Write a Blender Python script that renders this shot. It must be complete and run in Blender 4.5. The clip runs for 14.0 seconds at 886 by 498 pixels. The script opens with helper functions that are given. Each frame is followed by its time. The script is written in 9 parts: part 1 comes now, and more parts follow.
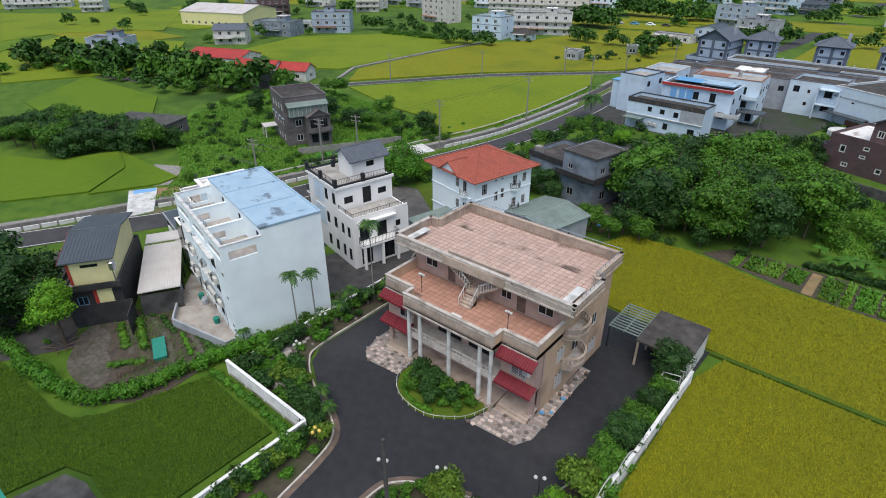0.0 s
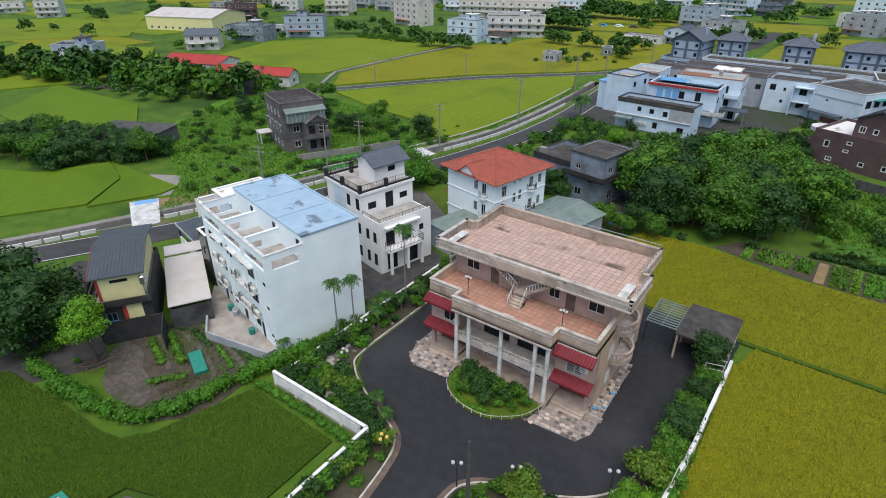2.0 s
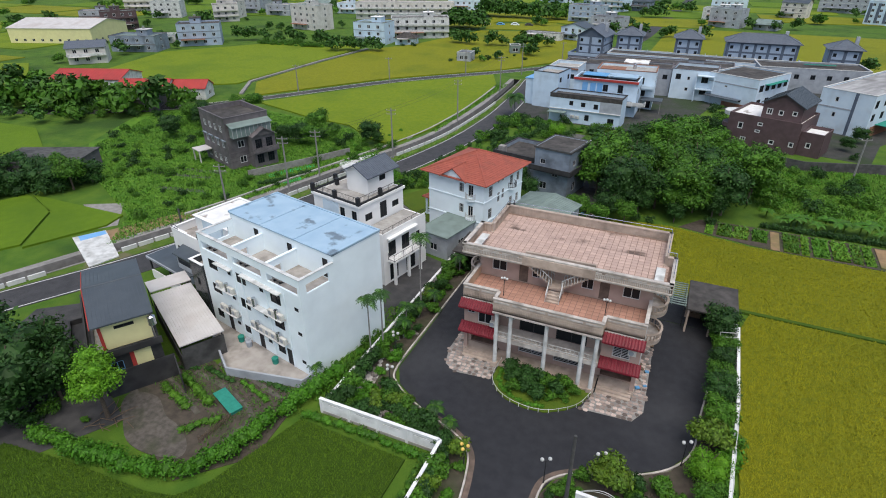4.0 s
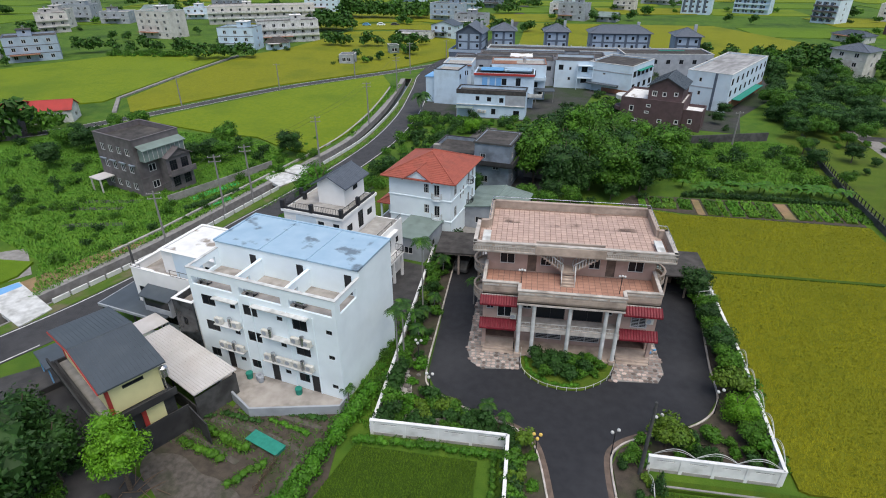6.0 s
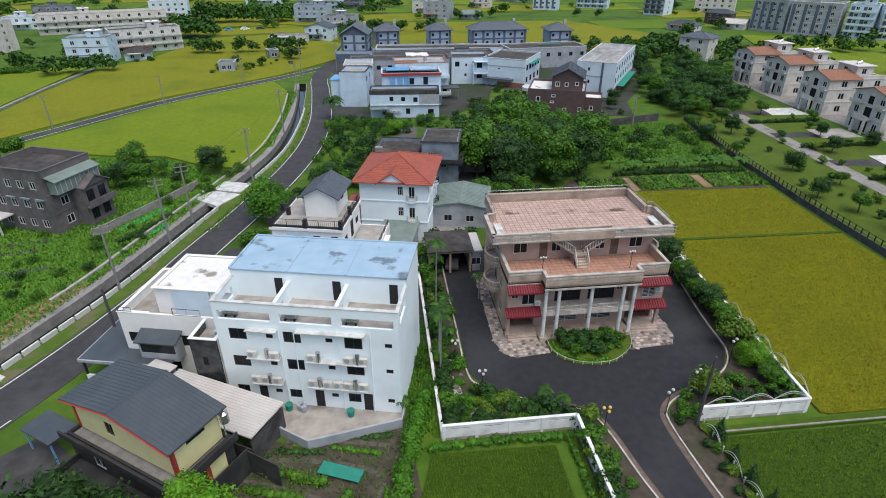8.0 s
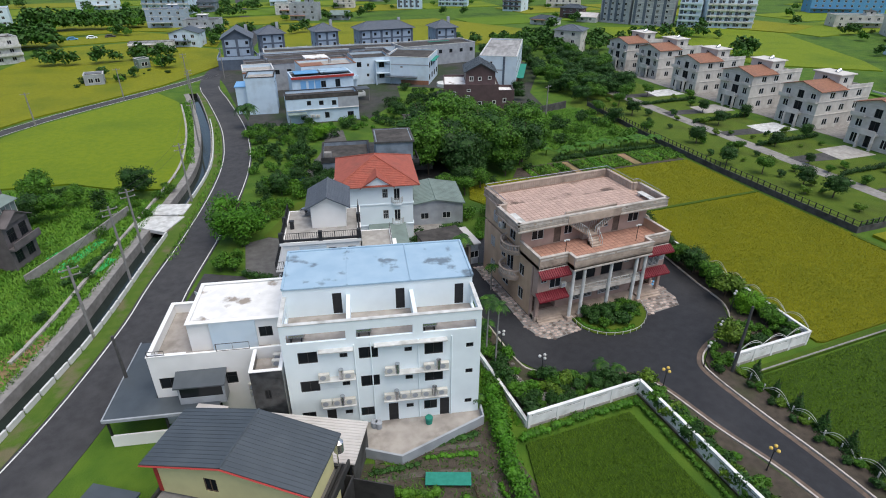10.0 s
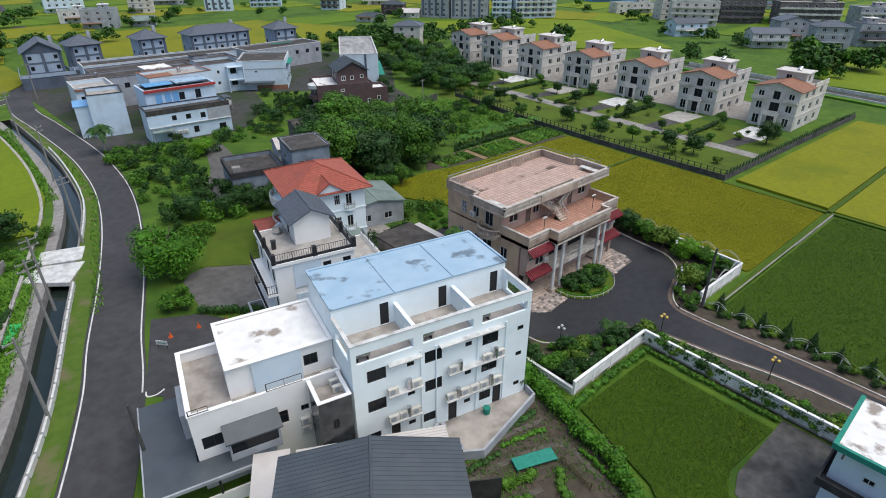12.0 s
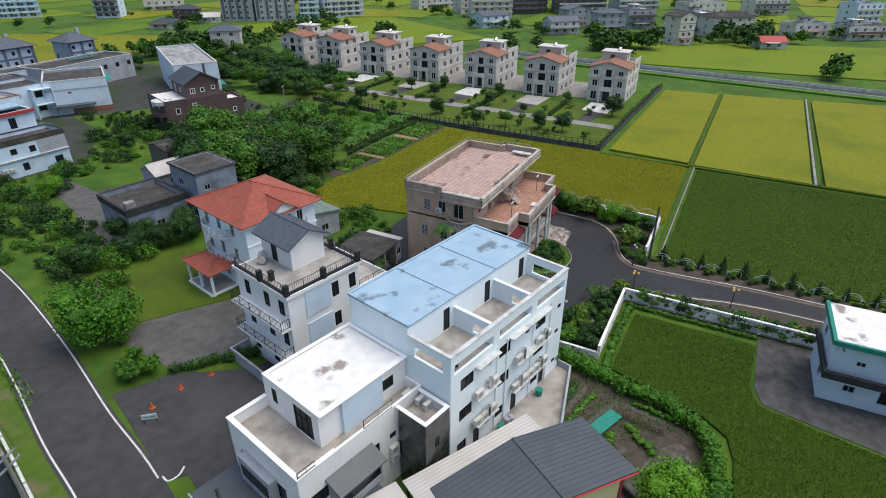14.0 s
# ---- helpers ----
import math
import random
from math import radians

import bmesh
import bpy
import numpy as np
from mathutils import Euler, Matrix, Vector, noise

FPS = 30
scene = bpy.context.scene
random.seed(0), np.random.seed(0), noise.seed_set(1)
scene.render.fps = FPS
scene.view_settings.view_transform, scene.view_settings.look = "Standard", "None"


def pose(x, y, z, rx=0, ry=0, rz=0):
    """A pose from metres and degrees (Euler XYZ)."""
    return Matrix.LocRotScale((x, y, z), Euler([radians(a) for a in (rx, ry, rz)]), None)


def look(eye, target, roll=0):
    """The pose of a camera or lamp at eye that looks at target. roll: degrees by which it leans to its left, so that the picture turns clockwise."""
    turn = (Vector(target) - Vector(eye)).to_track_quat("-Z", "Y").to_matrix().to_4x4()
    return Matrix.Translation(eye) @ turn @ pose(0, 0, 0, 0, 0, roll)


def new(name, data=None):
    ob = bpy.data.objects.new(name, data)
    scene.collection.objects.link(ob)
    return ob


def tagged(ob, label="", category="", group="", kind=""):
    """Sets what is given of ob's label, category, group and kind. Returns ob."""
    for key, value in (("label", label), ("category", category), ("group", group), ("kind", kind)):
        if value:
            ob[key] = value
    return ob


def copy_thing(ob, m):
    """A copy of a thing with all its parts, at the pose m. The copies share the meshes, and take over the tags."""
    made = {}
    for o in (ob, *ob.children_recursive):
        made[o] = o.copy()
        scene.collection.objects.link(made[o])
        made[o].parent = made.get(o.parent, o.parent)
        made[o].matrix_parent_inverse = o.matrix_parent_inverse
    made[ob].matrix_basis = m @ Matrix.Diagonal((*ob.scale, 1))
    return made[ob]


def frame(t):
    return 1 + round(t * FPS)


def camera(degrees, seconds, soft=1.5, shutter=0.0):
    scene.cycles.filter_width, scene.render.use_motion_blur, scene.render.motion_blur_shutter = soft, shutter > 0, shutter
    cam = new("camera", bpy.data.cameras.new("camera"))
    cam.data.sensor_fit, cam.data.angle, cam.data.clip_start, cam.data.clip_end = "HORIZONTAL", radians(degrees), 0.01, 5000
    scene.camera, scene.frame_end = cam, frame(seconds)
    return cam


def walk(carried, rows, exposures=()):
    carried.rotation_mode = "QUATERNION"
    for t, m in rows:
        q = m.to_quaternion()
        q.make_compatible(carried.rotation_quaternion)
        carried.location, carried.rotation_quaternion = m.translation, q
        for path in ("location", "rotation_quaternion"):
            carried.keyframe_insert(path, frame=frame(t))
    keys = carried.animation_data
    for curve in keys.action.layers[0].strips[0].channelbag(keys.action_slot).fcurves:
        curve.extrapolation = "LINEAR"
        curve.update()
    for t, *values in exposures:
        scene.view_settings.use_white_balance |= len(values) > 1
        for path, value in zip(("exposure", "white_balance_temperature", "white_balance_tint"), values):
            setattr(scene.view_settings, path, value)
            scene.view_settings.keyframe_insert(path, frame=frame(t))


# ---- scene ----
cam = camera(76.8, 14.0, soft=1.0)
METRES, EYE, TILT, LEAN, TURN = 100.0, 35.55, -28.9, 0.0, 40.0
ROWS = [
    (0.0, 0.0, 0.0, 0.0, 0.0, 0.0, -0.0),
    (0.5, -0.0101, -0.0013, -0.0002, -0.16, 0.07, 0.05),
    (1.0, -0.0266, -0.0023, -0.0002, -0.7, 0.12, 0.32),
    (1.5, -0.0482, -0.0026, 0.0003, -1.8, 0.18, 0.91),
    (2.0, -0.0742, -0.0021, 0.0019, -3.59, 0.17, 1.89),
    (2.5, -0.1028, -0.0005, 0.0047, -5.71, 0.09, 3.06),
    (5.0, -0.2619, 0.0349, 0.0301, -20.76, -1.75, 11.18),
    (5.5, -0.294, 0.0481, 0.0379, -24.38, -2.52, 12.94),
    (6.0, -0.3251, 0.0632, 0.0466, -27.99, -3.39, 14.68),
    (6.5, -0.3564, 0.0807, 0.0567, -31.71, -4.37, 16.26),
    (7.0, -0.3865, 0.1001, 0.0675, -35.38, -5.45, 17.77),
    (7.5, -0.4151, 0.1214, 0.0795, -39.03, -6.62, 19.26),
    (8.0, -0.4429, 0.1455, 0.0919, -42.73, -7.85, 20.56),
    (10.5, -0.5565, 0.2951, 0.1686, -62.99, -15.94, 26.03),
    (11.0, -0.5722, 0.3294, 0.1864, -68.12, -18.27, 26.95),
    (11.5, -0.584, 0.3655, 0.2046, -74.0, -21.0, 27.82),
    (12.0, -0.5921, 0.4028, 0.2238, -79.99, -23.85, 28.43),
    (12.5, -0.596, 0.4417, 0.2433, -86.02, -26.74, 28.75),
    (13.0, -0.5958, 0.4806, 0.264, -92.02, -29.66, 28.86),
    (13.5, -0.5911, 0.5204, 0.2851, -98.01, -32.54, 28.64),
    (14.0, -0.5818, 0.5605, 0.3067, -103.99, -35.4, 28.14),
]
walk(cam, [(t, pose(0, 0, EYE, TILT, LEAN, TURN) @ pose(METRES * x, METRES * y, METRES * z, 90 + pitch, roll, yaw)) for t, x, y, z, yaw, pitch, roll in ROWS])

# ---- light: overcast midday sky, one wide soft sun ----
world = bpy.data.worlds.new("sky_world")
scene.world = world
world.use_nodes = True
wt = world.node_tree
sky = wt.nodes.new("ShaderNodeTexSky")
sky.sky_type, sky.sun_disc = "NISHITA", False
sky.sun_elevation, sky.sun_rotation = radians(68), radians(151)
sky.dust_density, sky.air_density, sky.ozone_density = 3.0, 1.0, 1.0
wt.nodes["Background"].inputs[1].default_value = 0.185
wt.links.new(sky.outputs[0], wt.nodes["Background"].inputs[0])
sun = new("sun", bpy.data.lights.new("sun", "SUN"))
sun.data.energy, sun.data.angle, sun.data.color = 2.25, radians(62), (1.0, 0.97, 0.88)
sun.matrix_basis = look((9, -16, 46), (0, 0, 0))
scene.view_settings.exposure = -0.15


# ---- materials ----
def mat(name, c1, c2=None, scale=3.0, rough=0.8, bump=0.2, bscale=None, stain=None, sscale=0.25, samount=0.5, metal=0.0,
        island=0.0, obj=0.0, spec=0.3, detail=6.0, sharp=(0.35, 0.65), stretch=None, sthr=(0.5, 0.72)):
    m = bpy.data.materials.new(name)
    m.use_nodes = True
    nt = m.node_tree
    N, Lk = nt.nodes, nt.links
    b = N["Principled BSDF"]
    b.inputs["Roughness"].default_value, b.inputs["Metallic"].default_value = rough, metal
    b.inputs["Specular IOR Level"].default_value = spec
    tc = N.new("ShaderNodeTexCoord")
    src = tc.outputs["Object"]
    if stretch:
        mp = N.new("ShaderNodeMapping")
        mp.inputs["Scale"].default_value = stretch
        Lk.new(src, mp.inputs[0])
        src = mp.outputs[0]
    n1 = N.new("ShaderNodeTexNoise")
    n1.inputs["Scale"].default_value, n1.inputs["Detail"].default_value = scale, detail
    Lk.new(src, n1.inputs["Vector"])
    r1 = N.new("ShaderNodeMapRange")
    r1.inputs[1].default_value, r1.inputs[2].default_value = sharp
    Lk.new(n1.outputs[0], r1.inputs[0])
    c2 = c2 or tuple(0.8 * v for v in c1)
    mix = N.new("ShaderNodeMix")
    mix.data_type = "RGBA"
    mix.inputs[6].default_value, mix.inputs[7].default_value = (*c1, 1), (*c2, 1)
    Lk.new(r1.outputs[0], mix.inputs[0])
    col = mix.outputs[2]
    if stain:
        n2 = N.new("ShaderNodeTexNoise")
        n2.inputs["Scale"].default_value, n2.inputs["Detail"].default_value = sscale, 5.0
        Lk.new(tc.outputs["Object"], n2.inputs["Vector"])
        r2 = N.new("ShaderNodeMapRange")
        r2.inputs[1].default_value, r2.inputs[2].default_value, r2.inputs[4].default_value = *sthr, samount
        Lk.new(n2.outputs[0], r2.inputs[0])
        mx = N.new("ShaderNodeMix")
        mx.data_type = "RGBA"
        mx.inputs[7].default_value = (*stain, 1)
        Lk.new(r2.outputs[0], mx.inputs[0])
        Lk.new(col, mx.inputs[6])
        col = mx.outputs[2]
    for amount, node, out in ((island, "ShaderNodeNewGeometry", "Random Per Island"), (obj, "ShaderNodeObjectInfo", "Random")):
        if amount:
            g = N.new(node)
            r3 = N.new("ShaderNodeMapRange")
            r3.inputs[3].default_value, r3.inputs[4].default_value = 1 - amount, 1 + amount
            Lk.new(g.outputs[out], r3.inputs[0])
            hs = N.new("ShaderNodeHueSaturation")
            Lk.new(r3.outputs[0], hs.inputs["Value"])
            Lk.new(col, hs.inputs["Color"])
            col = hs.outputs[0]
    Lk.new(col, b.inputs["Base Color"])
    if bump:
        nb = N.new("ShaderNodeTexNoise")
        nb.inputs["Scale"].default_value, nb.inputs["Detail"].default_value = bscale or scale * 3, 6.0
        Lk.new(src, nb.inputs["Vector"])
        bp = N.new("ShaderNodeBump")
        bp.inputs["Strength"].default_value, bp.inputs["Distance"].default_value = bump, 0.1
        Lk.new(nb.outputs[0], bp.inputs["Height"])
        Lk.new(bp.outputs[0], b.inputs["Normal"])
    return m


ASPHALT = mat("asphalt", (0.02, 0.021, 0.0245), (0.029, 0.03, 0.0345), 1.2, 0.6, 0.2, 40, (0.052, 0.053, 0.057), 0.12, 0.55, sthr=(0.52, 0.72))
ROADTAR = mat("road_tar", (0.04, 0.04, 0.043), (0.058, 0.058, 0.061), 0.9, 0.75, 0.25, 40, (0.085, 0.084, 0.084), 0.14, 0.6)
OLDTAR = mat("old_tar", (0.042, 0.042, 0.044), (0.068, 0.067, 0.068), 0.8, 0.85, 0.25, 30, (0.105, 0.1, 0.095), 0.2, 0.6)
CONCRETE = mat("concrete", (0.30, 0.29, 0.275), (0.22, 0.21, 0.2), 1.5, 0.9, 0.2, 20, (0.12, 0.115, 0.1), 0.3, 0.6)
PALECON = mat("pale_concrete", (0.42, 0.405, 0.38), (0.32, 0.305, 0.285), 1.3, 0.9, 0.15, 20, (0.2, 0.19, 0.17), 0.35, 0.6)
DARKCON = mat("dark_concrete", (0.1, 0.1, 0.098), (0.06, 0.06, 0.06), 1.2, 0.9, 0.2, 20, (0.025, 0.025, 0.025), 0.4, 0.8)
WHITE = mat("white_paint", (0.83, 0.92, 0.96), (0.79, 0.88, 0.92), 0.7, 0.7, 0.06, 12, (0.64, 0.72, 0.76), 0.22, 0.4)
NEUTRAL = mat("neutral_white_paint", (0.87, 0.87, 0.86), (0.82, 0.82, 0.81), 0.7, 0.7, 0.06, 12, (0.66, 0.65, 0.63), 0.22, 0.4)
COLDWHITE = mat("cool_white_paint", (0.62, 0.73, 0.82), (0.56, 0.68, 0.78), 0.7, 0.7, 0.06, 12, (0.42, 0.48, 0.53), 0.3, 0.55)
WALLWHITE = mat("garden_wall_white", (0.8, 0.81, 0.81), (0.7, 0.71, 0.71), 1.0, 0.8, 0.08, 15, (0.4, 0.4, 0.38), 0.9, 0.5)
WEATHERWHITE = mat("weathered_white", (0.66, 0.67, 0.66), (0.5, 0.51, 0.5), 1.2, 0.8, 0.1, 15, (0.22, 0.22, 0.2), 0.8, 0.65)
BLUEROOF = mat("blue_roof_paint", (0.3, 0.44, 0.57), (0.36, 0.5, 0.62), 0.5, 0.5, 0.05, 8, (0.1, 0.13, 0.16), 0.55, 0.8, sthr=(0.59, 0.68))
WHITEROOF = mat("flaking_white_roof", (0.8, 0.8, 0.79), (0.7, 0.7, 0.69), 1.2, 0.8, 0.1, 10, (0.25, 0.21, 0.17), 0.4, 0.9, sthr=(0.56, 0.62))
SCREED = mat("terrace_screed", (0.4, 0.37, 0.34), (0.3, 0.275, 0.25), 1.0, 0.9, 0.15, 15, (0.17, 0.15, 0.13), 0.5, 0.6)
PINK = mat("pink_wall_tile", (0.44, 0.325, 0.28), (0.38, 0.28, 0.24), 1.0, 0.65, 0.1, 25, (0.27, 0.195, 0.16), 0.3, 0.55)
OCHRE = mat("ochre_render", (0.56, 0.41, 0.29), (0.48, 0.345, 0.24), 1.0, 0.75, 0.1, 25, (0.22, 0.15, 0.105), 0.3, 0.6, stretch=(1, 1, 0.35))
CREAM = mat("cream_concrete", (0.5, 0.41, 0.345), (0.4, 0.325, 0.27), 1.3, 0.8, 0.15, 20, (0.17, 0.14, 0.115), 0.6, 0.6)
COPING = mat("pale_coping", (0.56, 0.52, 0.48), (0.42, 0.385, 0.35), 1.5, 0.8, 0.1, 20, (0.2, 0.175, 0.15), 0.7, 0.65)
GROUT = mat("tile_grout", (0.27, 0.18, 0.14), (0.18, 0.12, 0.1), 2.0, 0.9, 0.2, 20)
TERRACOTTA = mat("terracotta_tile", (0.45, 0.25, 0.185), (0.38, 0.21, 0.155), 2.0, 0.75, 0.1, 20, (0.15, 0.09, 0.07), 0.4, 0.8, obj=0.1, island=0.05, sthr=(0.54, 0.68))
PALETILE = mat("faded_pink_tile", (0.54, 0.395, 0.335), (0.45, 0.325, 0.275), 2.0, 0.8, 0.1, 20, (0.1, 0.072, 0.058), 0.34, 0.9, obj=0.1, island=0.08, sthr=(0.53, 0.63))
REDTILE = mat("dark_red_glaze", (0.2, 0.017, 0.03), (0.15, 0.012, 0.022), 2.5, 0.45, 0.1, 15, (0.08, 0.01, 0.015), 0.8, 0.5)
ORANGE = mat("orange_roof_tile", (0.37, 0.1, 0.068), (0.3, 0.082, 0.056), 2.0, 0.6, 0.1, 12, (0.2, 0.075, 0.055), 0.6, 0.6, island=0.1)
REDROOF = mat("red_sheet_roof", (0.42, 0.05, 0.042), (0.35, 0.045, 0.037), 0.5, 0.5, 0.05, 8, (0.25, 0.055, 0.045), 0.15, 0.5)
GREYMETAL = mat("dark_metal_roof", (0.068, 0.083, 0.098), (0.055, 0.068, 0.08), 0.8, 0.45, 0.04, 8, (0.1, 0.115, 0.125), 0.25, 0.5, spec=0.5)
SLATE = mat("slate_blue_tile", (0.12, 0.14, 0.17), (0.09, 0.105, 0.13), 2.0, 0.5, 0.1, 12, island=0.12)
PALEMETAL = mat("pale_sheet_roof", (0.57, 0.55, 0.54), (0.5, 0.48, 0.465), 0.6, 0.6, 0.05, 8, (0.36, 0.28, 0.24), 0.2, 0.5)
GREENROOF = mat("grey_green_roof", (0.2, 0.26, 0.24), (0.16, 0.21, 0.195), 0.6, 0.7, 0.08, 10, (0.1, 0.12, 0.11), 0.3, 0.6)
MOULD = mat("mouldy_roof", (0.075, 0.07, 0.066), (0.042, 0.039, 0.037), 1.0, 0.9, 0.2, 12, (0.16, 0.148, 0.135), 0.3, 0.6)
YELLOWWALL = mat("pale_yellow_cladding", (0.72, 0.68, 0.36), (0.66, 0.62, 0.33), 0.8, 0.6, 0.05, 10)
BLACKWALL = mat("black_stained_wall", (0.03, 0.03, 0.032), (0.055, 0.055, 0.056), 1.2, 0.8, 0.15, 15, (0.014, 0.014, 0.015), 0.6, 0.7)
BLACKTILE = mat("black_marble_cladding", (0.018, 0.02, 0.023), (0.06, 0.066, 0.072), 1.1, 0.2, 0.03, 10, spec=0.6)
GREYWALL = mat("blue_grey_wall", (0.25, 0.3, 0.36), (0.19, 0.23, 0.28), 0.9, 0.8, 0.1, 12, (0.06, 0.065, 0.07), 0.35, 0.65)
PALEGREY = mat("pale_grey_wall", (0.38, 0.41, 0.45), (0.31, 0.335, 0.37), 0.8, 0.8, 0.08, 12, (0.17, 0.18, 0.19), 0.35, 0.55)
BROWNWALL = mat("purple_brown_tile", (0.115, 0.075, 0.078), (0.09, 0.06, 0.062), 1.2, 0.6, 0.08, 15, (0.06, 0.042, 0.042), 0.4, 0.5)
DARKHOUSE = mat("weathered_grey_tile", (0.16, 0.145, 0.15), (0.12, 0.108, 0.112), 1.2, 0.7, 0.1, 15, (0.06, 0.055, 0.056), 0.4, 0.6)
BEIGE = mat("beige_villa_stone", (0.63, 0.61, 0.58), (0.54, 0.52, 0.49), 0.9, 0.8, 0.1, 15, (0.28, 0.25, 0.225), 0.35, 0.5)
SKYBLUE = mat("sky_blue_panel", (0.16, 0.38, 0.68), (0.2, 0.42, 0.7), 1.0, 0.5, 0.02)
CANVAS = mat("sun_bleached_tarpaulin", (0.1, 0.3, 0.55), (0.14, 0.36, 0.62), 2.0, 0.5, 0.2)
GREENNET = mat("green_shade_net", (0.02, 0.2, 0.15), (0.03, 0.25, 0.19), 3.0, 0.8, 0.1)
TURF = mat("green_matting", (0.03, 0.38, 0.1), (0.04, 0.45, 0.13), 3.0, 0.8, 0.1)
GLASS = mat("dark_window_glass", (0.014, 0.017, 0.02), (0.02, 0.024, 0.028), 0.5, 0.12, 0.0, spec=0.2)
SILVER = mat("silver_frame", (0.55, 0.56, 0.57), (0.48, 0.49, 0.5), 5, 0.4, 0.0)
STEEL = mat("stainless_steel", (0.62, 0.63, 0.65), (0.55, 0.56, 0.58), 3, 0.25, 0.03, metal=0.9)
DARKMETAL = mat("dark_painted_metal", (0.022, 0.023, 0.026), (0.03, 0.031, 0.034), 4, 0.5, 0.0)
PLASTIC = mat("off_white_plastic", (0.66, 0.65, 0.6), (0.58, 0.57, 0.52), 2, 0.5, 0.0, stain=(0.4, 0.38, 0.33), sscale=1.0)
WOOD = mat("weathered_wood", (0.17, 0.12, 0.08), (0.11, 0.08, 0.055), 4, 0.85, 0.2)
BARK = mat("bark", (0.13, 0.1, 0.075), (0.08, 0.062, 0.048), 6, 0.9, 0.4)
POLECON = mat("pole_concrete", (0.26, 0.255, 0.245), (0.2, 0.195, 0.19), 3, 0.9, 0.1)
LINE = mat("road_line_white", (0.7, 0.7, 0.68), (0.55, 0.55, 0.53), 3, 0.7, 0.05, stain=(0.25, 0.25, 0.24), sscale=0.9)
WATER = mat("canal_water", (0.012, 0.02, 0.017), (0.018, 0.028, 0.024), 1.0, 0.06, 0.05, 6, spec=0.5)
TRODDEN = mat("trodden_earth", (0.125, 0.112, 0.096), (0.07, 0.063, 0.054), 2.2, 0.95, 0.6, 12, (0.05, 0.055, 0.03), 0.5, 0.85)
STONEMIX = mat("flagstone", (0.33, 0.265, 0.23), (0.22, 0.175, 0.155), 3, 0.75, 0.15, obj=0.7, island=0.3)
ROCK = mat("rock", (0.2, 0.185, 0.17), (0.11, 0.1, 0.095), 2, 0.9, 0.6)
SOIL = mat("tilled_soil", (0.085, 0.07, 0.055), (0.055, 0.046, 0.036), 1.6, 0.95, 0.5, 12, (0.04, 0.06, 0.018), 0.3, 0.7)
SANDSOIL = mat("bare_ochre_earth", (0.3, 0.2, 0.11), (0.22, 0.15, 0.085), 1.0, 0.95, 0.3, 12, (0.08, 0.12, 0.025), 0.3, 0.7)
GROUNDGREEN = mat("rough_grass", (0.048, 0.115, 0.009), (0.085, 0.155, 0.013), 0.35, 0.95, 0.8, 6, (0.02, 0.055, 0.008), 0.06, 0.8, detail=10)
MEADOW = mat("wild_meadow", (0.062, 0.165, 0.011), (0.1, 0.21, 0.015), 0.5, 0.95, 0.9, 5, (0.018, 0.06, 0.007), 0.1, 0.7, detail=10)
LAWN = mat("lawn", (0.066, 0.115, 0.008), (0.085, 0.13, 0.01), 0.5, 0.95, 0.5, 25, (0.055, 0.07, 0.012), 0.15, 0.6)
YRICE = mat("ripening_rice", (0.2, 0.21, 0.003), (0.155, 0.175, 0.004), 1.4, 0.9, 0.7, 14, (0.09, 0.13, 0.003), 0.06, 0.7, detail=12)
YRICEB = mat("ripe_rice_blades", (0.24, 0.24, 0.004), (0.205, 0.215, 0.004), 0.2, 0.85, 0, island=0.06, stain=(0.1, 0.14, 0.004), sscale=0.06, samount=0.7)
GRICE = mat("green_rice", (0.044, 0.092, 0.003), (0.06, 0.105, 0.004), 1.4, 0.9, 0.7, 14, (0.028, 0.072, 0.003), 0.08, 0.7, detail=12)
GRICEB = mat("green_rice_blades", (0.066, 0.134, 0.004), (0.082, 0.15, 0.005), 0.2, 0.85, 0, island=0.08, stain=(0.035, 0.082, 0.004), sscale=0.1, samount=0.6)
LGRICE = mat("pale_green_rice", (0.16, 0.215, 0.004), (0.125, 0.19, 0.004), 1.0, 0.9, 0.7, 14, (0.07, 0.135, 0.004), 0.05, 0.7, detail=12)

YBASE = mat("rice_stalk_base", (0.165, 0.172, 0.004), (0.128, 0.145, 0.004), 1.4, 0.95, 0.7, 14)
GBASE = mat("wet_stalk_base", (0.04, 0.084, 0.003), (0.031, 0.068, 0.003), 1.4, 0.95, 0.7, 14)
MIDRICE = mat("mid_green_rice", (0.105, 0.185, 0.004), (0.09, 0.165, 0.004), 1.0, 0.9, 0.7, 14, (0.055, 0.115, 0.004), 0.05, 0.7, detail=12)
GRAVELTAR = mat("gravelled_asphalt", (0.13, 0.128, 0.124), (0.09, 0.088, 0.086), 1.0, 0.9, 0.3, 30, (0.06, 0.06, 0.056), 0.2, 0.6)
YARD = mat("village_yard", (0.04, 0.043, 0.04), (0.062, 0.062, 0.058), 0.5, 0.9, 0.25, 20, (0.03, 0.05, 0.018), 0.08, 0.9, sthr=(0.46, 0.56))


def leafmat(name, c1, c2, island=0.35):
    m = mat(name, c1, c2, 0.6, 0.6, 0, island=island, obj=0.16, spec=0.25)
    return m


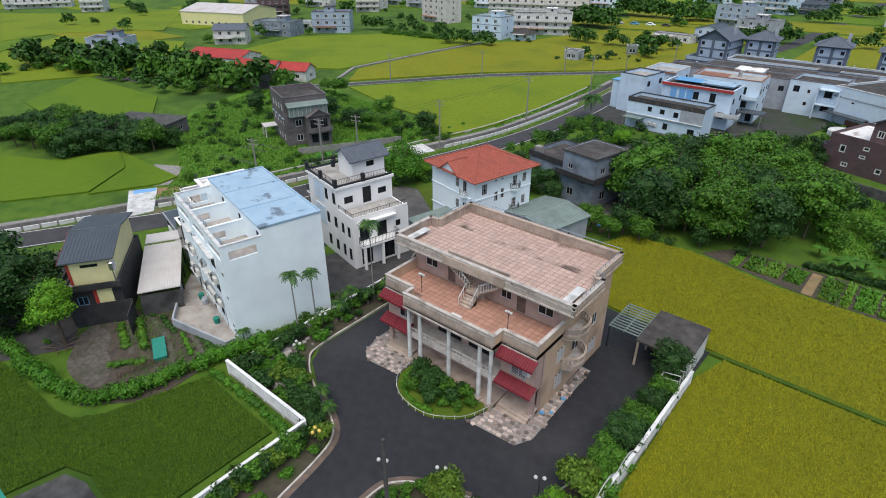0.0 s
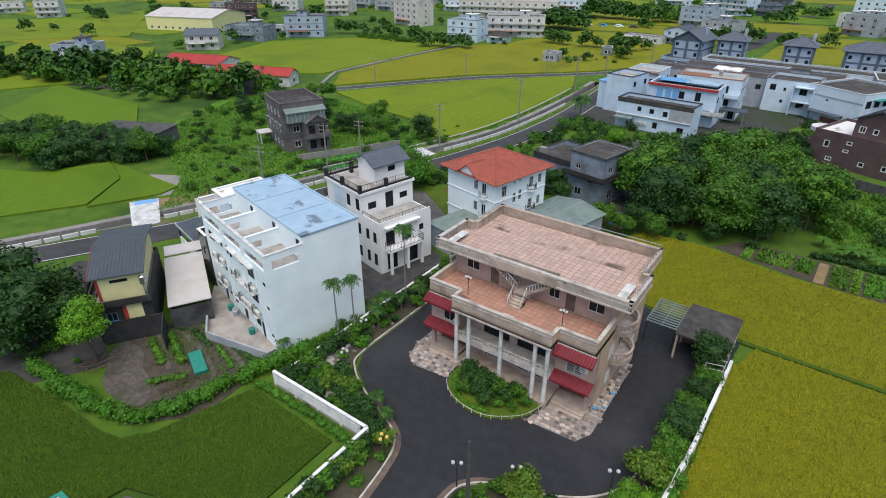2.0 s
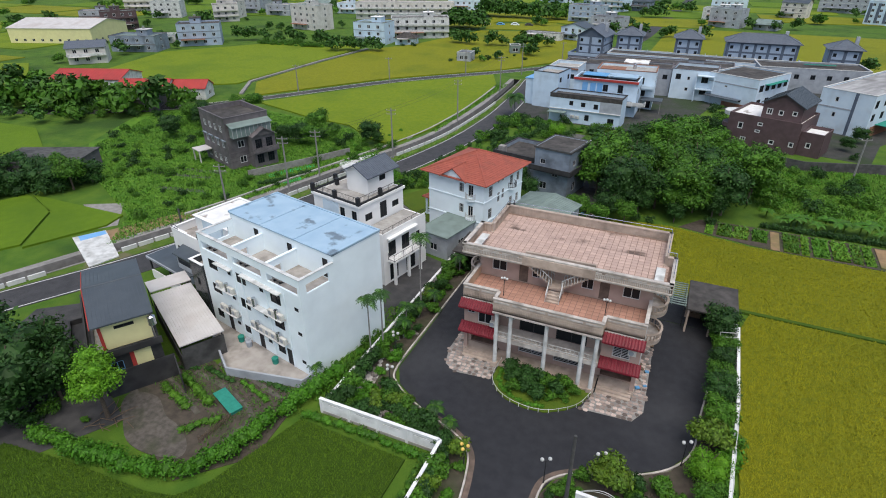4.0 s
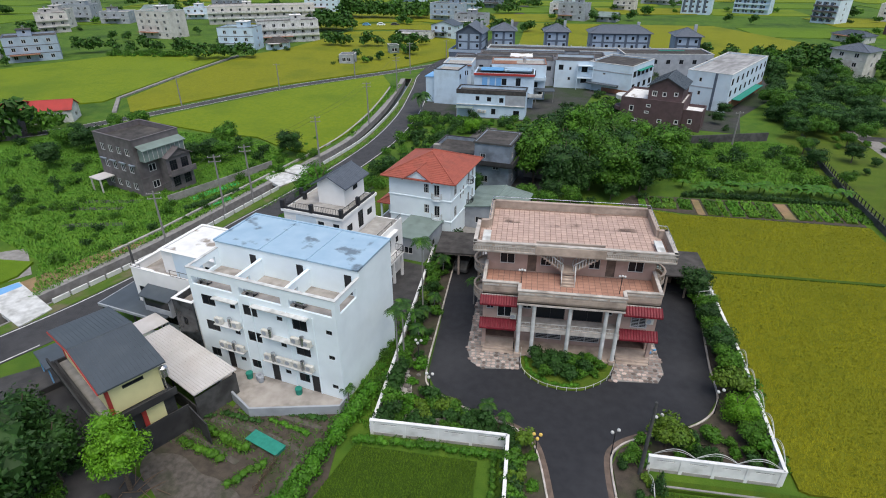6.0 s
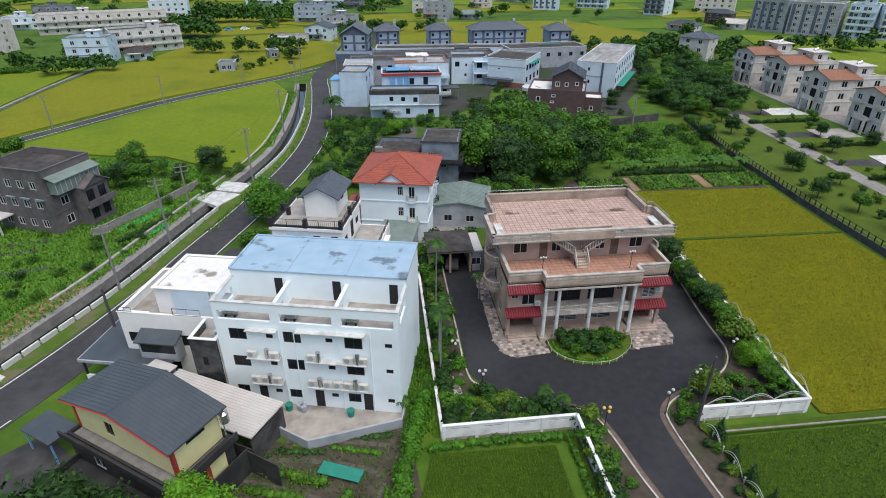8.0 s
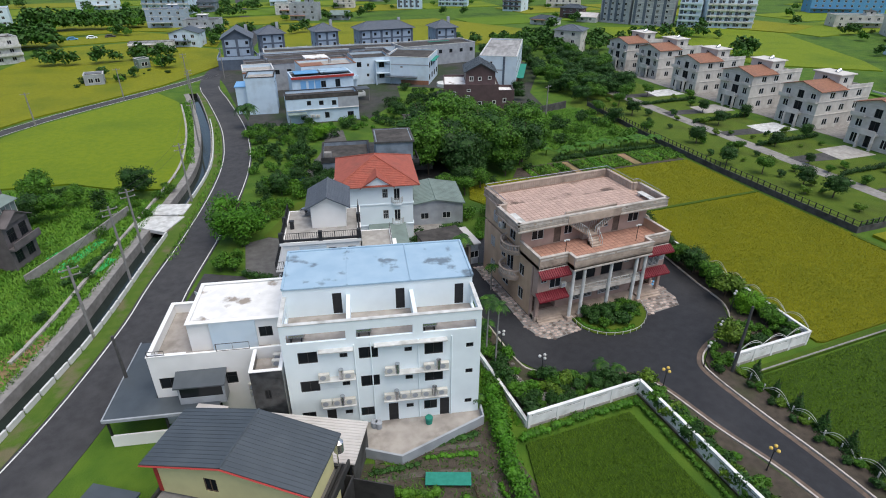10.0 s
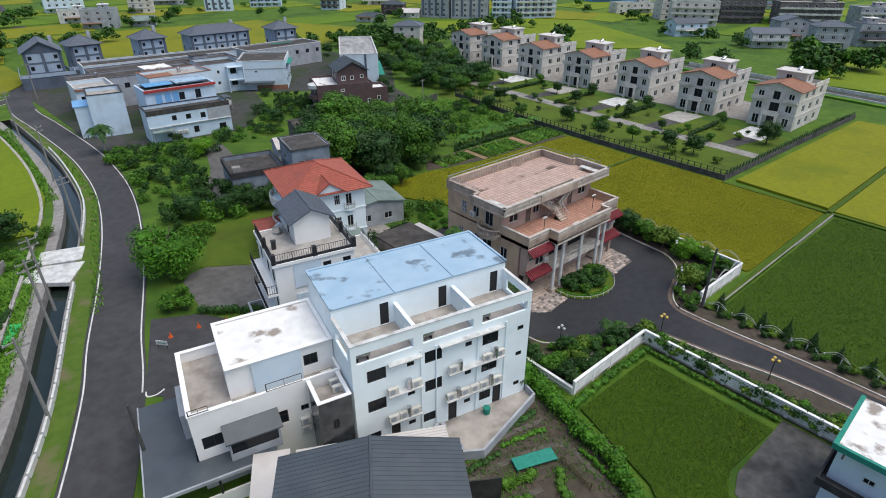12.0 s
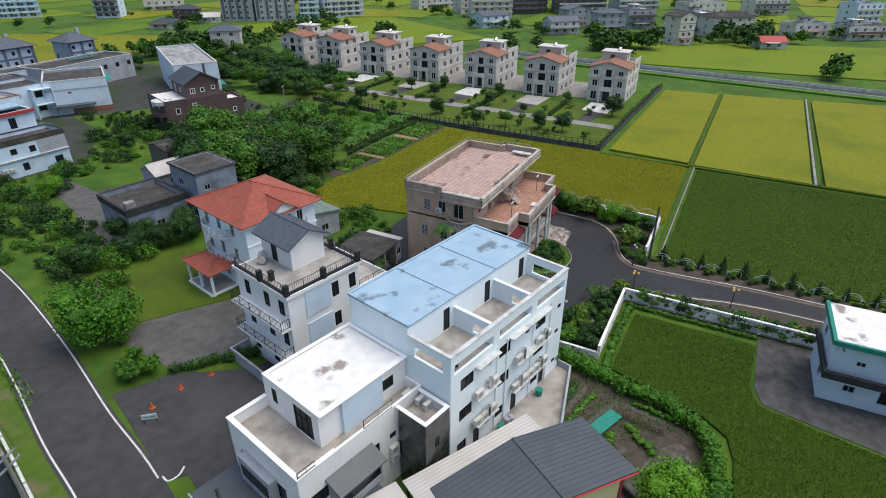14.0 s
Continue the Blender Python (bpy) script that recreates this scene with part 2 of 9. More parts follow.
LEAF = leafmat("leaf_green", (0.038, 0.118, 0.008), (0.062, 0.152, 0.011))
LEAFDARK = leafmat("leaf_dark", (0.015, 0.052, 0.008), (0.027, 0.078, 0.012))
LEAFBRIGHT = leafmat("leaf_bright", (0.04, 0.14, 0.006), (0.06, 0.172, 0.01))
LEAFYELLOW = leafmat("leaf_yellow_green", (0.1, 0.17, 0.014), (0.07, 0.145, 0.013))
GRASSLEAF = leafmat("grass_blade", (0.066, 0.19, 0.012), (0.1, 0.225, 0.017), 0.2)
LEAFMID = leafmat("leaf_mid", (0.024, 0.08, 0.009), (0.04, 0.108, 0.012))
LEAFLIME = leafmat("leaf_lime", (0.085, 0.24, 0.008), (0.12, 0.28, 0.012), 0.25)


# ---- helpers ----
def part(name, bm, material, parent, label="", kind=""):
    me = bpy.data.meshes.new(name)
    bm.to_mesh(me)
    bm.free()
    me.materials.append(material)
    ob = new(name, me)
    ob.parent = parent
    return tagged(ob, label=label, kind=kind)


def piece(name, me, parent, x=0, y=0, z=0, rz=0, label=""):
    ob = new(name, me)
    ob.parent = parent
    ob.matrix_basis = pose(x, y, z, 0, 0, rz)
    return tagged(ob, label=label)


def mesh_of(name, bm, material):
    me = bpy.data.meshes.new(name)
    bm.to_mesh(me)
    bm.free()
    me.materials.append(material)
    return me


def thing(name, x, y, z, rz, label, category, group=""):
    ob = new(name)
    ob.empty_display_size = 0.3
    ob.matrix_basis = pose(x, y, z, 0, 0, rz)
    return tagged(ob, label, category, group)


def solid(name, bm, material, label, category, group="", kind="", m=None):
    ob = part(name, bm, material, None)
    if m is not None:
        ob.matrix_basis = m
    return tagged(ob, label, category, group, kind)


def box(bm, x0, y0, z0, x1, y1, z1, m=None):
    vs = [bm.verts.new(((x0, x1)[i & 1], (y0, y1)[i >> 1 & 1], (z0, z1)[i >> 2])) for i in range(8)]
    for f in ((0, 2, 3, 1), (4, 5, 7, 6), (0, 1, 5, 4), (2, 6, 7, 3), (0, 4, 6, 2), (1, 3, 7, 5)):
        bm.faces.new([vs[i] for i in f])
    if m is not None:
        bmesh.ops.transform(bm, matrix=m, verts=vs)
    return vs


def boxes(*dims):
    bm = bmesh.new()
    for d in dims:
        box(bm, *d)
    return bm


def rounded(bm, r=0.02):
    bmesh.ops.bevel(bm, geom=bm.edges[:], offset=r, segments=1, affect="EDGES")
    return bm


def tube(bm, a, b, r0, r1=None, n=8):
    a, b = Vector(a), Vector(b)
    r1 = r0 if r1 is None else r1
    q = (b - a).to_track_quat("Z", "Y")
    rings = []
    for p, r in ((a, r0), (b, r1)):
        rings.append([bm.verts.new(p + q @ Vector((r * math.cos(2 * math.pi * i / n), r * math.sin(2 * math.pi * i / n), 0))) for i in range(n)])
    for i in range(n):
        bm.faces.new((rings[0][i], rings[0][(i + 1) % n], rings[1][(i + 1) % n], rings[1][i]))
    bm.faces.new(rings[0][::-1])
    bm.faces.new(rings[1])
    return bm


def prism(bm, pts, z0, z1):
    lo = [bm.verts.new((p[0], p[1], z0)) for p in pts]
    hi = [bm.verts.new((p[0], p[1], z1)) for p in pts]
    n = len(pts)
    f = bm.faces.new(hi)
    for i in range(n):
        bm.faces.new((lo[i], lo[(i + 1) % n], hi[(i + 1) % n], hi[i]))
    f.normal_update()
    if f.normal.z < 0:
        bmesh.ops.reverse_faces(bm, faces=bm.faces[:])
    bmesh.ops.triangulate(bm, faces=[f])
    return bm


def slab(name, pts, z0, z1, material, label, category="ground"):
    return solid(name, prism(bmesh.new(), pts, z0, z1), material, label, category, kind="structure")


def offset_line(line, d):
    """The line moved sideways by d, to its left where d is positive."""
    out = []
    for i, p in enumerate(line):
        a, b = line[max(i - 1, 0)], line[min(i + 1, len(line) - 1)]
        t = Vector((b[0] - a[0], b[1] - a[1])).normalized()
        out.append((p[0] - t.y * d, p[1] + t.x * d))
    return out


def smooth_line(line, steps=6):
    """A Catmull-Rom line through the points."""
    out = []
    P = [line[0], *line, line[-1]]
    for i in range(1, len(P) - 2):
        for k in range(steps):
            t = k / steps
            out.append(tuple(0.5 * (2 * P[i][c] + (P[i + 1][c] - P[i - 1][c]) * t + (2 * P[i - 1][c] - 5 * P[i][c] + 4 * P[i + 1][c] - P[i + 2][c]) * t * t
                                    + (3 * P[i][c] - P[i - 1][c] - 3 * P[i + 1][c] + P[i + 2][c]) * t ** 3) for c in (0, 1)))
    out.append(tuple(line[-1]))
    return out


def ribbon(bm, line, d0, d1, z0, z1):
    """A band along a line, from d0 to d1 to its left, z0 to z1 high."""
    a, b = offset_line(line, d0), offset_line(line, d1)
    rows = [[bm.verts.new((*p, z)) for p in row] for row, z in ((a, z0), (a, z1), (b, z1), (b, z0))]
    for i in range(len(line) - 1):
        for k in range(3):
            bm.faces.new((rows[k][i], rows[k][i + 1], rows[k + 1][i + 1], rows[k + 1][i]))
    for i in (0, -1):
        bm.faces.new([r[i] for r in rows])
    bmesh.ops.recalc_face_normals(bm, faces=bm.faces[:])
    return bm


def along(line, step):
    """Points and headings at even steps along a line."""
    out, left = [], 0.0
    for a, b in zip(line, line[1:]):
        a, b = Vector(a[:2]), Vector(b[:2])
        n = (b - a).length
        while left < n:
            p = a + (b - a) * (left / n)
            out.append((p.x, p.y, math.degrees(math.atan2(b.y - a.y, b.x - a.x))))
            left += step
        left -= n
    return out


def inside(x, y, poly):
    hit = False
    for (x0, y0), (x1, y1) in zip(poly, poly[1:] + poly[:1]):
        if (y0 > y) != (y1 > y) and x < (x1 - x0) * (y - y0) / (y1 - y0) + x0:
            hit = not hit
    return hit


# ---- walls with openings, windows, houses ----
def wall_mesh(bm, length, height, thick, openings, m):
    """Outer face on y = 0, inner on y = thick; openings (u0, z0, u1, z1) go through."""
    us = sorted({0.0, length, *[round(v, 3) for o in openings for v in (o[0], o[2])]})
    zs = sorted({0.0, height, *[round(v, 3) for o in openings for v in (o[1], o[3])]})
    us, zs = [u for u in us if 0 <= u <= length], [z for z in zs if 0 <= z <= height]

    def hole(i, k):
        if i < 0 or k < 0 or i >= len(us) - 1 or k >= len(zs) - 1:
            return True
        u, z = (us[i] + us[i + 1]) / 2, (zs[k] + zs[k + 1]) / 2
        return any(o[0] < u < o[2] and o[1] < z < o[3] for o in openings)

    def quad(*ps):
        bm.faces.new([bm.verts.new(m @ Vector(p)) for p in ps])
    for i in range(len(us) - 1):
        for k in range(len(zs) - 1):
            if hole(i, k):
                continue
            a, b, c, d, t = us[i], us[i + 1], zs[k], zs[k + 1], thick
            quad((a, 0, c), (b, 0, c), (b, 0, d), (a, 0, d))
            quad((b, t, c), (a, t, c), (a, t, d), (b, t, d))
            if hole(i - 1, k):
                quad((a, t, c), (a, 0, c), (a, 0, d), (a, t, d))
            if hole(i + 1, k):
                quad((b, 0, c), (b, t, c), (b, t, d), (b, 0, d))
            if hole(i, k - 1):
                quad((a, t, c), (b, t, c), (b, 0, c), (a, 0, c))
            if hole(i, k + 1):
                quad((a, 0, d), (b, 0, d), (b, t, d), (a, t, d))


PANES = {}


def window_meshes(w, h, style, fmat):
    key = (round(w, 2), round(h, 2), style, fmat.name)
    if key not in PANES:
        f, bm = 0.06, bmesh.new()
        for b in ((0, 0.03, 0, w, 0.13, f), (0, 0.03, h - f, w, 0.13, h), (0, 0.03, f, f, 0.13, h - f), (w - f, 0.03, f, w, 0.13, h - f)):
            box(bm, *b)
        if style in ("slide", "door", "bars"):
            box(bm, w / 2 - 0.025, 0.04, f, w / 2 + 0.025, 0.12, h - f)
        if style == "grid":
            for k in (1, 2):
                box(bm, w * k / 3 - 0.02, 0.04, f, w * k / 3 + 0.02, 0.12, h - f)
            box(bm, f, 0.045, h * 0.6, w - f, 0.115, h * 0.6 + 0.04)
        if style == "bars":
            n = max(3, round(h / 0.17))
            for k in range(1, n):
                box(bm, -0.04, -0.1, h * k / n - 0.018, w + 0.04, -0.06, h * k / n + 0.018)
            for u in (0.02, w / 2, w - 0.05):
                box(bm, u, -0.1, 0, u + 0.03, 0.03, h)
        if style == "solid":
            box(bm, f, 0.07, f, w - f, 0.11, h - f)
        frame_me = mesh_of("window", bm, fmat)
        pane_me = mesh_of("pane", boxes((f - 0.01, 0.085, f - 0.01, w - f + 0.01, 0.1, h - f + 0.01)), GLASS)
        PANES[key] = frame_me, pane_me
    return PANES[key]


FAR_PANES = {}


def far_window(w, h, style, fmat):
    """Frame and pane in one mesh, for windows that are only a few marks wide in the distance."""
    key = (round(w, 2), round(h, 2), style, fmat.name)
    if key not in FAR_PANES:
        f, bm = (0.17 if fmat is WEATHERWHITE else 0.1), bmesh.new()
        rings = []
        for g, y in ((0, 0.12), (0, 0.02), (f, 0.02), (f, 0.1)):
            rings.append([bm.verts.new((u_, y, z_)) for u_, z_ in ((g, g), (w - g, g), (w - g, h - g), (g, h - g))])
        for p, q in zip(rings, rings[1:]):
            for i in range(4):
                bm.faces.new((p[i], p[(i + 1) % 4], q[(i + 1) % 4], q[i]))
        bm.faces.new(rings[-1]).material_index = 1
        if w > 1.0:
            box(bm, w / 2 - 0.05, 0.03, f, w / 2 + 0.05, 0.098, h - f)
        me = mesh_of("window", bm, fmat)
        me.materials.append(GLASS)
        FAR_PANES[key] = me
    return FAR_PANES[key]


def add_window(parent, m, u, z, w, h, style="slide", fmat=None, name="window", label="", far=False):
    if far:
        ob = new(name, far_window(w, h, style, fmat or SILVER))
        ob.parent = parent
        ob.matrix_basis = m @ Matrix.Translation((u, 0, z))
        return ob
    fm, pm = window_meshes(w, h, style, fmat or SILVER)
    ob = new(name, fm)
    ob.parent = parent
    ob.matrix_basis = m @ Matrix.Translation((u, 0, z))
    tagged(ob, label=label)
    if style != "solid":
        p = new("pane", pm)
        p.parent = ob
    return ob


def sides(x0, y0, x1, y1, z, t=0.2):
    """The four side frames of a block: F, R, B, L, with their lengths."""
    return {"F": (pose(x0, y0, z), x1 - x0, 0), "R": (pose(x1, y0 + t, z, 0, 0, 90), y1 - y0 - 2 * t, t),
            "B": (pose(x1, y1, z, 0, 0, 180), x1 - x0, 0), "L": (pose(x0, y1 - t, z, 0, 0, 270), y1 - y0 - 2 * t, t)}


def block(parent, x0, y0, x1, y1, z0, z1, wmat, wins=None, t=0.2, fmat=None, slab_mat=None, slab_z=None, only="FRBL", label="", cut=None, far=False):
    """A storey block: walls with windows cut through and glazed, and a roof slab. wins: side -> [(u, z, w, h, style)], u from that side's left end."""
    wins, cut = wins or {}, cut or {}
    for key, (m, n, off) in sides(x0, y0, x1, y1, z0, t).items():
        if key not in only:
            continue
        ops = wins.get(key, [])
        bm = bmesh.new()
        wall_mesh(bm, n, z1 - z0, t, [(u - off, z, u - off + w, z + h) for u, z, w, h, *_ in ops] + [(a - off, b, c - off, d) for a, b, c, d in cut.get(key, [])], m)
        part("wall", bm, wmat, parent, label)
        for u, z, w, h, *style in ops:
            s = style[0] if style else "slide"
            add_window(parent, m, u - off, z, w, h, s, style[1] if len(style) > 1 else fmat, "door" if s in ("door", "solid") else "window", far=far)
    if slab_mat is not None:
        zz = z1 if slab_z is None else slab_z
        part("roof", boxes((x0 + t, y0 + t, zz - 0.2, x1 - t, y1 - t, zz)), slab_mat, parent)


def coping(parent, x0, y0, x1, y1, z, material, w=0.3, h=0.08, o=0.05):
    bm = boxes((x0 - o, y0 - o, z, x1 + o, y0 - o + w, z + h), (x0 - o, y1 + o - w, z, x1 + o, y1 + o, z + h),
               (x0 - o, y0 - o + w, z, x0 - o + w, y1 + o - w, z + h), (x1 + o - w, y0 - o + w, z, x1 + o, y1 + o - w, z + h))
    part("coping", bm, material, parent)


def railing(parent, pts, z, h=1.0, step=0.16, material=None, r=0.02, name="railing"):
    bm = bmesh.new()
    for a, b in zip(pts, pts[1:]):
        for k in (0.12, h):
            tube(bm, (*a, z + k), (*b, z + k), r * 1.4, n=5)
        n = max(1, round(math.dist(a, b) / step))
        for i in range(n + 1):
            p = (a[0] + (b[0] - a[0]) * i / n, a[1] + (b[1] - a[1]) * i / n)
            tube(bm, (*p, z), (*p, z + h), r * (2 if i % 8 == 0 else 0.8), n=4)
    return part(name, bm, material or DARKMETAL, parent)


def gable(parent, x0, y0, x1, y1, z, rise, material, along_x=True, over=0.4, thick=0.14, ribs=0.0, wmat=None, name="roof", t=0.2):
    """A gabled roof of two pitched slabs with ribs down the slope, and gable walls below."""
    m = Matrix.Identity(4)
    w, d = x1 - x0, y1 - y0
    if not along_x:
        w, d = d, w
        m = pose((x0 + x1) / 2, (y0 + y1) / 2, z, 0, 0, 90)
    else:
        m = pose((x0 + x1) / 2, (y0 + y1) / 2, z)
    k = rise / (d / 2)
    for s in (-1, 1):
        bm = bmesh.new()
        prof = [(0, rise), (s * (d / 2 + over), -over * k), (s * (d / 2 + over), -over * k + thick), (0, rise + thick)]
        a = [bm.verts.new(m @ Vector((-w / 2 - over, y, zz))) for y, zz in prof]
        b = [bm.verts.new(m @ Vector((w / 2 + over, y, zz))) for y, zz in prof]
        bm.faces.new(a)
        bm.faces.new(b[::-1])
        for i in range(4):
            bm.faces.new((a[i], a[(i + 1) % 4], b[(i + 1) % 4], b[i]))
        bmesh.ops.recalc_face_normals(bm, faces=bm.faces[:])
        plane = part(name, bm, material, parent)
        if ribs:
            n = round((w + 2 * over) / ribs)
            rb_ = bmesh.new()
            vs = [rb_.verts.new((dx, yy, zz + thick + dz)) for dx, dz in ((-0.025, -0.01), (0.025, -0.01), (0.025, 0.026), (-0.025, 0.026)) for yy, zz in ((prof[1][0], prof[1][1]), (0, rise))]
            for q in ((0, 1, 7, 6), (6, 7, 5, 4), (4, 5, 3, 2), (0, 6, 4, 2)):
                rb_.faces.new([vs[j] for j in q])
            bmesh.ops.recalc_face_normals(rb_, faces=rb_.faces[:])
            rib_me = mesh_of("seam", rb_, material)
            for i in range(n + 1):
                ob = new("seam", rib_me)
                ob.parent = plane
                ob.matrix_basis = m @ Matrix.Translation((-w / 2 - over + 0.03 + (w + 2 * over - 0.06) * i / n, 0, 0))
    if wmat is not None:
        for s in (-1, 1):
            bm = bmesh.new()
            ps = [(-d / 2, 0), (d / 2, 0), (0, rise)]
            a = [bm.verts.new(m @ Vector((s * w / 2, y, zz))) for y, zz in ps]
            b = [bm.verts.new(m @ Vector((s * (w / 2 - t), y, zz))) for y, zz in ps]
            bm.faces.new(a)
            bm.faces.new(b[::-1])
            for i in range(3):
                bm.faces.new((a[i], b[i], b[(i + 1) % 3], a[(i + 1) % 3]))
            bmesh.ops.recalc_face_normals(bm, faces=bm.faces[:])
            part("gable_wall", bm, wmat, parent)
    bm = bmesh.new()
    tube(bm, m @ Vector((-w / 2 - over, 0, rise + thick)), m @ Vector((w / 2 + over, 0, rise + thick)), 0.09, n=6)
    part("ridge_cap", bm, material, parent)


def hip(parent, x0, y0, x1, y1, z, rise, material, over=0.6, thick=0.12, name="roof", rows=0.0):
    """A hipped roof: four sloped faces with stepped tile courses, hip and ridge caps."""
    x0, y0, x1, y1 = x0 - over, y0 - over, x1 + over, y1 + over
    w, d = x1 - x0, y1 - y0
    i = min(w, d) / 2
    r0, r1 = ((x0 + i, (y0 + y1) / 2), (x1 - i, (y0 + y1) / 2)) if w >= d else (((x0 + x1) / 2, y0 + i), ((x0 + x1) / 2, y1 - i))
    bm = bmesh.new()
    n = max(1, round(i / rows)) if rows else 1
    c0 = [(x0, y0), (x1, y0), (x1, y1), (x0, y1)]
    c1 = [r0, r1, r1, r0] if w >= d else [r0, r0, r1, r1]

    def ring(f, dz):
        return [(a[0] + (b[0] - a[0]) * f, a[1] + (b[1] - a[1]) * f, z + rise * f + dz) for a, b in zip(c0, c1)]
    prev = [bm.verts.new(p) for p in ring(0, 0)]
    bm.faces.new(prev[::-1])
    for k in range(n):
        lo = [bm.verts.new(p) for p in ring(k / n, thick)]
        hi = [bm.verts.new(p) for p in ring((k + 1) / n, thick - (0.04 if rows else 0))]
        for q, p in ((prev, lo), (lo, hi)):
            for j in range(4):
                ids = [q[j], q[(j + 1) % 4], p[(j + 1) % 4], p[j]]
                bm.faces.new(ids)
        prev = hi
    bm.faces.new(prev)
    bmesh.ops.remove_doubles(bm, verts=bm.verts[:], dist=0.0005)
    bmesh.ops.recalc_face_normals(bm, faces=bm.faces[:])
    part(name, bm, material, parent)
    bm = bmesh.new()
    for a, b in zip(c0, c1):
        tube(bm, (*a, z + thick), (*b, z + rise + thick), 0.1, n=6)
    if math.dist(r0, r1) > 0.1:
        tube(bm, (*r0, z + rise + thick), (*r1, z + rise + thick), 0.11, n=6)
    part("ridge_cap", bm, material, parent)


def grid_wins(length, cols, z_list, w, h, style="slide", margin=0.8):
    out = []
    for z in z_list:
        for i in range(cols):
            c = margin + (length - 2 * margin) * (i + 0.5) / cols
            out.append((c - w / 2, z, w, h, style))
    return out

# ---- ground, canal, roads ----
BANK_E = smooth_line([(-108, -30), (-96, 2), (-88, 20), (-81, 36.6), (-77, 47), (-73, 61.5), (-68.2, 78.7), (-64.6, 94.7), (-63.6, 112), (-63.8, 128), (-65.2, 150), (-66, 158)], 4)
BANK_W = smooth_line([(-111, -30), (-99, 2), (-91, 20), (-84, 37), (-79.8, 48), (-75.8, 62.5), (-71, 79.5), (-67.2, 95.2), (-66, 112), (-66.2, 128), (-67.6, 150), (-68.4, 158)], 4)
FAR = 2600
bm = bmesh.new()
east = BANK_E + [(-66, FAR), (FAR, FAR), (FAR, -FAR), (-108, -FAR)]
west = BANK_W + [(-68.4, FAR), (-FAR, FAR), (-FAR, -FAR), (-111, -FAR)]
for poly in (east, west):
    f = bm.faces.new([bm.verts.new((*p, 0)) for p in poly])
    f.normal_update()
    if f.normal.z < 0:
        f.normal_flip()
for quad in ([BANK_E[-1], BANK_W[-1], (-68.4, FAR), (-66, FAR)], [BANK_E[0], BANK_W[0], (-111, -FAR), (-108, -FAR)]):
    f = bm.faces.new([bm.verts.new((*p, 0)) for p in quad])
    f.normal_update()
    if f.normal.z < 0:
        f.normal_flip()
bmesh.ops.triangulate(bm, faces=bm.faces[:])
ground = solid("ground", bm, GROUNDGREEN, "rough green grass over flat farm land", "ground", kind="structure")
bm = bmesh.new()
ribbon(bm, BANK_E, 0.0, 0.22, -1.6, 0.12)
solid("canal_wall", bm, CONCRETE, "stained concrete wall of the irrigation canal", "wall", kind="structure")
bm = bmesh.new()
ribbon(bm, BANK_W, -0.22, 0.0, -1.6, 0.12)
ribbon(bm, BANK_W, 0.0, 1.1, -0.2, 0.06)
solid("canal_wall", bm, CONCRETE, "stained concrete wall and path of the irrigation canal", "wall", kind="structure")
bm = bmesh.new()
ribbon(bm, BANK_E, -0.3, 3.4, -1.6, -1.15)
solid("water", bm, WATER, "dark still water in the canal", "water", kind="structure")

ROAD = smooth_line([(-108, -38), (-97, -6), (-86.5, 15), (-78, 30.5), (-72.6, 44.5), (-70, 54), (-66.3, 66), (-62.4, 81), (-60, 94), (-59, 106), (-59, 122), (-61, 147), (-62.6, 165), (-60, 188), (-50, 222), (-43, 259), (-40, 327), (-33, 500)], 6)
bm = bmesh.new()
ribbon(bm, ROAD, -2.75, 2.75, -0.2, 0.05)
solid("road", bm, ROADTAR, "worn dark asphalt village road", "road", kind="structure")
BENDROAD = ROAD[:ROAD.index(min(ROAD, key=lambda p: abs(p[1] - 165))) + 1]
for d in (2.45, -2.45):
    bm = bmesh.new()
    line = BENDROAD if d > 0 else [p for p in BENDROAD if p[1] > 43.3]
    ribbon(bm, line, d - 0.07, d + 0.07, 0.0, 0.056)
    if d < 0:
        low = [p for p in BENDROAD if p[1] < 28]
        ribbon(bm, low, d - 0.07, d + 0.07, 0.0, 0.056)
    solid("road_line", bm, LINE, "worn white road edge line", "road marking", kind="structure")
bm = bmesh.new()
ribbon(bm, smooth_line([(-70.0, 43.6), (-70.1, 42.9), (-69.4, 42.6), (-68.6, 42.9)], 4), -0.07, 0.07, 0.0, 0.057)
solid("road_line", bm, LINE, "worn white road edge line, curling into a forecourt", "road marking", kind="structure")
FARROAD = smooth_line([(-61, 183), (-75, 167), (-100.6, 140.5), (-124, 105.5), (-140, 88), (-175, 70), (-300, 40)], 6)
bm = bmesh.new()
ribbon(bm, FARROAD, -1.9, 1.9, -0.2, 0.045)
solid("road", bm, OLDTAR, "narrow grey field road", "road", kind="structure")
for d in (1.75, -1.75):
    bm = bmesh.new()
    ribbon(bm, FARROAD[:28], d - 0.08, d + 0.08, 0, 0.05)
    solid("road_line", bm, LINE, "thin white road edge line", "road marking", kind="structure")
bm = bmesh.new()
ribbon(bm, [(112, 90), (103, 20), (98, -25), (85, -120)], -3.2, 3.2, -0.2, 0.05)
solid("road", bm, OLDTAR, "grey road behind the villa row", "road", kind="structure")

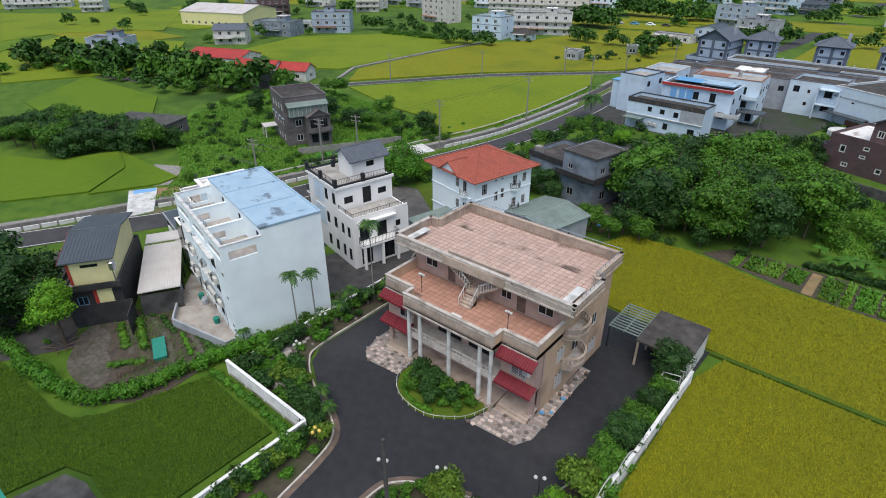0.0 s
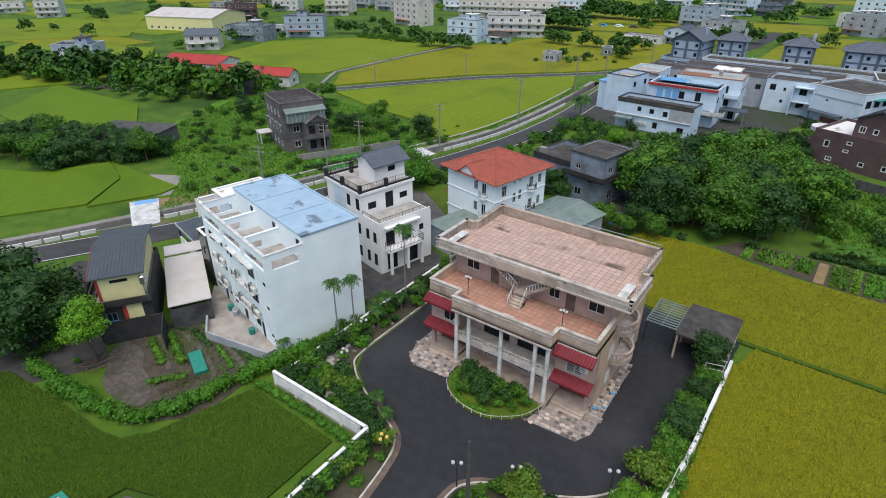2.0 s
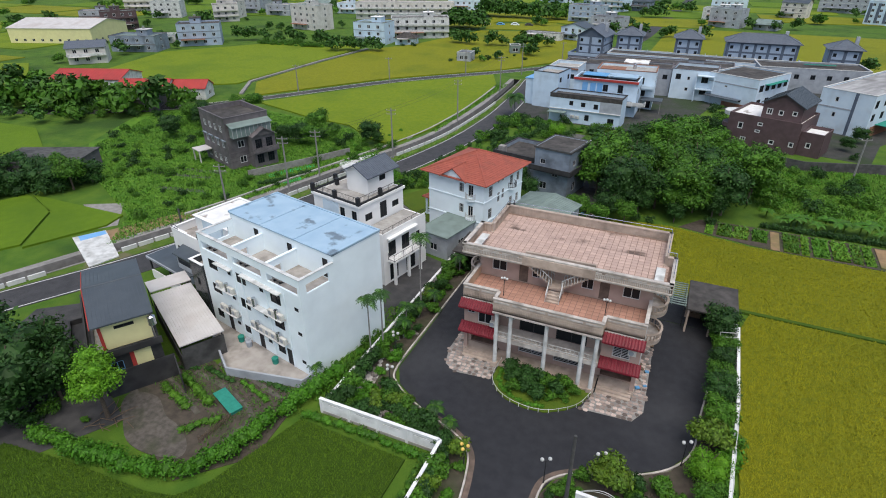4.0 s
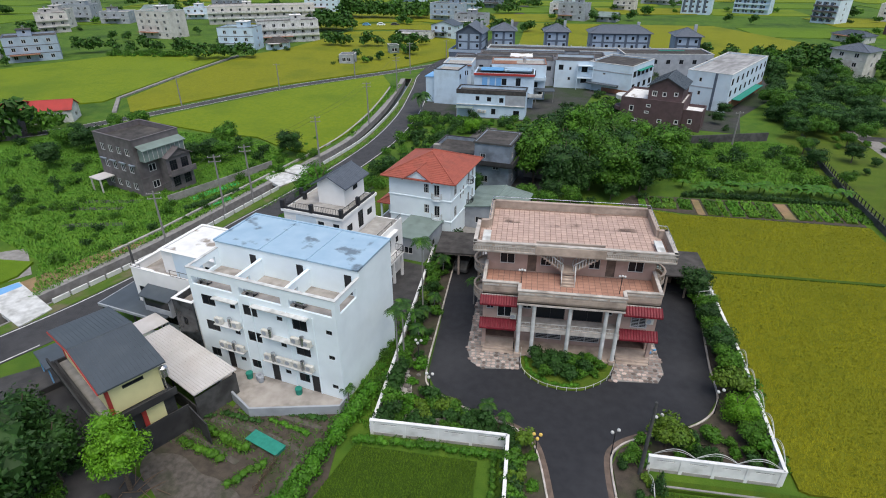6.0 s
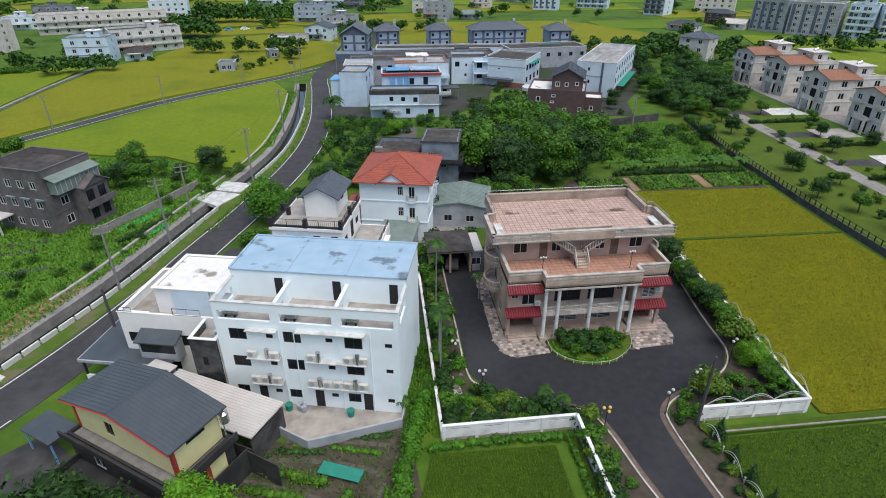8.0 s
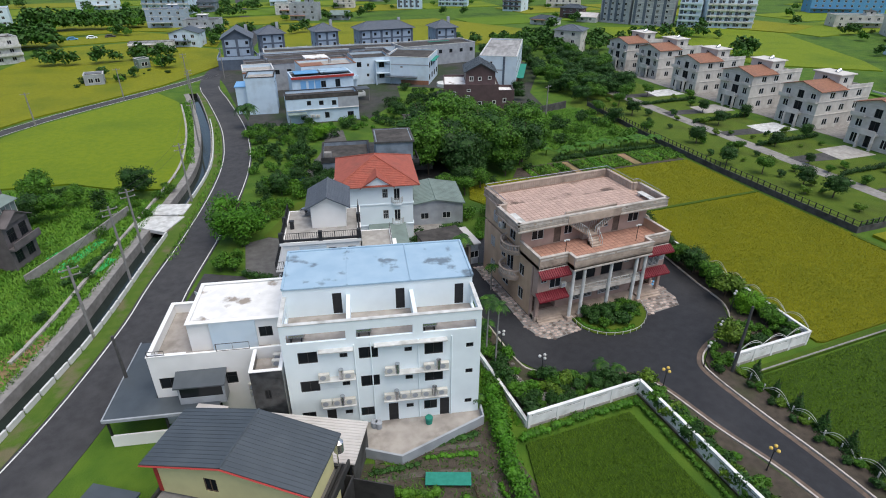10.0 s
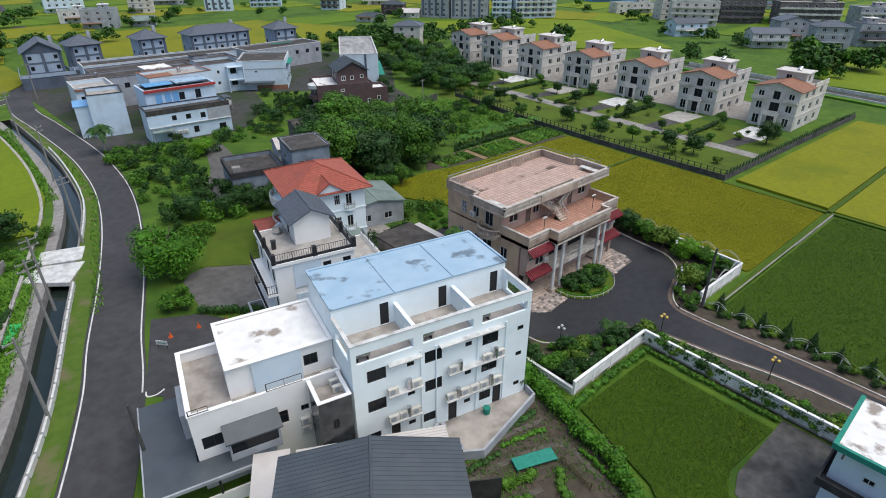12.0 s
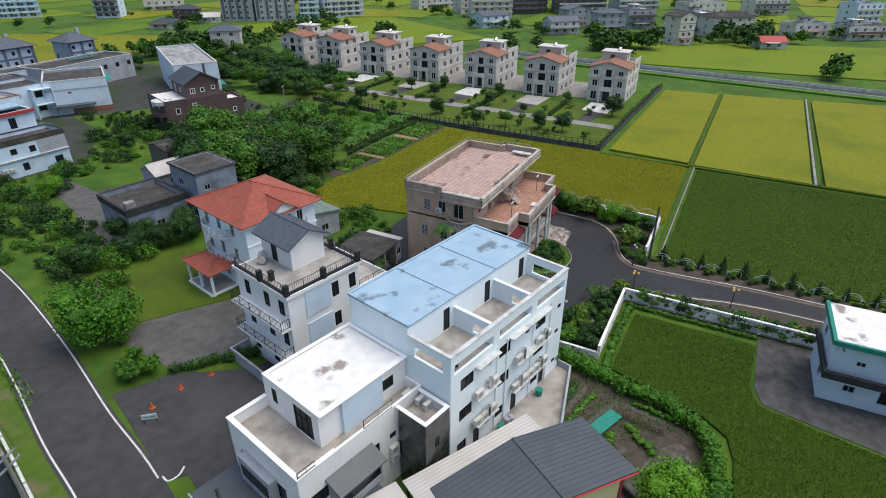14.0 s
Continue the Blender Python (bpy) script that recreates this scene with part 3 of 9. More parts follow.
# grass verge between canal and road
bm = bmesh.new()
ribbon(bm, [p for p in BANK_E], -2.2, -0.02, -0.2, 0.035)
VERGE = mat("worn_verge", (0.06, 0.12, 0.012), (0.085, 0.14, 0.018), 0.8, 0.95, 0.8, 8, (0.16, 0.13, 0.085), 0.35, 0.8, sthr=(0.52, 0.66))
solid("verge", bm, VERGE, "green grass verge beside the canal", "grass", kind="structure")

# ---- fields ----
def blades(name, poly, per_m2, h, size, material, z, label, row=0.0, jitter=0.06, lean_range=(0.25, 0.9)):
    """Upright tilted blades scattered over a polygon, in rows where row is given."""
    rng = np.random.default_rng(len(poly) * 31 + int(abs(poly[0][0] * 10)))
    xs, ys = [p[0] for p in poly], [p[1] for p in poly]
    area = (max(xs) - min(xs)) * (max(ys) - min(ys))
    n = int(area * per_m2)
    px, py = rng.uniform(min(xs), max(xs), n), rng.uniform(min(ys), max(ys), n)
    if row:
        px = np.round(px / row) * row + rng.normal(0, jitter, n)
    keep = np.array([inside(a, b, poly) for a, b in zip(px, py)], bool)
    px, py = px[keep], py[keep]
    n = len(px)
    ang, lean = rng.uniform(0, 2 * np.pi, n), rng.uniform(*lean_range, n)
    hh, ww = h * rng.uniform(0.6, 1.2, n), size * rng.uniform(0.6, 1.3, n)
    c, s = np.cos(ang), np.sin(ang)
    v = np.zeros((n, 4, 3))
    v[:, 0] = np.stack([px - ww * s, py + ww * c, np.full(n, z)], 1)
    v[:, 1] = np.stack([px + ww * s, py - ww * c, np.full(n, z)], 1)
    tx, ty = px + c * lean * hh, py + s * lean * hh
    v[:, 2] = np.stack([tx + 0.5 * ww * s, ty - 0.5 * ww * c, z + hh], 1)
    v[:, 3] = np.stack([tx - 0.5 * ww * s, ty + 0.5 * ww * c, z + hh], 1)
    me = bpy.data.meshes.new(name)
    me.from_pydata(v.reshape(-1, 3).tolist(), [], np.arange(4 * n).reshape(n, 4).tolist())
    me.materials.append(material)
    return tagged(new(name, me), label, "plants", kind="stuff")


def field(pts, top, material, label, cell=0.0):
    return slab("field", pts, -0.2, top, material, label, "rice field")


Y1 = [(-6.9, 16.9), (18.3, 16.9), (19.6, 32.6), (19.6, 49.0), (-6.2, 49.4), (-7.6, 45.0), (-7.6, 17.2)]
Y2 = [(-5.9, 50.2), (19.6, 49.8), (20.3, 66.0), (8, 66.6), (-5.6, 67.0), (-16, 69.3), (-24, 68.6), (-26, 64), (-22.5, 57.0), (-21.5, 51.2), (-15.2, 50.6)]
Y3 = [(20.4, 17.0), (79.6, 16.2), (78.8, 29.6), (21.6, 31.4)]
Y4 = [(19.6, 15.9), (19.0, -2.4), (82.8, -3.2), (80.6, 15.1)]
Y5 = [(18.9, -4.4), (17.4, -60), (92, -60), (83.4, -5.0)]
G1 = [(-18.6, 15.4), (17.9, 15.2), (17.0, -60), (-17.6, -60), (-17.9, 4)]
G2 = [(-42.2, 16.4), (-32.0, 16.2), (-32.0, 4.4), (-38.8, 4.9), (-41.2, 4.0), (-42.1, -0.6), (-42.8, -4.8), (-47.4, -13), (-60, -13), (-66, -3), (-63, 4.2), (-56.5, 5.1), (-48.5, 5.6), (-46.2, 6.2), (-44.7, 8.2), (-43.2, 13.1)]
for poly, m, t in ((Y1, YBASE, "ripening yellow-green rice field"), (Y2, YBASE, "ripening yellow-green rice field"), (Y3, YRICE, "ripe yellow rice field"),
                   (Y4, YRICE, "ripe yellow rice field"), (Y5, YRICE, "ripe yellow rice field"), (G1, GBASE, "deep green rice field"), (G2, GBASE, "deep green rice field")):
    field(poly, 0.42 if m is YRICE else 0.2, m, t)
blades("rice_plants", Y1, 84, 0.13, 0.036, YRICEB, 0.19, "dense ripening rice plants", 0.26, 0.12, (0.4, 1.3))
blades("rice_plants", Y2, 60, 0.13, 0.042, YRICEB, 0.19, "dense ripening rice plants", 0.26, 0.12, (0.4, 1.3))
blades("rice_plants", [p if p[1] > -20 else (p[0], -22) for p in G1], 66, 0.13, 0.038, GRICEB, 0.19, "dense green rice plants", 0.26, 0.12, (0.4, 1.2))
blades("rice_plants", G2, 120, 0.14, 0.03, GRICEB, 0.19, "dense green rice plants in rows", 0.26, 0.065, (0.3, 1.0))
# far fields west and north
FA = [(-120, 103), (-98, 96), (-87, 94.5), (-78, 88), (-71.5, 86), (-68.6, 100), (-68.4, 128), (-70.5, 148), (-76, 161), (-100, 135.6)]
FB = [(-137, 122), (-138, 148), (-136, 187), (-126, 205), (-116, 256), (-86, 262), (-58, 232), (-56, 208), (-59, 196), (-75.5, 170.6), (-103, 143.4), (-126.5, 108.6)]
FC = [(-141, 118), (-141, 188), (-153, 197), (-164, 186), (-182, 184), (-206, 150), (-196, 118), (-160, 106)]
FD = [(-116, 262), (-88, 268), (-58, 238), (-55, 262), (-90, 296), (-122, 282)]
FE = [(-122, 292), (-90, 300), (-50, 276), (-50, 330), (-140, 330)]
FG = [(-36, 209), (-34, 300), (58, 298), (84, 240), (58, 208), (30, 206)]
FW1 = [(-129, 23.6), (-118, 28.5), (-113.6, 38.7), (-104, 36), (-97, 27), (-103, 17), (-118, 10)]
FW2 = [(-112.6, 39), (-92.4, 39.5), (-91.6, 36), (-96, 26.6), (-103, 35.4)]
FW3 = [(-170, 40), (-190, 62), (-150, 64), (-125, 50), (-135, 38)]
for poly, m, t in ((FA, LGRICE, "yellow-green rice field"), (FB, YRICE, "ripening rice field"), (FC, LGRICE, "yellow-green rice field"), (FD, YRICE, "ripening rice field"),
                   (FE, YRICE, "ripening rice field"), (FG, YRICE, "ripe yellow rice field"), (FW1, MIDRICE, "green rice plot"), (FW2, MIDRICE, "green rice plot"), (FW3, MIDRICE, "green rice field")):
    field(poly, 0.3, m, t)
for poly, m in (([(-257, 58), (-284, 88), (-230, 114), (-187, 86), (-189, 66), (-199, 43)], LGRICE), ([(-402, 98), (-356, 136), (-351, 179), (-268, 124), (-295, 90), (-287, 67)], LGRICE), ([(114, 50), (150, 58), (168, 60), (176, 20), (186, -20), (200, -70), (126, -70)], LGRICE),
                ([(97, 178), (120, 237), (172, 212), (188, 187), (153, 124), (142, 110), (114, 132)], LGRICE), ([(192, 186), (176, 213), (215, 240), (225, 200)], YRICE)):
    field(poly, 0.32, m, "far yellow-green rice field")
bm = bmesh.new()
for d in (-5.2, 5.2):
    ribbon(bm, [(112, 90), (103, 20), (98, -25), (85, -120)], d - 1.2, d + 1.2, -0.2, 0.5)
solid("levee", bm, MEADOW, "grassy bank along the far road", "bank", kind="structure")
bm = bmesh.new()
for d in (-4.0, 4.0):
    ribbon(bm, [(112, 90), (103, 20), (98, -25), (85, -120)], d - 0.1, d + 0.1, 0, 0.9)
solid("guard_rail", bm, WEATHERWHITE, "pale guard rail along the far road", "guard rail", kind="structure")
rngf = random.Random(5)
patches = {}
for row in range(-4, 16):
    for col in range(-12, 11):
        cx, cy = -40 + col * 62 + 14 * (row % 2), 60 + row * 44
        r = math.hypot(cx + 40, cy - 40)
        if r < 235 or r > 760 or cy < -60 or -140 < cx < 66 and cy < 318 or 80 < cx < 215 and cy < 260 or rngf.random() < 0.2:
            continue
        w, d = rngf.uniform(50, 59), rngf.uniform(34, 41)
        kind = rngf.choice(("ripe", "pale", "pale", "green"))
        prism(patches.setdefault(kind, bmesh.new()), [(cx - w / 2, cy - d / 2), (cx + w / 2, cy - d / 2 + 3), (cx + w / 2 + 2, cy + d / 2), (cx - w / 2 - 2, cy + d / 2 - 3)], -0.2, 0.22 + 0.02 * rngf.random())
for kind, m in (("ripe", YRICE), ("pale", LGRICE), ("green", MIDRICE)):
    solid("far_fields", patches[kind], m, "distant patchwork of %s rice fields" % kind, "rice field", kind="stuff")
# dykes
bm = bmesh.new()
for a, b, w in (((-7.6, 49.8), (19.8, 49.4), 0.25), ((-19, 16.1), (18.6, 16.1), 0.4), ((18.4, -60), (19.2, 32.6), 0.35), ((18.6, 16.4), (81, 15.7), 0.35), ((18.8, -3.4), (84, -4.1), 0.45)):
    ribbon(bm, [a, b], -w, w, -0.2, 0.3)
solid("field_dyke", bm, GRICE, "low grassy dyke between rice fields", "dyke", kind="structure")
bm = bmesh.new()
ribbon(bm, [(-18, 15.9), (18.6, 15.7)], -0.08, 0.08, -0.1, 0.36)
ribbon(bm, [(18.9, -3.0), (85, -3.8)], -0.2, 0.2, -0.1, 0.4)
ribbon(bm, [(-131, 108.6), (-139.4, 122), (-139.6, 160), (-138, 188)], -0.5, 0.5, -0.1, 0.42)
solid("irrigation_channel", bm, CONCRETE, "narrow pale concrete irrigation channel", "channel", kind="structure")

EDGING = mat("brown_edging", (0.17, 0.125, 0.1), (0.12, 0.09, 0.072), 2, 0.85, 0.2, 20, (0.07, 0.06, 0.05), 0.6, 0.6)
# ---- villa drive and garden ----
DRIVE = [(-38.2, 50), (-33.5, 50), (-33.3, 44.6), (-15.6, 44.6), (-8.4, 44.6), (-9.6, 38), (-10.6, 31), (-11.0, 26.6), (-12.6, 24.0), (-15.6, 22.0), (-18.6, 20.9), (-20.6, 19.6), (-21.4, 17.6), (-21.2, 12),
         (-20.6, 4), (-20.6, -12), (-24.2, -12), (-24.4, 4), (-26.0, 12), (-26.8, 16.8), (-27.6, 19.2), (-29.4, 20.6), (-33.6, 22.2), (-36.6, 24.0), (-37.7, 26.0), (-37.8, 34)]
drive = slab("driveway", DRIVE, -0.2, 0.05, ASPHALT, "smooth dark asphalt driveway forecourt", "driveway")
LEFTKERB = [(-37.9, 50), (-37.9, 34), (-37.8, 26.0), (-36.7, 23.9), (-33.7, 22.1), (-29.5, 20.5), (-27.7, 19.1), (-26.9, 16.8), (-26.1, 12), (-24.5, 4), (-24.3, -12)]
RIGHTKERB = [(-8.5, 44.6), (-9.7, 38), (-10.7, 31), (-11.1, 26.6), (-12.7, 23.9), (-15.7, 21.9), (-18.7, 20.8), (-20.7, 19.5), (-21.5, 17.6), (-21.3, 12), (-20.7, 4), (-20.7, -12)]
for line, s, nm in ((LEFTKERB, -1, "west"), (RIGHTKERB, 1, "east")):
    sm = smooth_line(line, 5)
    bm = bmesh.new()
    ribbon(bm, sm, s * 0.02, s * -0.17 * -1 if s < 0 else 0.17, -0.1, 0.2) if s > 0 else ribbon(bm, sm, -0.17, -0.02, -0.1, 0.2)
    solid("kerb", bm, COPING, "pale worn kerb round the drive", "kerb", kind="structure")
    bm = bmesh.new()
    ribbon(bm, [p for p in sm if p[1] < 22], -0.45 if s > 0 else 0.0, 0.0 if s > 0 else 0.45, -0.1, 0.058)
    solid("drive_edging", bm, EDGING, "brownish concrete strip along the drive", "pavement", kind="structure")
BEDW = [(-41.0, 50), (-38.1, 50), (-38.1, 26), (-36.8, 23.7), (-33.8, 21.9), (-29.6, 20.3), (-27.9, 18.9), (-27.1, 16.8), (-26.3, 12), (-24.7, 4), (-24.5, -12), (-29.9, -12), (-29.9, 18), (-41.0, 18)]
slab("garden_bed", BEDW, -0.2, 0.12, SOIL, "dark garden soil with gravel beside the drive", "garden bed")
BEDE = [(-8.3, 44.6), (-9.5, 38), (-10.5, 31), (-10.9, 26.6), (-12.5, 23.7), (-15.5, 21.7), (-18.5, 20.6), (-20.5, 19.3), (-21.3, 17.6), (-21.1, 12), (-20.5, 4), (-20.5, -12), (-18.6, -12), (-18.6, 17.6), (-9.0, 17.6), (-7.9, 30), (-7.8, 44.6)]
slab("garden_bed", BEDE, -0.2, 0.12, SOIL, "dark garden soil beside the drive", "garden bed")

# other ground patches
slab("pavement", [(-70.2, 43.0), (-69, 42), (-72.5, 33), (-66, 30), (-60, 36.5), (-54.8, 36.5), (-52.5, 44.5), (-57.8, 46.6), (-61.8, 52.6), (-66.2, 55)], -0.2, 0.042, ROADTAR, "dark asphalt parking forecourt", "car park")
slab("pavement", [(-60.8, 61.4), (-57.6, 62.2), (-47.0, 55), (-44, 48), (-49, 48.6), (-56.6, 49.6), (-61.4, 53.4)], -0.2, 0.04, GRAVELTAR, "worn grey asphalt yard", "yard")
slab("lawn", [(-58.2, 62.6), (-52, 73), (-44, 73), (-43.6, 66), (-47.2, 55.6)], -0.2, 0.07, LAWN, "mown olive-green lawn", "lawn")
slab("pavement", [(-48.4, 48.2), (-41.4, 46.2), (-41.3, 31), (-44.2, 31.5), (-52.5, 36.4)], -0.2, 0.045, OLDTAR, "dark tiled forecourt before the white house", "yard")
slab("pavement", [(-40.2, 64), (-39.8, 51.4), (-33.5, 51.4), (-33.5, 60)], -0.2, 0.04, CONCRETE, "stained concrete yard", "yard")
slab("pavement", [(-46, 92), (-38, 100), (-24, 96), (-24, 74), (-31, 70), (-39, 74), (-47.6, 77.6)], -0.2, 0.04, OLDTAR, "cluttered grey yard by the blue-grey house", "yard")
slab("vegetable_plot", [(-57.5, 20.6), (-52.5, 18.2), (-44.0, 19.9), (-43.2, 11.6), (-47.5, 7.2), (-56.2, 10.4), (-59, 13)], -0.2, 0.06, SOIL, "brown vegetable garden soil", "garden")
slab("pavement", [(-62, 12.6), (-56.4, 10.2), (-60, 4), (-74, 3), (-80, 18), (-74.5, 22.5), (-66, 15)], -0.2, 0.04, OLDTAR, "cracked concrete yard", "yard")
slab("pavement", [(-40.6, 3.7), (-38.6, 4.4), (-30.2, 4.3), (-30.2, -14), (-46.6, -14), (-42.2, -4.7), (-41.5, -0.7)], -0.2, 0.05, DARKCON, "blackened concrete yard", "yard")
slab("pavement", [(-33.2, 44.7), (-7.9, 44.7), (-7.7, 50.0), (-15.4, 50.3), (-21.6, 51.0), (-33.2, 51.2)], -0.2, 0.046, ASPHALT, "dark asphalt yard behind the villa", "yard")
slab("pavement", smooth_line([(-56.6, 10.2), (-54.2, 8.6), (-51.4, 8.3), (-48.8, 9.0), (-49.3, 10.4), (-51.6, 11.6), (-53.4, 12.0), (-56, 13.4), (-58.6, 12.9), (-58.2, 11.4), (-56.8, 10.3)], 4)[:-1], -0.1, 0.066, TRODDEN, "muddy grey yard beside the vegetable beds", "bare ground")
slab("pavement", smooth_line([(-36.5, 109), (-40, 108.5), (-44, 95.5), (-49.5, 83), (-45.5, 81.5), (-38.5, 93)], 3), -0.2, 0.043, GRAVELTAR, "worn grey lane beside the blue-grey house", "lane")
slab("meadow", [(-118, 52), (-92, 40), (-86, 32), (-80.6, 48), (-77, 60), (-72, 80), (-84, 92), (-98, 95), (-122, 100), (-140, 84), (-130, 62)], -0.2, 0.03, MEADOW, "lush wild green meadow", "meadow")
slab("pavement", [(-92, 32), (-88, 30), (-83.8, 40), (-80.8, 47), (-83, 48.5)], -0.2, 0.05, SANDSOIL, "bare ochre earth beside the canal", "bare ground")
slab("pavement", [(-102, 40), (-92.4, 34.6), (-90.5, 37), (-96.5, 43)], -0.2, 0.052, CONCRETE, "broken grey concrete slab", "pavement")
bm = bmesh.new()
for x0, x1, y in ((-104, -92, 55), (-102, -91, 58), (-97, -88, 50)):
    ribbon(bm, [(x0, y), (x1, y + 2)], -0.6, 0.6, -0.2, 0.06)
solid("mulch_strip", bm, DARKCON, "grey plastic-mulched strips in the meadow", "garden bed", kind="structure")
slab("lawn", [(21.6, 34), (54, 34), (56, 150), (22.5, 110)], -0.2, 0.04, LAWN, "villa gardens with lawn", "lawn")
slab("pavement", [(36, 34), (39, 34), (45, 150), (41, 150)], -0.2, 0.06, CONCRETE, "pale path through the villa gardens", "path")
slab("vegetable_plot", [(-15, 70), (-4, 67.6), (20.2, 66.6), (21, 73.6), (-4, 74.2), (-12, 74)], -0.2, 0.05, SOIL, "vegetable plots in strips", "garden")
rngv = random.Random(3)
x, k = -11.5, 0
while x < 20.2:
    w = rngv.choice((0.9, 1.1, 1.6, 1.9))
    mt = (MEADOW, GRICE, LAWN, MEADOW, SANDSOIL, GRICE, MIDRICE)[k % 7]
    lo = 67.5 if x > -4 else 69.2
    bed = [(x, lo + rngv.uniform(0, 0.3)), (x + w, lo + rngv.uniform(0, 0.3)), (x + w + 0.25, 73.4), (x + 0.25, 73.4)]
    slab("vegetable_bed", bed, -0.1, 0.13 + 0.01 * (k % 3), mt, "raised strip of vegetables", "garden bed")
    if mt is not SANDSOIL:
        blades("vegetable_leaves", bed, 26, 0.3, 0.1, (GRASSLEAF, LEAF, GRASSLEAF, LEAFBRIGHT)[k % 4], 0.12, "rows of leafy vegetables", 0.32, 0.05, (0.6, 1.6))
    x, k = x + w + rngv.uniform(0.25, 0.5), k + 1
for k, (x, y) in enumerate(((57.6, 41.4), (57.6, 58.6), (58.4, 76.4), (58.4, 94.2), (59.2, 112.4))):
    slab("pavement", [(x - 9.5, y - 3.2), (x - 0.3, y - 3.6), (x - 0.3, y + 2.8), (x - 8.6, y + 3.0)], -0.2, 0.075, PALECON if k % 2 else WEATHERWHITE, "bright concrete apron before a villa", "apron")
    slab("pavement", [(39.6, y - 1.4), (x - 9.6, y - 2.8), (x - 8.8, y + 1.0), (39.8, y + 1.6)], -0.2, 0.065, OLDTAR, "grey asphalt drive to a villa", "drive")
slab("pavement", [(60, 120), (61, 40), (79, 38), (82, 150), (62, 150)], -0.2, 0.05, CONCRETE, "paved plots round the villas", "pavement")

slab("pavement", [(-57, 118.5), (-29, 115.6), (-16, 131), (-12, 147), (6, 134), (-8, 125), (-8.6, 118), (16, 112), (20, 126), (42, 158), (38, 190), (-40, 205), (-62, 202), (-58.4, 165), (-57, 140)], -0.2, 0.035, YARD, "grey yards and lanes between the village houses", "yard")
bm = bmesh.new()
ribbon(bm, offset_line(BANK_W, 2.6)[14:40], -0.2, 0.2, 0, 0.35)
solid("irrigation_channel", bm, PALECON, "narrow pale concrete irrigation channel", "channel", kind="structure")

# ---- pink villa ----
villa = thing("villa", -24.7, 31, 0, 0, "pink three-storey villa with terraces, white columns and dark red awnings", "house")
gw = [(5.3, 3.35, 2.8, 2.4, "door", DARKMETAL), (8.9, 3.35, 2.9, 2.4, "door", DARKMETAL), (3.9, 4.3, 0.9, 1.2, "slide"), (12.0, 4.3, 0.7, 1.2, "slide"),
      (5.4, 0.75, 2.6, 1.75, "bars"), (8.9, 0.75, 2.9, 1.75, "bars"), (3.7, 1.6, 0.9, 0.6, "slide"), (12.2, 1.6, 0.6, 0.6, "slide")]
sw = {"F": gw, "R": [(2.2, 3.9, 1.1, 1.4, "bars"), (2.3, 1.0, 1.1, 1.5, "bars"), (5.0, 3.4, 1.4, 2.1, "door"), (5.2, 0.9, 1.6, 1.5, "slide"), (8.6, 4.2, 1.0, 1.3, "slide"), (8.6, 1.0, 1.2, 1.4, "bars")],
      "L": [(2.0, 4.2, 0.9, 1.3, "bars"), (2.2, 1.0, 1.0, 1.4, "bars"), (4.6, 4.1, 0.9, 1.4, "slide"), (6.0, 3.4, 1.5, 2.1, "door"), (5.2, 0.9, 1.4, 1.4, "slide"), (8.9, 4.0, 1.1, 1.4, "slide"), (9.0, 1.0, 1.1, 1.5, "slide")],
      "B": grid_wins(16.6, 4, (1.0, 4.2), 1.3, 1.4)}
block(villa, -8.3, 1.3, 8.3, 13.1, 0, 6.7, PINK, {"F": gw, "B": sw["B"]}, only="FB", label="pink tiled wall", cut={"F": [(0.3, 0.46, 3.25, 2.95), (13.4, 0.46, 16.3, 2.95)]})
for x0, x1 in ((-8.1, -4.9), (4.9, 8.1)):
    part("porch_floor", boxes((x0, 1.3, 0.3, x1, 4.6, 0.45)), GROUT, villa)
    part("porch_wall", boxes((x0, 4.4, 0.45, x1, 4.6, 3.0), (x0 if x0 > 0 else x1 - 0.15, 1.5, 0.45, x0 + 0.15 if x0 > 0 else x1, 4.4, 3.0)), PINK, villa)
part("ceiling_slab", boxes((-8.1, 1.5, 2.96, 8.1, 12.9, 3.12)), CREAM, villa)
block(villa, -8.3, 1.3, 8.3, 13.1, 0, 6.7, OCHRE, sw, only="RL", label="ochre rendered side wall")
block(villa, -8.3, 0.1, -4.95, 1.28, 3.1, 6.7, PINK, {"F": [(1.45, 0.85, 1.4, 1.5, "slide"), (0.35, 1.7, 0.75, 0.5, "slide")]}, only="FRL", t=0.15)
block(villa, 4.95, 0.1, 8.3, 1.28, 3.1, 6.7, PINK, {"F": [(1.0, 0.85, 1.5, 1.5, "bars")]}, only="FRL", t=0.15)
for x in (-8.12, 8.12):
    part("pillar", boxes((x - 0.18, 0.08, 0.45, x + 0.18, 0.44, 3.1)), PINK, villa)
    part("pillar_foot", boxes((x - 0.24, 0.02, 0.0, x + 0.24, 0.5, 0.6)), CREAM, villa)
for x0, x1 in ((-8.3, -4.95), (4.95, 8.3)):
    part("porch_ceiling", boxes((x0, 0.1, 3.0, x1, 1.28, 3.1)), CREAM, villa)
    for k in range(3):
        part("step", boxes((x0 + 0.15, -0.75 + 0.3 * k, 0.0, x1 - 0.1, 1.28, 0.15 * (k + 1))), CREAM, villa)
part("veranda_floor", boxes((-4.95, -1.0, 0, 4.95, 1.28, 0.3)), CREAM, villa)
part("balcony_floor", boxes((-4.94, -0.75, 3.05, 4.94, 1.29, 3.33)), COPING, villa, "pale balcony slab")
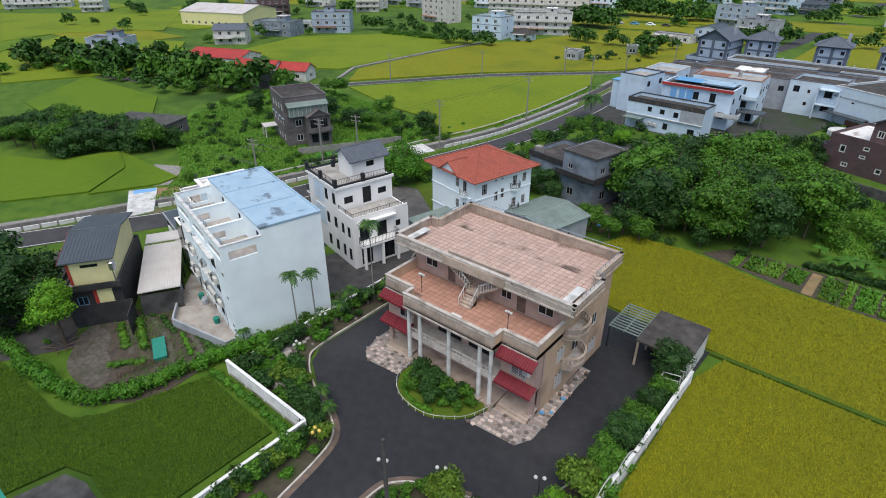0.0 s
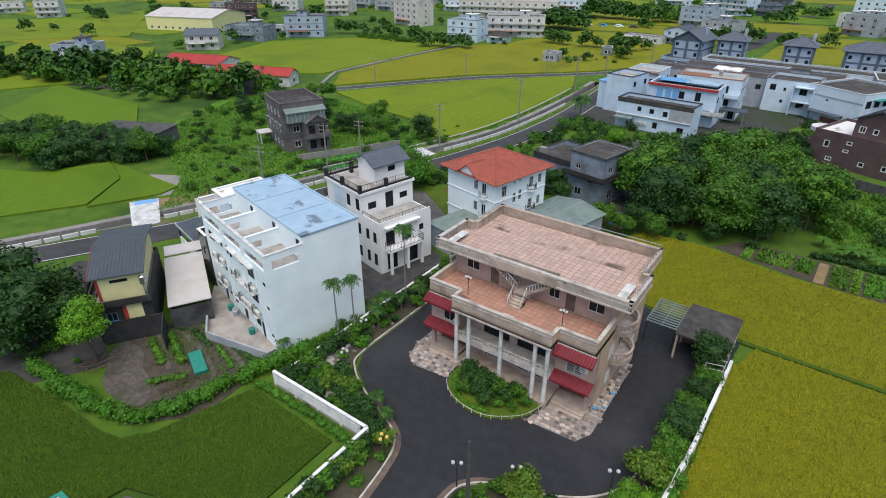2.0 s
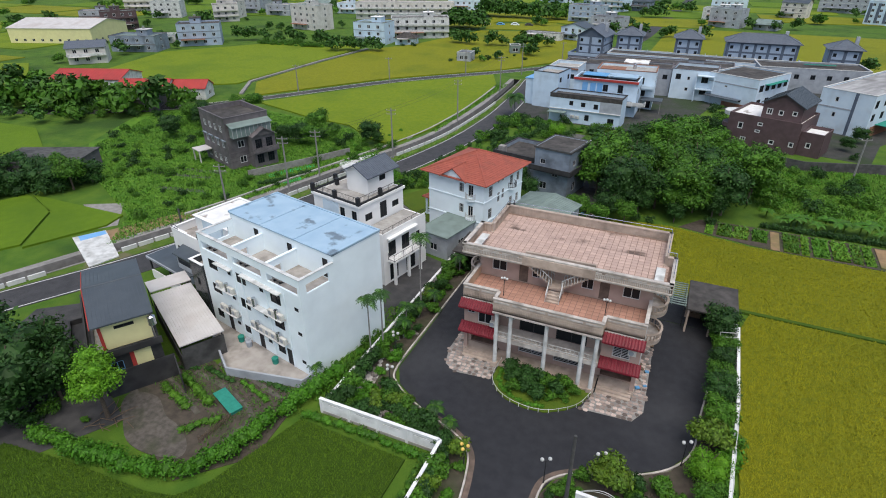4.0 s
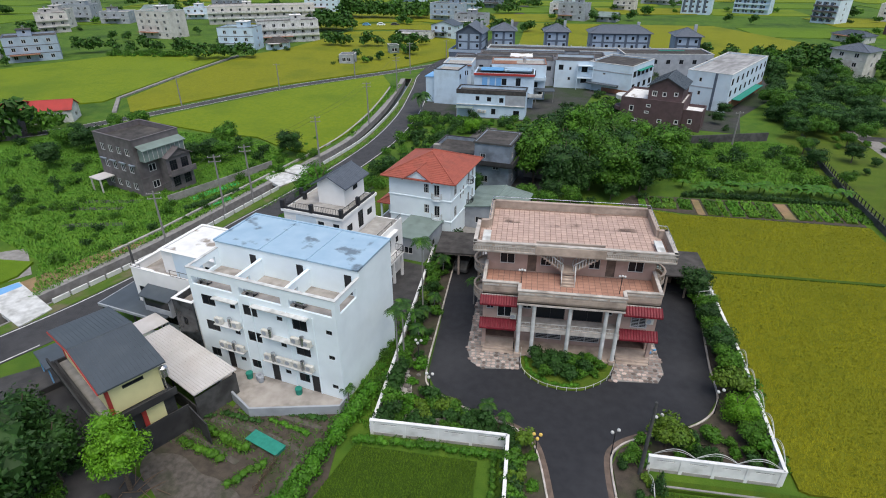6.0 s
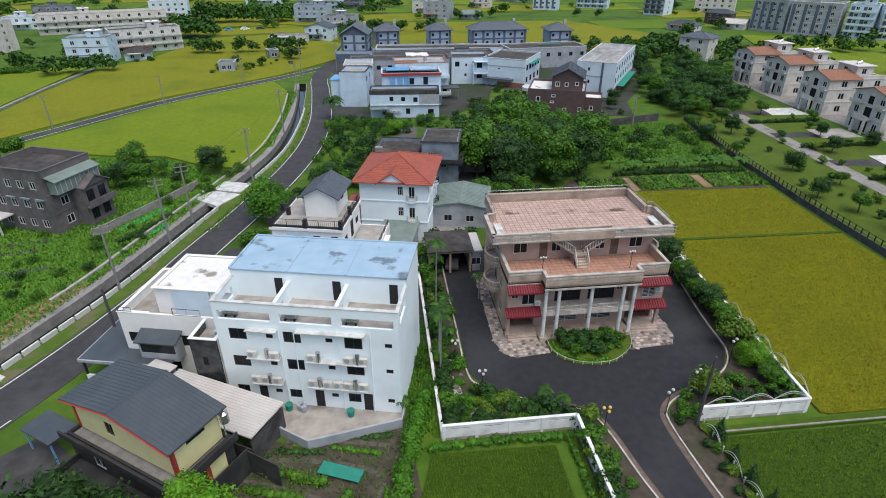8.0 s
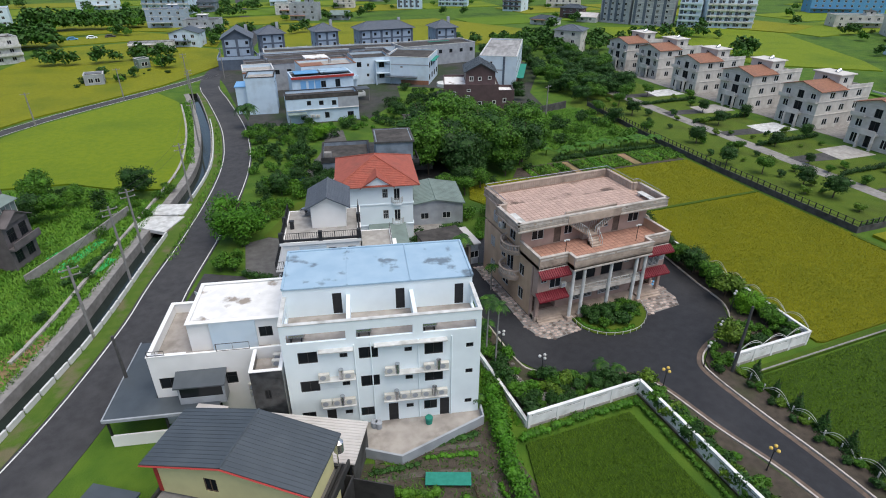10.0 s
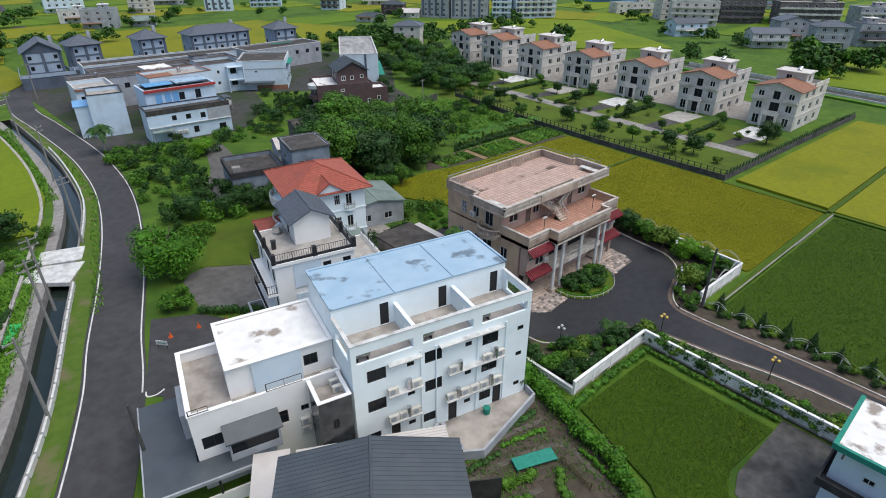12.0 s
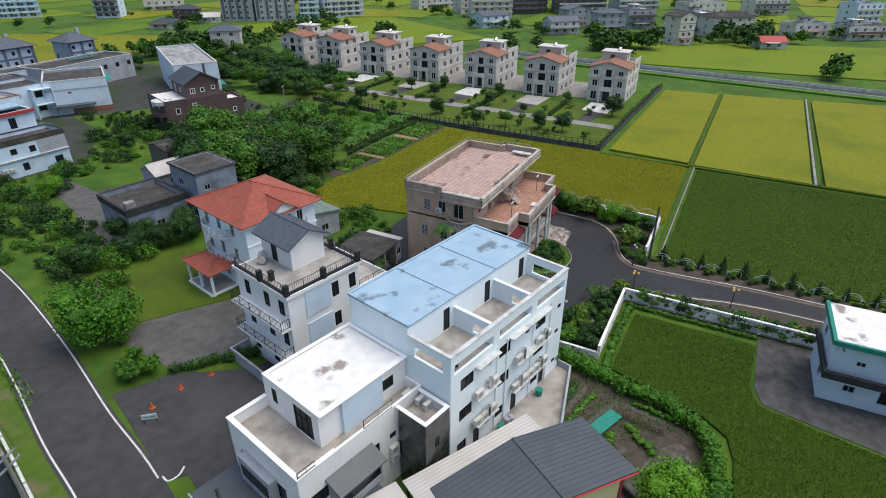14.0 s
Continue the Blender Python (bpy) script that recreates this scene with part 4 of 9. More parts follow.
part("balcony_edge", boxes((-4.94, -0.8, 3.0, 4.94, -0.6, 3.5)), COPING, villa, "pale balcony edge band")
bm = bmesh.new()
for z in (3.62, 4.05):
    tube(bm, (-4.9, -0.7, z), (4.9, -0.7, z), 0.03, n=6)
for i in range(50):
    x = -4.9 + 9.8 * i / 49
    tube(bm, (x, -0.7, 3.5), (x + 0.1 * (-1) ** i, -0.7, 4.05), 0.015, n=4)
part("balcony_rail", bm, WEATHERWHITE, villa, "thin pale lattice rail")
for x in (-4.65, -3.3, 0.1, 3.45, 4.62):
    bm = bmesh.new()
    tube(bm, (x, -0.9, 0.5), (x, -0.9, 6.4), 0.2, 0.18, 14)
    col = part("column", bm, WEATHERWHITE, villa, "tall white round column")
    part("column_base", rounded(boxes((x - 0.32, -1.22, 0, x + 0.32, -0.58, 0.55)), 0.04), CREAM, col)
    part("column_head", rounded(boxes((x - 0.3, -1.2, 6.36, x + 0.3, -0.6, 6.6)), 0.04), COPING, col)
# terrace slab and parapets
T_LINE = [(-8.4, 4.2), (-8.4, 0.0), (-4.95, 0.0), (-4.95, -1.25), (5.0, -1.25), (5.0, 0.0), (8.35, 0.0), (8.35, 4.2)]
part("terrace_slab", prism(bmesh.new(), T_LINE, 6.55, 6.95), CREAM, villa)
SEG = list(zip(T_LINE, T_LINE[1:]))
for a, b in SEG:
    x0, x1, y0, y1 = min(a[0], b[0]), max(a[0], b[0]), min(a[1], b[1]), max(a[1], b[1])
    horiz = x1 - x0 > y1 - y0
    inn = (x0, y0 + 0.0, x1, y0 + 0.22) if horiz else ((x0, y0 + 0.22, x0 + 0.22, y1) if (a[0] < 0 and a[0] < -8) or a[0] == -4.95 else (x1 - 0.22, y0 + 0.22, x1, y1))
    X0, Y0, X1, Y1 = inn
    dims = [(X0, Y0, 6.5, X1, Y1, 7.92)]
    part("parapet", boxes(*dims), CREAM if horiz else OCHRE, villa)
    dims = [(X0 - 0.06, Y0 - 0.06, 7.92, X1 + 0.06, Y1 + 0.06, 8.05)]
    part("coping", rounded(boxes(*dims), 0.02), COPING, villa, "pale parapet coping")
    if horiz:
        n = max(2, round((X1 - X0) / 1.6))
        st = (X1 - X0) / n
        part("parapet_moulding", boxes(*[(X0 + 0.12 + st * i, Y0 - 0.05, 7.62, X0 + st * (i + 1) - 0.12, Y0 + 0.02, 7.78) for i in range(n)], (X0 - 0.02, Y0 - 0.08, 6.42, X1 + 0.02, Y0 + 0.02, 6.6)), COPING, villa)
        m2 = round((X1 - X0) / 0.16)
        part("parapet_ribs", boxes(*[(X0 + (X1 - X0) * i / m2, Y0 - 0.03, 6.75, X0 + (X1 - X0) * i / m2 + 0.08, Y0 + 0.01, 7.4) for i in range(m2)]), CREAM, villa)
# third storey
w3 = {"F": [(1.3, 0.8, 1.5, 1.6, "slide", WEATHERWHITE), (14.0, 0.8, 1.5, 1.6, "slide", WEATHERWHITE), (4.1, 0.05, 0.9, 2.4, "solid", EDGING), (11.9, 0.05, 0.9, 2.4, "solid", EDGING), (5.4, 0.8, 1.1, 1.4, "slide"), (10.2, 0.8, 1.1, 1.4, "slide")],
      "R": [(1.6, 0.3, 1.3, 2.1, "door"), (4.6, 0.8, 1.1, 1.4, "bars")], "L": [(2.4, 0.6, 0.9, 1.4, "bars"), (4.3, 0.7, 1.0, 1.4, "slide"), (6.3, 0.3, 1.3, 2.1, "door")], "B": grid_wins(16.6, 4, (0.8,), 1.3, 1.3)}
block(villa, -8.3, 4.2, 8.3, 13.1, 6.95, 9.75, PINK, w3, only="FB", label="pink tiled wall")
block(villa, -8.3, 4.2, 8.3, 13.1, 6.95, 9.75, OCHRE, w3, only="RL", label="ochre rendered side wall")
R_LINE = [(-8.5, 13.2), (-8.5, 7.9), (-9.6, 7.9), (-9.6, 2.7), (9.7, 2.7), (9.7, 7.9), (8.9, 7.9), (8.9, 13.2)]
part("roof_slab", prism(bmesh.new(), R_LINE, 9.72, 9.95), CREAM, villa)
n = len(R_LINE)
for i in range(n):
    a, b = Vector(R_LINE[i]), Vector(R_LINE[(i + 1) % n])
    t = (b - a).normalized()
    nrm = Vector((-t.y, t.x))
    L_ = (b - a).length
    m = Matrix.Translation((a.x, a.y, 0)) @ Matrix(((t.x, nrm.x, 0, 0), (t.y, nrm.y, 0, 0), (0, 0, 1, 0), (0, 0, 0, 1)))
    front = i == 3
    bm = boxes((0, 0, 9.85, L_, 0.24, 10.75))
    bmesh.ops.transform(bm, matrix=m, verts=bm.verts[:])
    part("roof_parapet", bm, CREAM, villa, "cream roof parapet")
    bm = boxes((-0.05, -0.07, 10.75, L_ + 0.05, 0.31, 10.88))
    bmesh.ops.transform(bm, matrix=m, verts=bm.verts[:])
    part("coping", bm, COPING if i in (2, 3, 4) else CREAM, villa, "pale parapet coping")
    k = max(2, round(L_ / 1.9))
    st = L_ / k
    ribs = [(L_ * q / round(L_ / 0.16), -0.035, 10.05, L_ * q / round(L_ / 0.16) + 0.08, 0.01, 10.38) for q in range(round(L_ / 0.16))]
    bm = boxes(*ribs, *[(st * q + 0.15, -0.05, 10.5, st * (q + 1) - 0.15, 0.01, 10.64) for q in range(k)], (-0.02, -0.09, 9.84, L_ + 0.02, 0.01, 9.98), (-0.02, -0.06, 10.4, L_ + 0.02, 0.01, 10.46))
    bmesh.ops.transform(bm, matrix=m, verts=bm.verts[:])
    part("parapet_moulding", bm, COPING if front else CREAM, villa)
    bm = boxes(*[(q * 0.3, 0.24, 9.97, q * 0.3 + 0.1, 0.29, 10.7) for q in range(1, int(L_ / 0.3))])
    bmesh.ops.transform(bm, matrix=m, verts=bm.verts[:])
    part("inner_ribs", bm, CREAM, villa)
part("stair_parapet", rounded(boxes((-3.5, 3.3, 9.96, 3.1, 3.5, 10.95), (-3.6, 2.58, 9.86, 3.2, 2.7, 10.74)), 0.02), CREAM, villa, "cream parapet round the stair head")
bm = bmesh.new()
for pts in ([(-8.4, 8.0), (-8.4, 13.1), (8.8, 13.1), (8.8, 8.0), (9.6, 8.0), (9.6, 4.0)],):
    for a, b in zip(pts, pts[1:]):
        tube(bm, (*a, 11.25), (*b, 11.25), 0.03, n=6)
        for k in range(7):
            p = (a[0] + (b[0] - a[0]) * k / 6, a[1] + (b[1] - a[1]) * k / 6)
            tube(bm, (*p, 10.85), (*p, 11.25), 0.02, n=4)
part("roof_rail", bm, STEEL, villa, "thin pale metal roof rail")
# stair up to the roof: landing, two flights in a V, and a front flight with rails
for s in (-1, 1):
    bm = bmesh.new()
    for k in range(9):
        x = -0.2 + s * (0.55 + 0.27 * k)
        box(bm, min(x, x + s * 0.32), 3.0, 8.0 + 0.19 * k, max(x, x + s * 0.32), 3.95, 8.16 + 0.19 * k)
    st = part("stair_flight", bm, CREAM, villa, "concrete stair flight")
    bm = bmesh.new()
    for y in (2.95, 3.98):
        tube(bm, (-0.2 + s * 0.5, y, 8.75), (-0.2 + s * 3.0, y, 10.6), 0.045, n=6)
        for k in range(10):
            f = k / 9
            tube(bm, (-0.2 + s * (0.5 + 2.5 * f), y, 8.0 + 1.7 * f), (-0.2 + s * (0.5 + 2.5 * f), y, 8.75 + 1.85 * f), 0.035, n=5)
    part("handrail", bm, WEATHERWHITE, st, "white stair railing")
part("landing", boxes((-0.85, 2.6, 7.85, 0.45, 4.18, 8.05), (-0.8, 3.6, 6.95, 0.4, 4.18, 7.85)), CREAM, villa)
for k in range(4):
    part("step", boxes((-0.8, 1.6 + 0.27 * k, 6.95, 0.4, 2.6, 7.1 + 0.2 * k)), CREAM, villa)
bm = bmesh.new()
for x in (-0.85, 0.45):
    tube(bm, (x, 1.6, 7.75), (x, 2.7, 8.8), 0.04, n=6)
    for k in range(4):
        tube(bm, (x, 1.6 + 0.36 * k, 7.0 + 0.25 * k), (x, 1.6 + 0.36 * k, 7.75 + 0.34 * k), 0.03, n=5)
part("handrail", bm, WEATHERWHITE, villa)


def awning(parent, x0, x1, y, z, out=1.0, drop=0.6):
    bm = bmesh.new()
    vs = [bm.verts.new(p) for p in ((x0, y, z), (x1, y, z), (x1, y - out, z - drop), (x0, y - out, z - drop), (x0, y, z - 0.12), (x1, y, z - 0.12), (x1, y - out, z - drop - 0.12), (x0, y - out, z - drop - 0.12))]
    for f in ((0, 3, 2, 1), (4, 5, 6, 7), (3, 7, 6, 2), (0, 4, 7, 3), (1, 2, 6, 5)):
        bm.faces.new([vs[i] for i in f])
    aw = part("awning", bm, REDTILE, parent, "dark red tiled awning")
    n = round((x1 - x0) / 0.26)
    bm = bmesh.new()
    tube(bm, (0, y, z + 0.01), (0, y - out - 0.03, z - drop + 0.01), 0.06, n=8)
    me = mesh_of("tile_roll", bm, REDTILE)
    for i in range(n + 1):
        piece("tile_roll", me, aw, x0 + (x1 - x0) * i / n)
    part("fascia", boxes((x0 - 0.03, y - out - 0.05, z - drop - 0.14, x1 + 0.03, y - out - 0.01, z - drop - 0.02)), REDTILE, aw)


for x0, x1 in ((-8.5, -4.97), (5.02, 8.5)):
    awning(villa, x0, x1, -0.06, 6.5, 0.85, 0.5)
    awning(villa, x0, x1, 0.06, 3.75, 0.95, 0.55)


def round_balcony(parent, x, y, z, s, rx=1.45, ry=1.7):
    arc = [(x + s * rx * math.cos(a), y + ry * math.sin(a)) for a in [radians(-90 + 180 * i / 14) for i in range(15)]]
    b = part("balcony", prism(bmesh.new(), arc, z - 0.18, z), COPING, parent, "rounded side balcony")
    bm = bmesh.new()
    ribbon(bm, arc, 0.0, 0.14 * s, z - 0.3, z + 0.25)
    ribbon(bm, arc, -0.03 * s, 0.17 * s, z + 0.78, z + 0.9)
    for i in range(15):
        tube(bm, (arc[i][0] - 0.06 * s, arc[i][1], z + 0.2), (arc[i][0] - 0.06 * s, arc[i][1], z + 0.8), 0.05, n=6)
    part("balustrade", bm, CREAM, b, "cream curved balustrade")


for z in (3.35, 6.55):
    round_balcony(villa, -8.3, 5.8, z, -1)
    round_balcony(villa, 8.3, 5.8, z, 1)
part("side_canopy", boxes((-9.3, 4.4, 9.5, -8.3, 7.2, 9.65)), CREAM, villa)
# aprons and island bed
bm = bmesh.new()


def flagstones(poly, name, seed):
    """Irregular flagstones over a polygon, each a low many-sided stone."""
    base = slab("stone_apron", poly, -0.1, 0.075, CONCRETE, "mortar bed of a crazy-paved apron", "pavement")
    rng = random.Random(seed)
    xs, ys = [p[0] for p in poly], [p[1] for p in poly]
    x, k = min(xs), 0
    shapes = []
    for q in range(6):
        bs = bmesh.new()
        nn = rng.choice((5, 6, 6, 7))
        prism(bs, [(0.24 * rng.uniform(0.75, 1.15) * math.cos(2 * math.pi * i / nn), 0.2 * rng.uniform(0.75, 1.15) * math.sin(2 * math.pi * i / nn)) for i in range(nn)], 0.04, 0.1)
        shapes.append(mesh_of("flagstone", bs, STONEMIX))
    while x < max(xs):
        y = min(ys)
        while y < max(ys):
            px_, py_ = x + rng.uniform(-0.05, 0.05) + (0.21 if int(y * 10) % 2 else 0), y + rng.uniform(-0.05, 0.05)
            if inside(px_, py_, poly):
                ob = piece("flagstone", rng.choice(shapes), base, px_, py_, rng.uniform(-0.006, 0.006), rng.choice((0, 180)) + rng.uniform(-25, 25))
            y += 0.43
        x += 0.47


flagstones([(-34.2, 44), (-33.1, 44), (-33.1, 31.2), (-29.2, 31.0), (-29.0, 28.0), (-32.6, 27.6), (-33.8, 28.4), (-34.4, 30.5)], "apron", 1)
flagstones([(-19.6, 30.4), (-16.5, 30.9), (-16.3, 40), (-15.4, 40), (-15.2, 29.4), (-16.0, 27.9), (-20.4, 27.6)], "apron", 2)
ISLAND = [(-28.9, 30.9), (-28.9, 28.3), (-28.1, 26.9), (-26.8, 26.0), (-25.0, 25.6), (-23.2, 25.8), (-21.6, 26.8), (-20.5, 28.0), (-19.7, 30.3), (-22, 30.4), (-26, 30.4)]
slab("island_bed", ISLAND, -0.1, 0.14, LAWN, "grassy island flower bed before the villa", "garden bed")
bm = bmesh.new()
ribbon(bm, smooth_line(ISLAND[:9], 4), -0.01, 0.02, 0.42, 0.45)
for x, y, _ in along(smooth_line(ISLAND[:9], 4), 0.9):
    tube(bm, (x, y, 0), (x, y, 0.5), 0.035, n=5)
solid("low_fence", bm, WEATHERWHITE, "low white edging fence of the island bed", "fence")


def acunit(parent, m, w=0.8):
    bm = rounded(boxes((-w / 2, -0.32, 0, w / 2, 0, 0.6)), 0.02)
    bmesh.ops.transform(bm, matrix=m, verts=bm.verts[:])
    u = part("air_conditioner", bm, PLASTIC, parent, "off-white outdoor air conditioner")
    bm = bmesh.new()
    tube(bm, (-0.08, -0.325, 0.3), (-0.08, -0.345, 0.3), 0.23, 0.23, 14)
    bmesh.ops.transform(bm, matrix=m, verts=bm.verts[:])
    part("fan_grille", bm, PALEGREY, u)


acunit(villa, pose(-5.25, 0.08, 3.95), 0.6)
acunit(villa, pose(7.6, 0.08, 4.7), 0.7)
acunit(villa, pose(-8.32, 8.6, 7.6, 0, 0, 270))
for x, y in ((-29.4, 32.0), (-20.0, 32.2)):
    lp = thing("terrace_lamp", x, y, 6.97, 0, "thin terrace lamp post with white globes", "lamp", "terrace lamps")
    bm = bmesh.new()
    tube(bm, (0, 0, 0), (0, 0, 1.9), 0.035, n=6)
    for s in (-1, 1):
        tube(bm, (0, 0, 1.7), (s * 0.25, 0, 1.85), 0.02, n=5)
    part("post", bm, DARKMETAL, lp)
    for s in (-0.25, 0, 0.25):
        bm = bmesh.new()
        bmesh.ops.create_icosphere(bm, subdivisions=2, radius=0.12, matrix=pose(s, 0, 2.0 if s == 0 else 1.95))
        part("globe", bm, WEATHERWHITE, lp)
solid("hatch_cover", rounded(boxes((-0.55, -0.4, 0, 0.55, 0.4, 0.18)), 0.08), WEATHERWHITE, "white rounded hatch cover on the terrace", "cover", m=pose(-24.6, 30.9, 6.99))
for x in (-33.2, -16.2):
    solid("roof_bench", rounded(boxes((-0.4, -1.3, 0, 0.4, 1.3, 0.1), (-0.3, -1.1, -0.35, 0.3, -0.9, 0), (-0.3, 0.9, -0.35, 0.3, 1.1, 0)), 0.015), WEATHERWHITE, "pale slab bench on the villa roof", "bench", m=pose(x, 35.9, 10.34))

# ---- white apartment block with a blue roof ----
BX, BY, BR = -59.6, 24.6, -13


def uv(u, v):
    c, s = math.cos(radians(BR)), math.sin(radians(BR))
    return BX + u * c - v * s, BY + u * s + v * c


apt = thing("apartment_block", BX, BY, 0, BR, "white four-storey apartment block with pale blue roof", "building")
dk = DARKMETAL
aw_ = [(1.1, 7.3, 1.5, 1.1, "slide", dk), (5.8, 7.3, 1.5, 1.1, "slide", dk), (11.0, 7.1, 1.5, 1.15, "slide", dk), (1.0, 4.4, 1.5, 1.1, "slide", dk), (5.8, 4.4, 1.5, 1.1, "slide", dk), (11.0, 4.3, 1.5, 1.1, "slide", dk),
       (0.8, 1.2, 1.1, 1.0, "slide", dk), (5.6, 1.2, 1.1, 0.9, "slide", dk), (10.9, 1.2, 1.1, 0.95, "slide", dk), (2.8, 0.35, 0.75, 1.9, "solid", dk), (7.9, 0.35, 0.8, 1.9, "solid", dk), (12.25, 0.35, 0.8, 1.9, "solid", dk)]
for u in (4.3, 9.4):
    aw_ += [(u, 7.6, 0.6, 0.42, "slide", dk), (u, 4.7, 0.6, 0.42, "slide", dk), (u, 1.6, 0.6, 0.42, "slide", dk)]
aw_ += [(14.4, 7.45, 0.6, 0.42, "slide", dk), (14.4, 4.75, 0.6, 0.42, "slide", dk), (14.4, 1.45, 0.6, 0.42, "slide", dk)]
block(apt, 0, 0, 15.6, 10.2, 0, 9.0, WHITE, {"F": aw_, "L": [(4.0, 5.6, 0.6, 0.8)], "B": grid_wins(15.6, 5, (1.0, 4.2, 7.2), 1.3, 1.2)}, label="white rendered wall")
part("terrace_floor", boxes((0.2, 0.2, 8.8, 15.4, 4.0, 9.0)), SCREED, apt, "stained terrace floor")
block(apt, 0, 4.0, 15.6, 10.2, 9.0, 11.68, WHITE, {"F": [(u, 0.05, 0.75, 2.0, "solid", dk) for u in (3.9, 9.1, 14.1)]})
part("blue_roof", boxes((-0.05, 3.9, 11.68, 15.65, 10.25, 11.8)), BLUEROOF, apt, "pale blue coated flat roof, stained")
part("roof_edge", boxes((-0.05, 10.1, 11.8, 15.65, 10.28, 11.92), (-0.08, 3.9, 11.8, 0.1, 10.1, 11.92), (15.5, 3.9, 11.8, 15.68, 10.1, 11.92)), BLUEROOF, apt)
for x in (5.2, 10.4):
    part("roof_seam", boxes((x - 0.06, 3.9, 11.8, x + 0.06, 10.1, 11.88)), BLUEROOF, apt)
bm = bmesh.new()
wall_mesh(bm, 15.6, 2.0, 0.2, [(0.4, 0.3, 4.9, 1.15), (5.7, 0.3, 10.1, 1.15), (10.9, 0.3, 15.2, 1.15)], pose(0, 0, 9.0))
part("terrace_front", bm, WHITE, apt)
for x, nm in ((0.0, "L"), (15.4, "R")):
    bm = bmesh.new()
    wall_mesh(bm, 3.8, 2.0, 0.2, [(0.5, 0.35, 3.2, 1.3)], pose(x + 0.2, 0.2, 9.0, 0, 0, 90))
    part("terrace_side", bm, WHITE, apt)
part("terrace_coping", boxes((-0.05, -0.05, 11.0, 15.65, 0.3, 11.06), (-0.05, 0.3, 11.0, 0.25, 4.0, 11.06), (15.35, 0.3, 11.0, 15.65, 4.0, 11.06)), WEATHERWHITE, apt)
for x in (5.2, 10.4):
    bm = bmesh.new()
    wall_mesh(bm, 3.8, 1.75, 0.2, [(0.6, 0.3, 1.9, 1.1)], pose(x + 0.1, 0.2, 9.0, 0, 0, 90))
    part("terrace_divider", bm, WHITE, apt)
    part("divider_coping", boxes((x - 0.16, 0.3, 10.75, x + 0.16, 4.0, 10.82)), WHITE, apt)
for x, y in ((1.1, 0.9), (6.3, 0.9), (11.5, 0.9)):
    wx, wy = uv(x, y)
    tk = thing("water_tank", wx, wy, 9.0, BR, "horizontal stainless steel water tank", "water tank", "roof tanks")
    bm = bmesh.new()
    tube(bm, (-0.55, 0, 0.55), (0.55, 0, 0.55), 0.38, n=16)
    tube(bm, (-0.68, 0, 0.55), (-0.55, 0, 0.55), 0.2, 0.38, 16)
    tube(bm, (0.55, 0, 0.55), (0.68, 0, 0.55), 0.38, 0.2, 16)
    part("drum", bm, STEEL, tk)
    for s in (-0.4, 0.4):
        part("leg", boxes((s - 0.05, -0.3, 0, s + 0.05, 0.3, 0.22)), DARKMETAL, tk)
for u0, u1, z in ((2.5, 5.4, 5.7), (2.6, 5.3, 2.95), (7.7, 12.9, 5.75), (7.5, 12.8, 2.95)):
    led = part("ledge", boxes((u0, -0.65, z, u1, 0.0, z + 0.07)), WEATHERWHITE, apt, "white equipment ledge")
for u, z in ((2.95, 5.8), (4.9, 5.8), (2.9, 3.05), (3.8, 3.05), (4.8, 3.05), (8.2, 5.85), (11.3, 5.85), (12.5, 5.85), (8.0, 3.05), (9.3, 3.05), (10.2, 3.05), (11.1, 3.05), (12.4, 3.05)):
    acunit(apt, pose(u, -0.18, z), 0.85)
for u, z in ((4.3, 5.8), (4.2, 3.05), (8.75, 5.85), (8.6, 3.05), (11.75, 3.05), (12.1, 5.85)):
    bm = bmesh.new()
    tube(bm, (u, -0.4, z), (u, -0.4, z + 0.95), 0.2, 0.2, 12)
    part("heater_cylinder", bm, STEEL, apt, "small steel hot-water cylinder")
for u0, u1, z in ((2.7, 5.4, 8.5), (7.0, 12.8, 8.65)):
    part("canopy", boxes((u0, -0.5, z - 0.04, u1, 0, z + 0.06)), WEATHERWHITE, apt, "thin white canopy")
for u in (5.45, 6.75, 13.2, 10.5):
    bm = bmesh.new()
    tube(bm, (u, -0.07, 0.4), (u, -0.07, 8.8), 0.05, n=6)
    part("drainpipe", bm, WHITE, apt)
YARD = [uv(-1.2, 0.2), uv(2.2, -1.8), uv(8.6, -4.4), uv(15.7, -1.2), uv(15.7, 0.2)]
slab("yard_slab", YARD, -0.1, 0.36, SCREED, "raised stained concrete yard", "yard")
bm = bmesh.new()
ribbon(bm, [uv(2.2, -1.9), uv(8.6, -4.5), uv(15.8, -1.3), uv(15.8, 0)], -0.1, 0.1, -0.1, 1.0)
solid("retaining_wall", bm, PALEGREY, "grey retaining wall of the yard", "wall", kind="structure")
for u, v, r in ((5.6, -0.7, 0.33), (6.6, -0.6, 0.3), (6.95, -0.75, 0.3), (11.2, -0.8, 0.33)):
    wx, wy = uv(u, v)
    bm = bmesh.new()
    tube(bm, (0, 0, 0), (0, 0, 0.6), r * 0.85, r, 14)
    tube(bm, (0, 0, 0.6), (0, 0, 0.68), r * 1.05, r * 0.9, 14)
    solid("bin", bm, GREENNET if r > 0.31 else PALEGREY, "green lidded plastic bin" if r > 0.31 else "grey lidded plastic bin", "bin", "bins in the yard", m=pose(wx, wy, 0.36))

